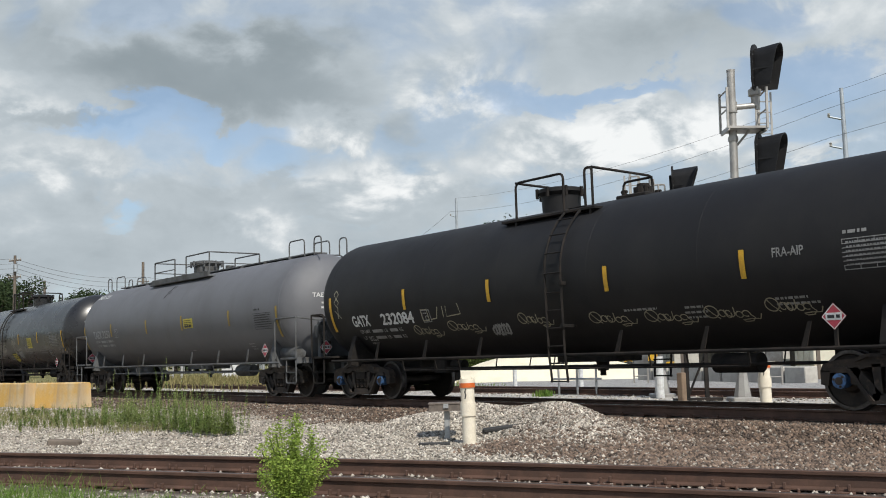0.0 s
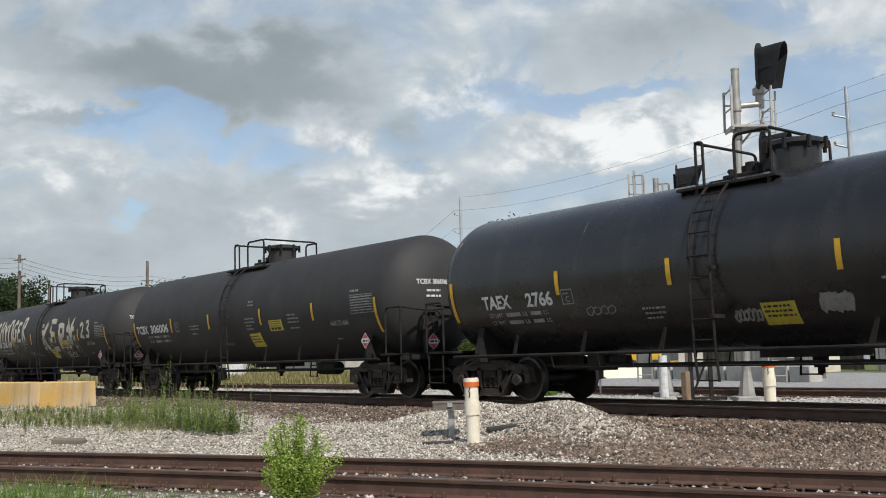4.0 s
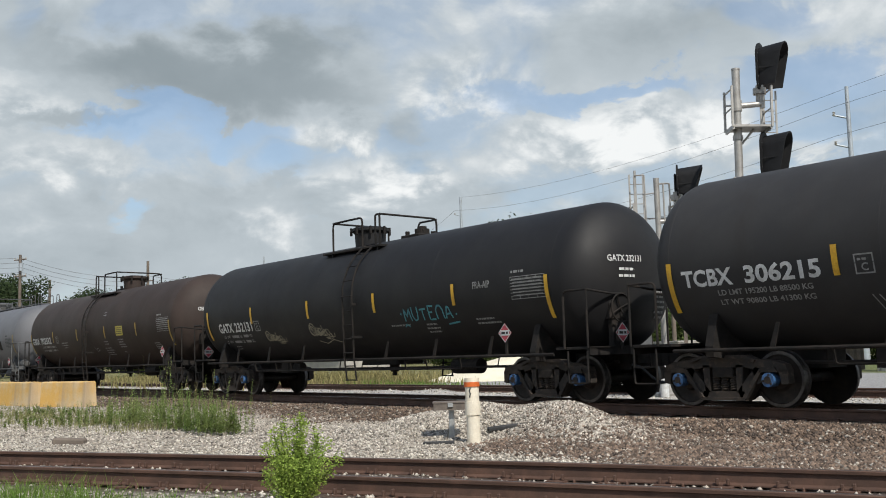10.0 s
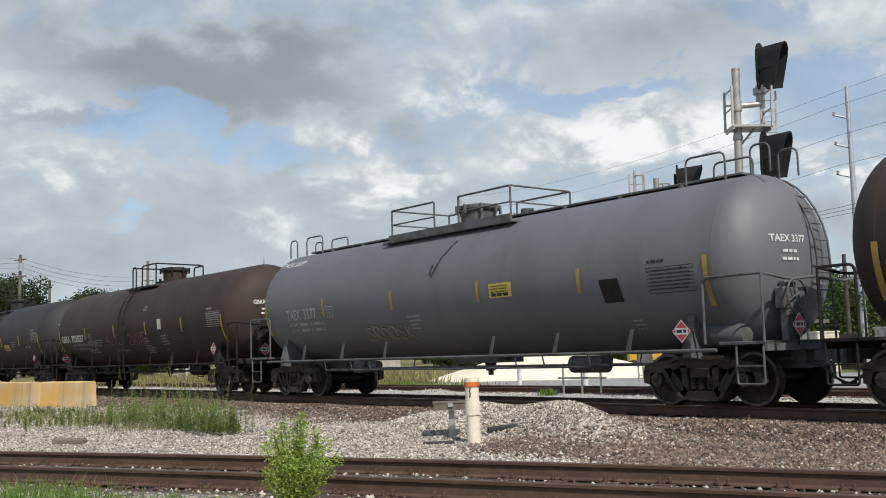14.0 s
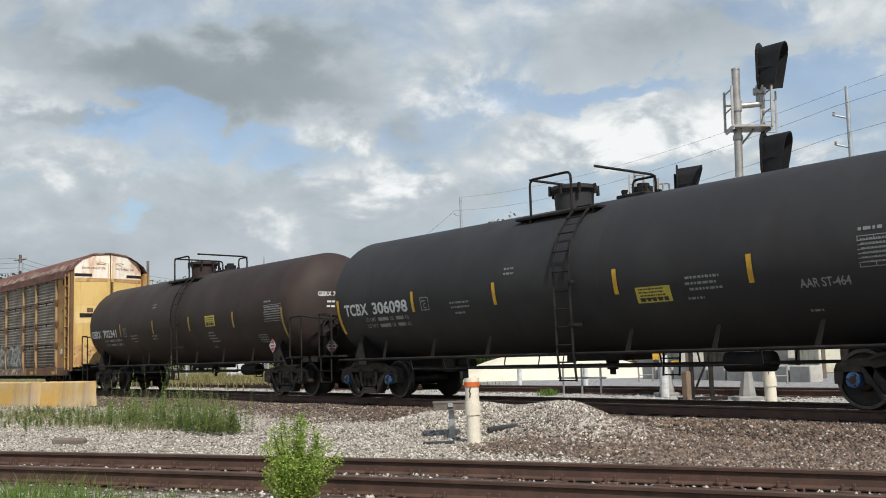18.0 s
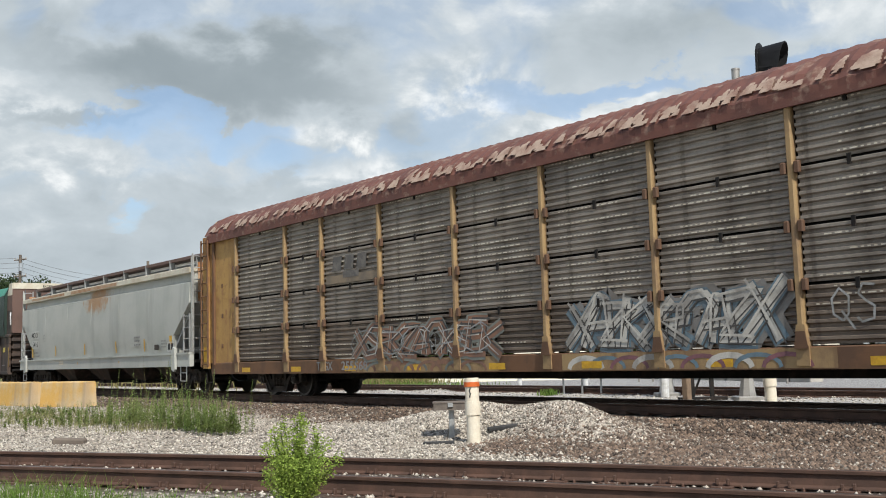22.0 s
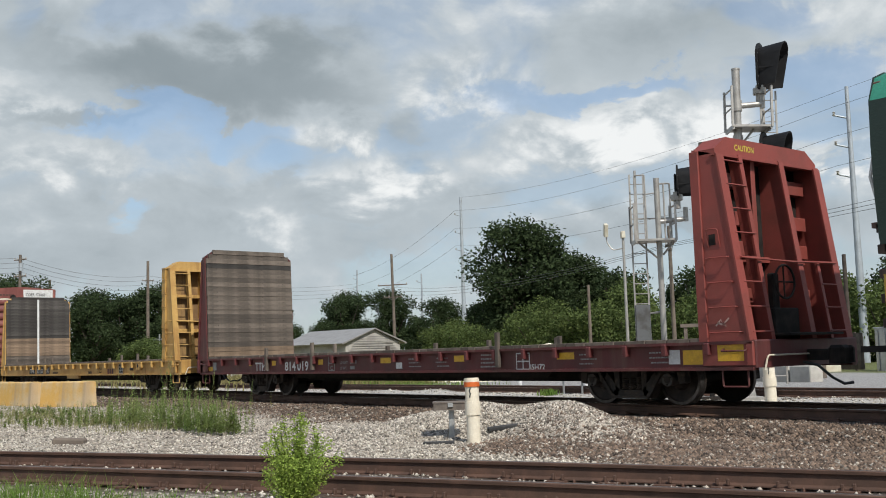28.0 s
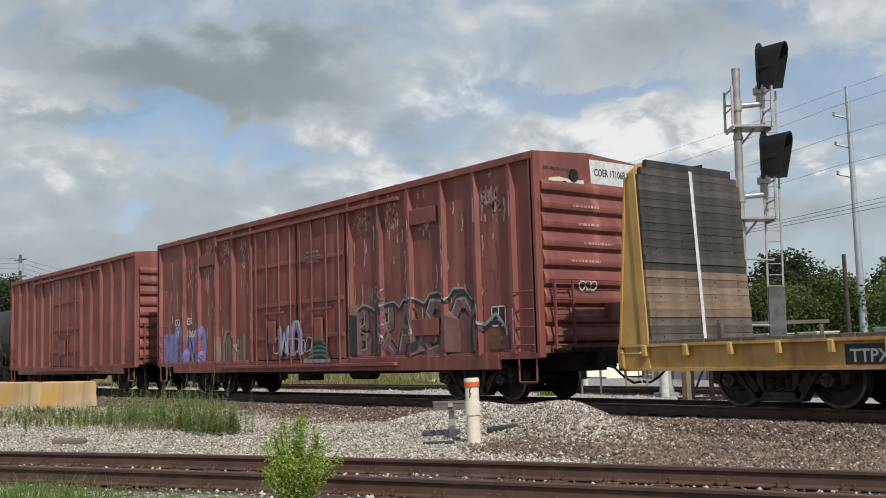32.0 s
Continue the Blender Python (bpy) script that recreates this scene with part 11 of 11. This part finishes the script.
def stones(name, seed, count, draw, size, mats, label):
    rng = np.random.default_rng(seed)
    pts = []
    while len(pts) < count:
        x, y, k = draw(rng)
        pts.append((x, y, ground_z(x, y), k))
    pts = np.array(pts)
    n = len(pts)
    shp = np.array(STONE_SHAPES)[rng.integers(0, 6, n)]
    a = rng.uniform(0, 6.28, n)
    ca, sa = np.cos(a), np.sin(a)
    rot = np.stack([np.stack([ca, -sa, 0 * a], 1), np.stack([sa, ca, 0 * a], 1), np.stack([0 * a, 0 * a, 1 + 0 * a], 1)], 1)
    sc = size * pts[:, 3:4] * rng.uniform(0.5, 1.5, (n, 1))
    v = np.einsum("nij,nkj->nki", rot, shp * np.array([1.0, 0.8, 0.62])) * sc[:, None, :] + pts[:, None, :3] + np.array([0, 0, 0.25]) * sc[:, None, :]
    order = np.array([2, 3, 4, 5, 0, 1])
    v = v.reshape(-1, 3)
    tri = np.array([(4, 2, 0), (4, 0, 3), (4, 3, 1), (4, 1, 2), (5, 0, 2), (5, 3, 0), (5, 1, 3), (5, 2, 1)])
    tri = np.array([(0, 2, 4), (0, 4, 3), (0, 3, 5), (0, 5, 2), (1, 4, 2), (1, 3, 4), (1, 5, 3), (1, 2, 5)])
    # vertex order of the shapes: +z, -z, +x, -x, +y, -y
    tri = np.array([(0, 2, 4), (0, 4, 3), (0, 3, 5), (0, 5, 2), (1, 4, 2), (1, 3, 4), (1, 5, 3), (1, 2, 5)])
    f = (tri[None] + 6 * np.arange(n)[:, None, None]).reshape(-1, 3)
    me = bpy.data.meshes.new(name)
    me.vertices.add(len(v))
    me.vertices.foreach_set("co", v.astype(np.float32).ravel())
    me.loops.add(f.size)
    me.loops.foreach_set("vertex_index", f.astype(np.int32).ravel())
    me.polygons.add(len(f))
    me.polygons.foreach_set("loop_start", np.arange(0, f.size, 3, dtype=np.int32))
    for m in mats:
        me.materials.append(m)
    if len(mats) > 1:
        me.polygons.foreach_set("material_index", np.repeat(rng.integers(0, len(mats), n), 8).astype(np.int32))
    me.update(calc_edges=True)
    return tagged(part(name, me, None), label, "gravel", kind="stuff")


def wedge(rng):
    """A spot in the gravel between the spur and the main track, thinning out with distance."""
    while True:
        d = 7.0 + 34.0 * rng.random() ** 1.9
        b = radians(51.38 + rng.uniform(-27, 27))
        x, y = -math.sin(b) * d, -15.23 + math.cos(b) * d
        if y < -1.2 and x > -40:
            return x, y, d


def pale_spot(rng):
    while True:
        x, y, d = wedge(rng)
        brown = smoothstep(-3.6, -1.8, y + 3.4 * smoothstep(-15, -8, x) + 2.0 * noise.noise(Vector((x * 0.5, y * 0.5, 7))))
        if rng.random() > brown and (y > spur_y(x) + 0.2 or rng.random() < 0.10) and not (-26 > x and rng.random() < 0.6):
            return x, y, 1.0


def brown_spot(rng):
    while True:
        x, y, d = wedge(rng)
        brown = smoothstep(-3.6, -1.8, y + 3.4 * smoothstep(-15, -8, x) + 2.0 * noise.noise(Vector((x * 0.5, y * 0.5, 7))))
        if rng.random() < brown and y > spur_y(x) + 0.1:
            return x, y, 1.0


def mound_spot(rng):
    mx, my, h, sx, sy = MOUNDS[rng.integers(0, 4)]
    x, y = mx + rng.normal() * sx * 0.75, my + rng.normal() * sy * 0.75
    return x, y, 0.95


def back_spot(rng):
    while True:
        x, y = -60 * rng.random() ** 1.4 - 3, rng.uniform(1.5, 11.0)
        return x, y, 1.0


stones("pale_gravel", 41, 46000, pale_spot, 0.020, [STONE_PALE, STONE, STONE], "pale limestone gravel between the tracks")
stones("brown_ballast", 42, 42000, brown_spot, 0.028, [STONE_BROWN] * 8 + [STONE], "brown and grey ballast stones on the shoulder")
stones("mound_gravel", 43, 22000, mound_spot, 0.027, [STONE, STONE, STONE, STONE, STONE_PALE], "grey crushed stone heaped in low mounds")
stones("siding_gravel", 44, 14000, back_spot, 0.028, [STONE_PALE, STONE], "pale grey gravel around the siding")
for x, y, k in ((-5.75, -6.95, 0.16), (-5.95, -7.05, 0.10), (-6.15, -7.2, 0.07), (-5.5, -6.9, 0.07)):
    rng = np.random.default_rng(int(k * 1000))
    s = Shape()
    pts = []
    for i in range(5):
        for j in range(8):
            a, e = 2 * math.pi * j / 8, -0.9 + 0.5 * i
            q = Vector((math.cos(a) * math.cos(e), math.sin(a) * math.cos(e) * 0.7, math.sin(e) * 0.42))
            pts.append(tuple(q * k * (1 + 0.25 * noise.noise(q * 2.2 + Vector((k * 40, 0, 0))))))
    f = [(i * 8 + j, i * 8 + (j + 1) % 8, (i + 1) * 8 + (j + 1) % 8, (i + 1) * 8 + j) for i in range(4) for j in range(8)] + [tuple(range(7, -1, -1)), tuple(range(32, 40))]
    o = part("white_rock", s.add(pts, f), STONE_PALE, at=pose(x, y, ground_z(x, y) + k * 0.3, 0, 0, 30))
    tagged(o, "white limestone lump between the spur rails", "rock", "white rocks in the spur")
CARS = TRAIN


def motions():
    secs = [i * 1.0 for i in range(33)]
    for car, x in CARS:
        walk(car, [(t, pose(x + train_at(t), 0, 0)) for t in secs])
    # the wheels roll with the way travelled
    steps = [i * 2 / 30 for i in range(481)]
    turns = [math.degrees(train_at(t) / WHEEL_R) for t in steps]
    for car, x in CARS:
        for o in list(car.children_recursive):
            if o.name.startswith("wheelset"):
                k = o.matrix_basis.translation.copy()
                walk(o, [(t, pose(k.x, k.y, k.z, 0, a, 0)) for t, a in zip(steps, turns)])


motions()
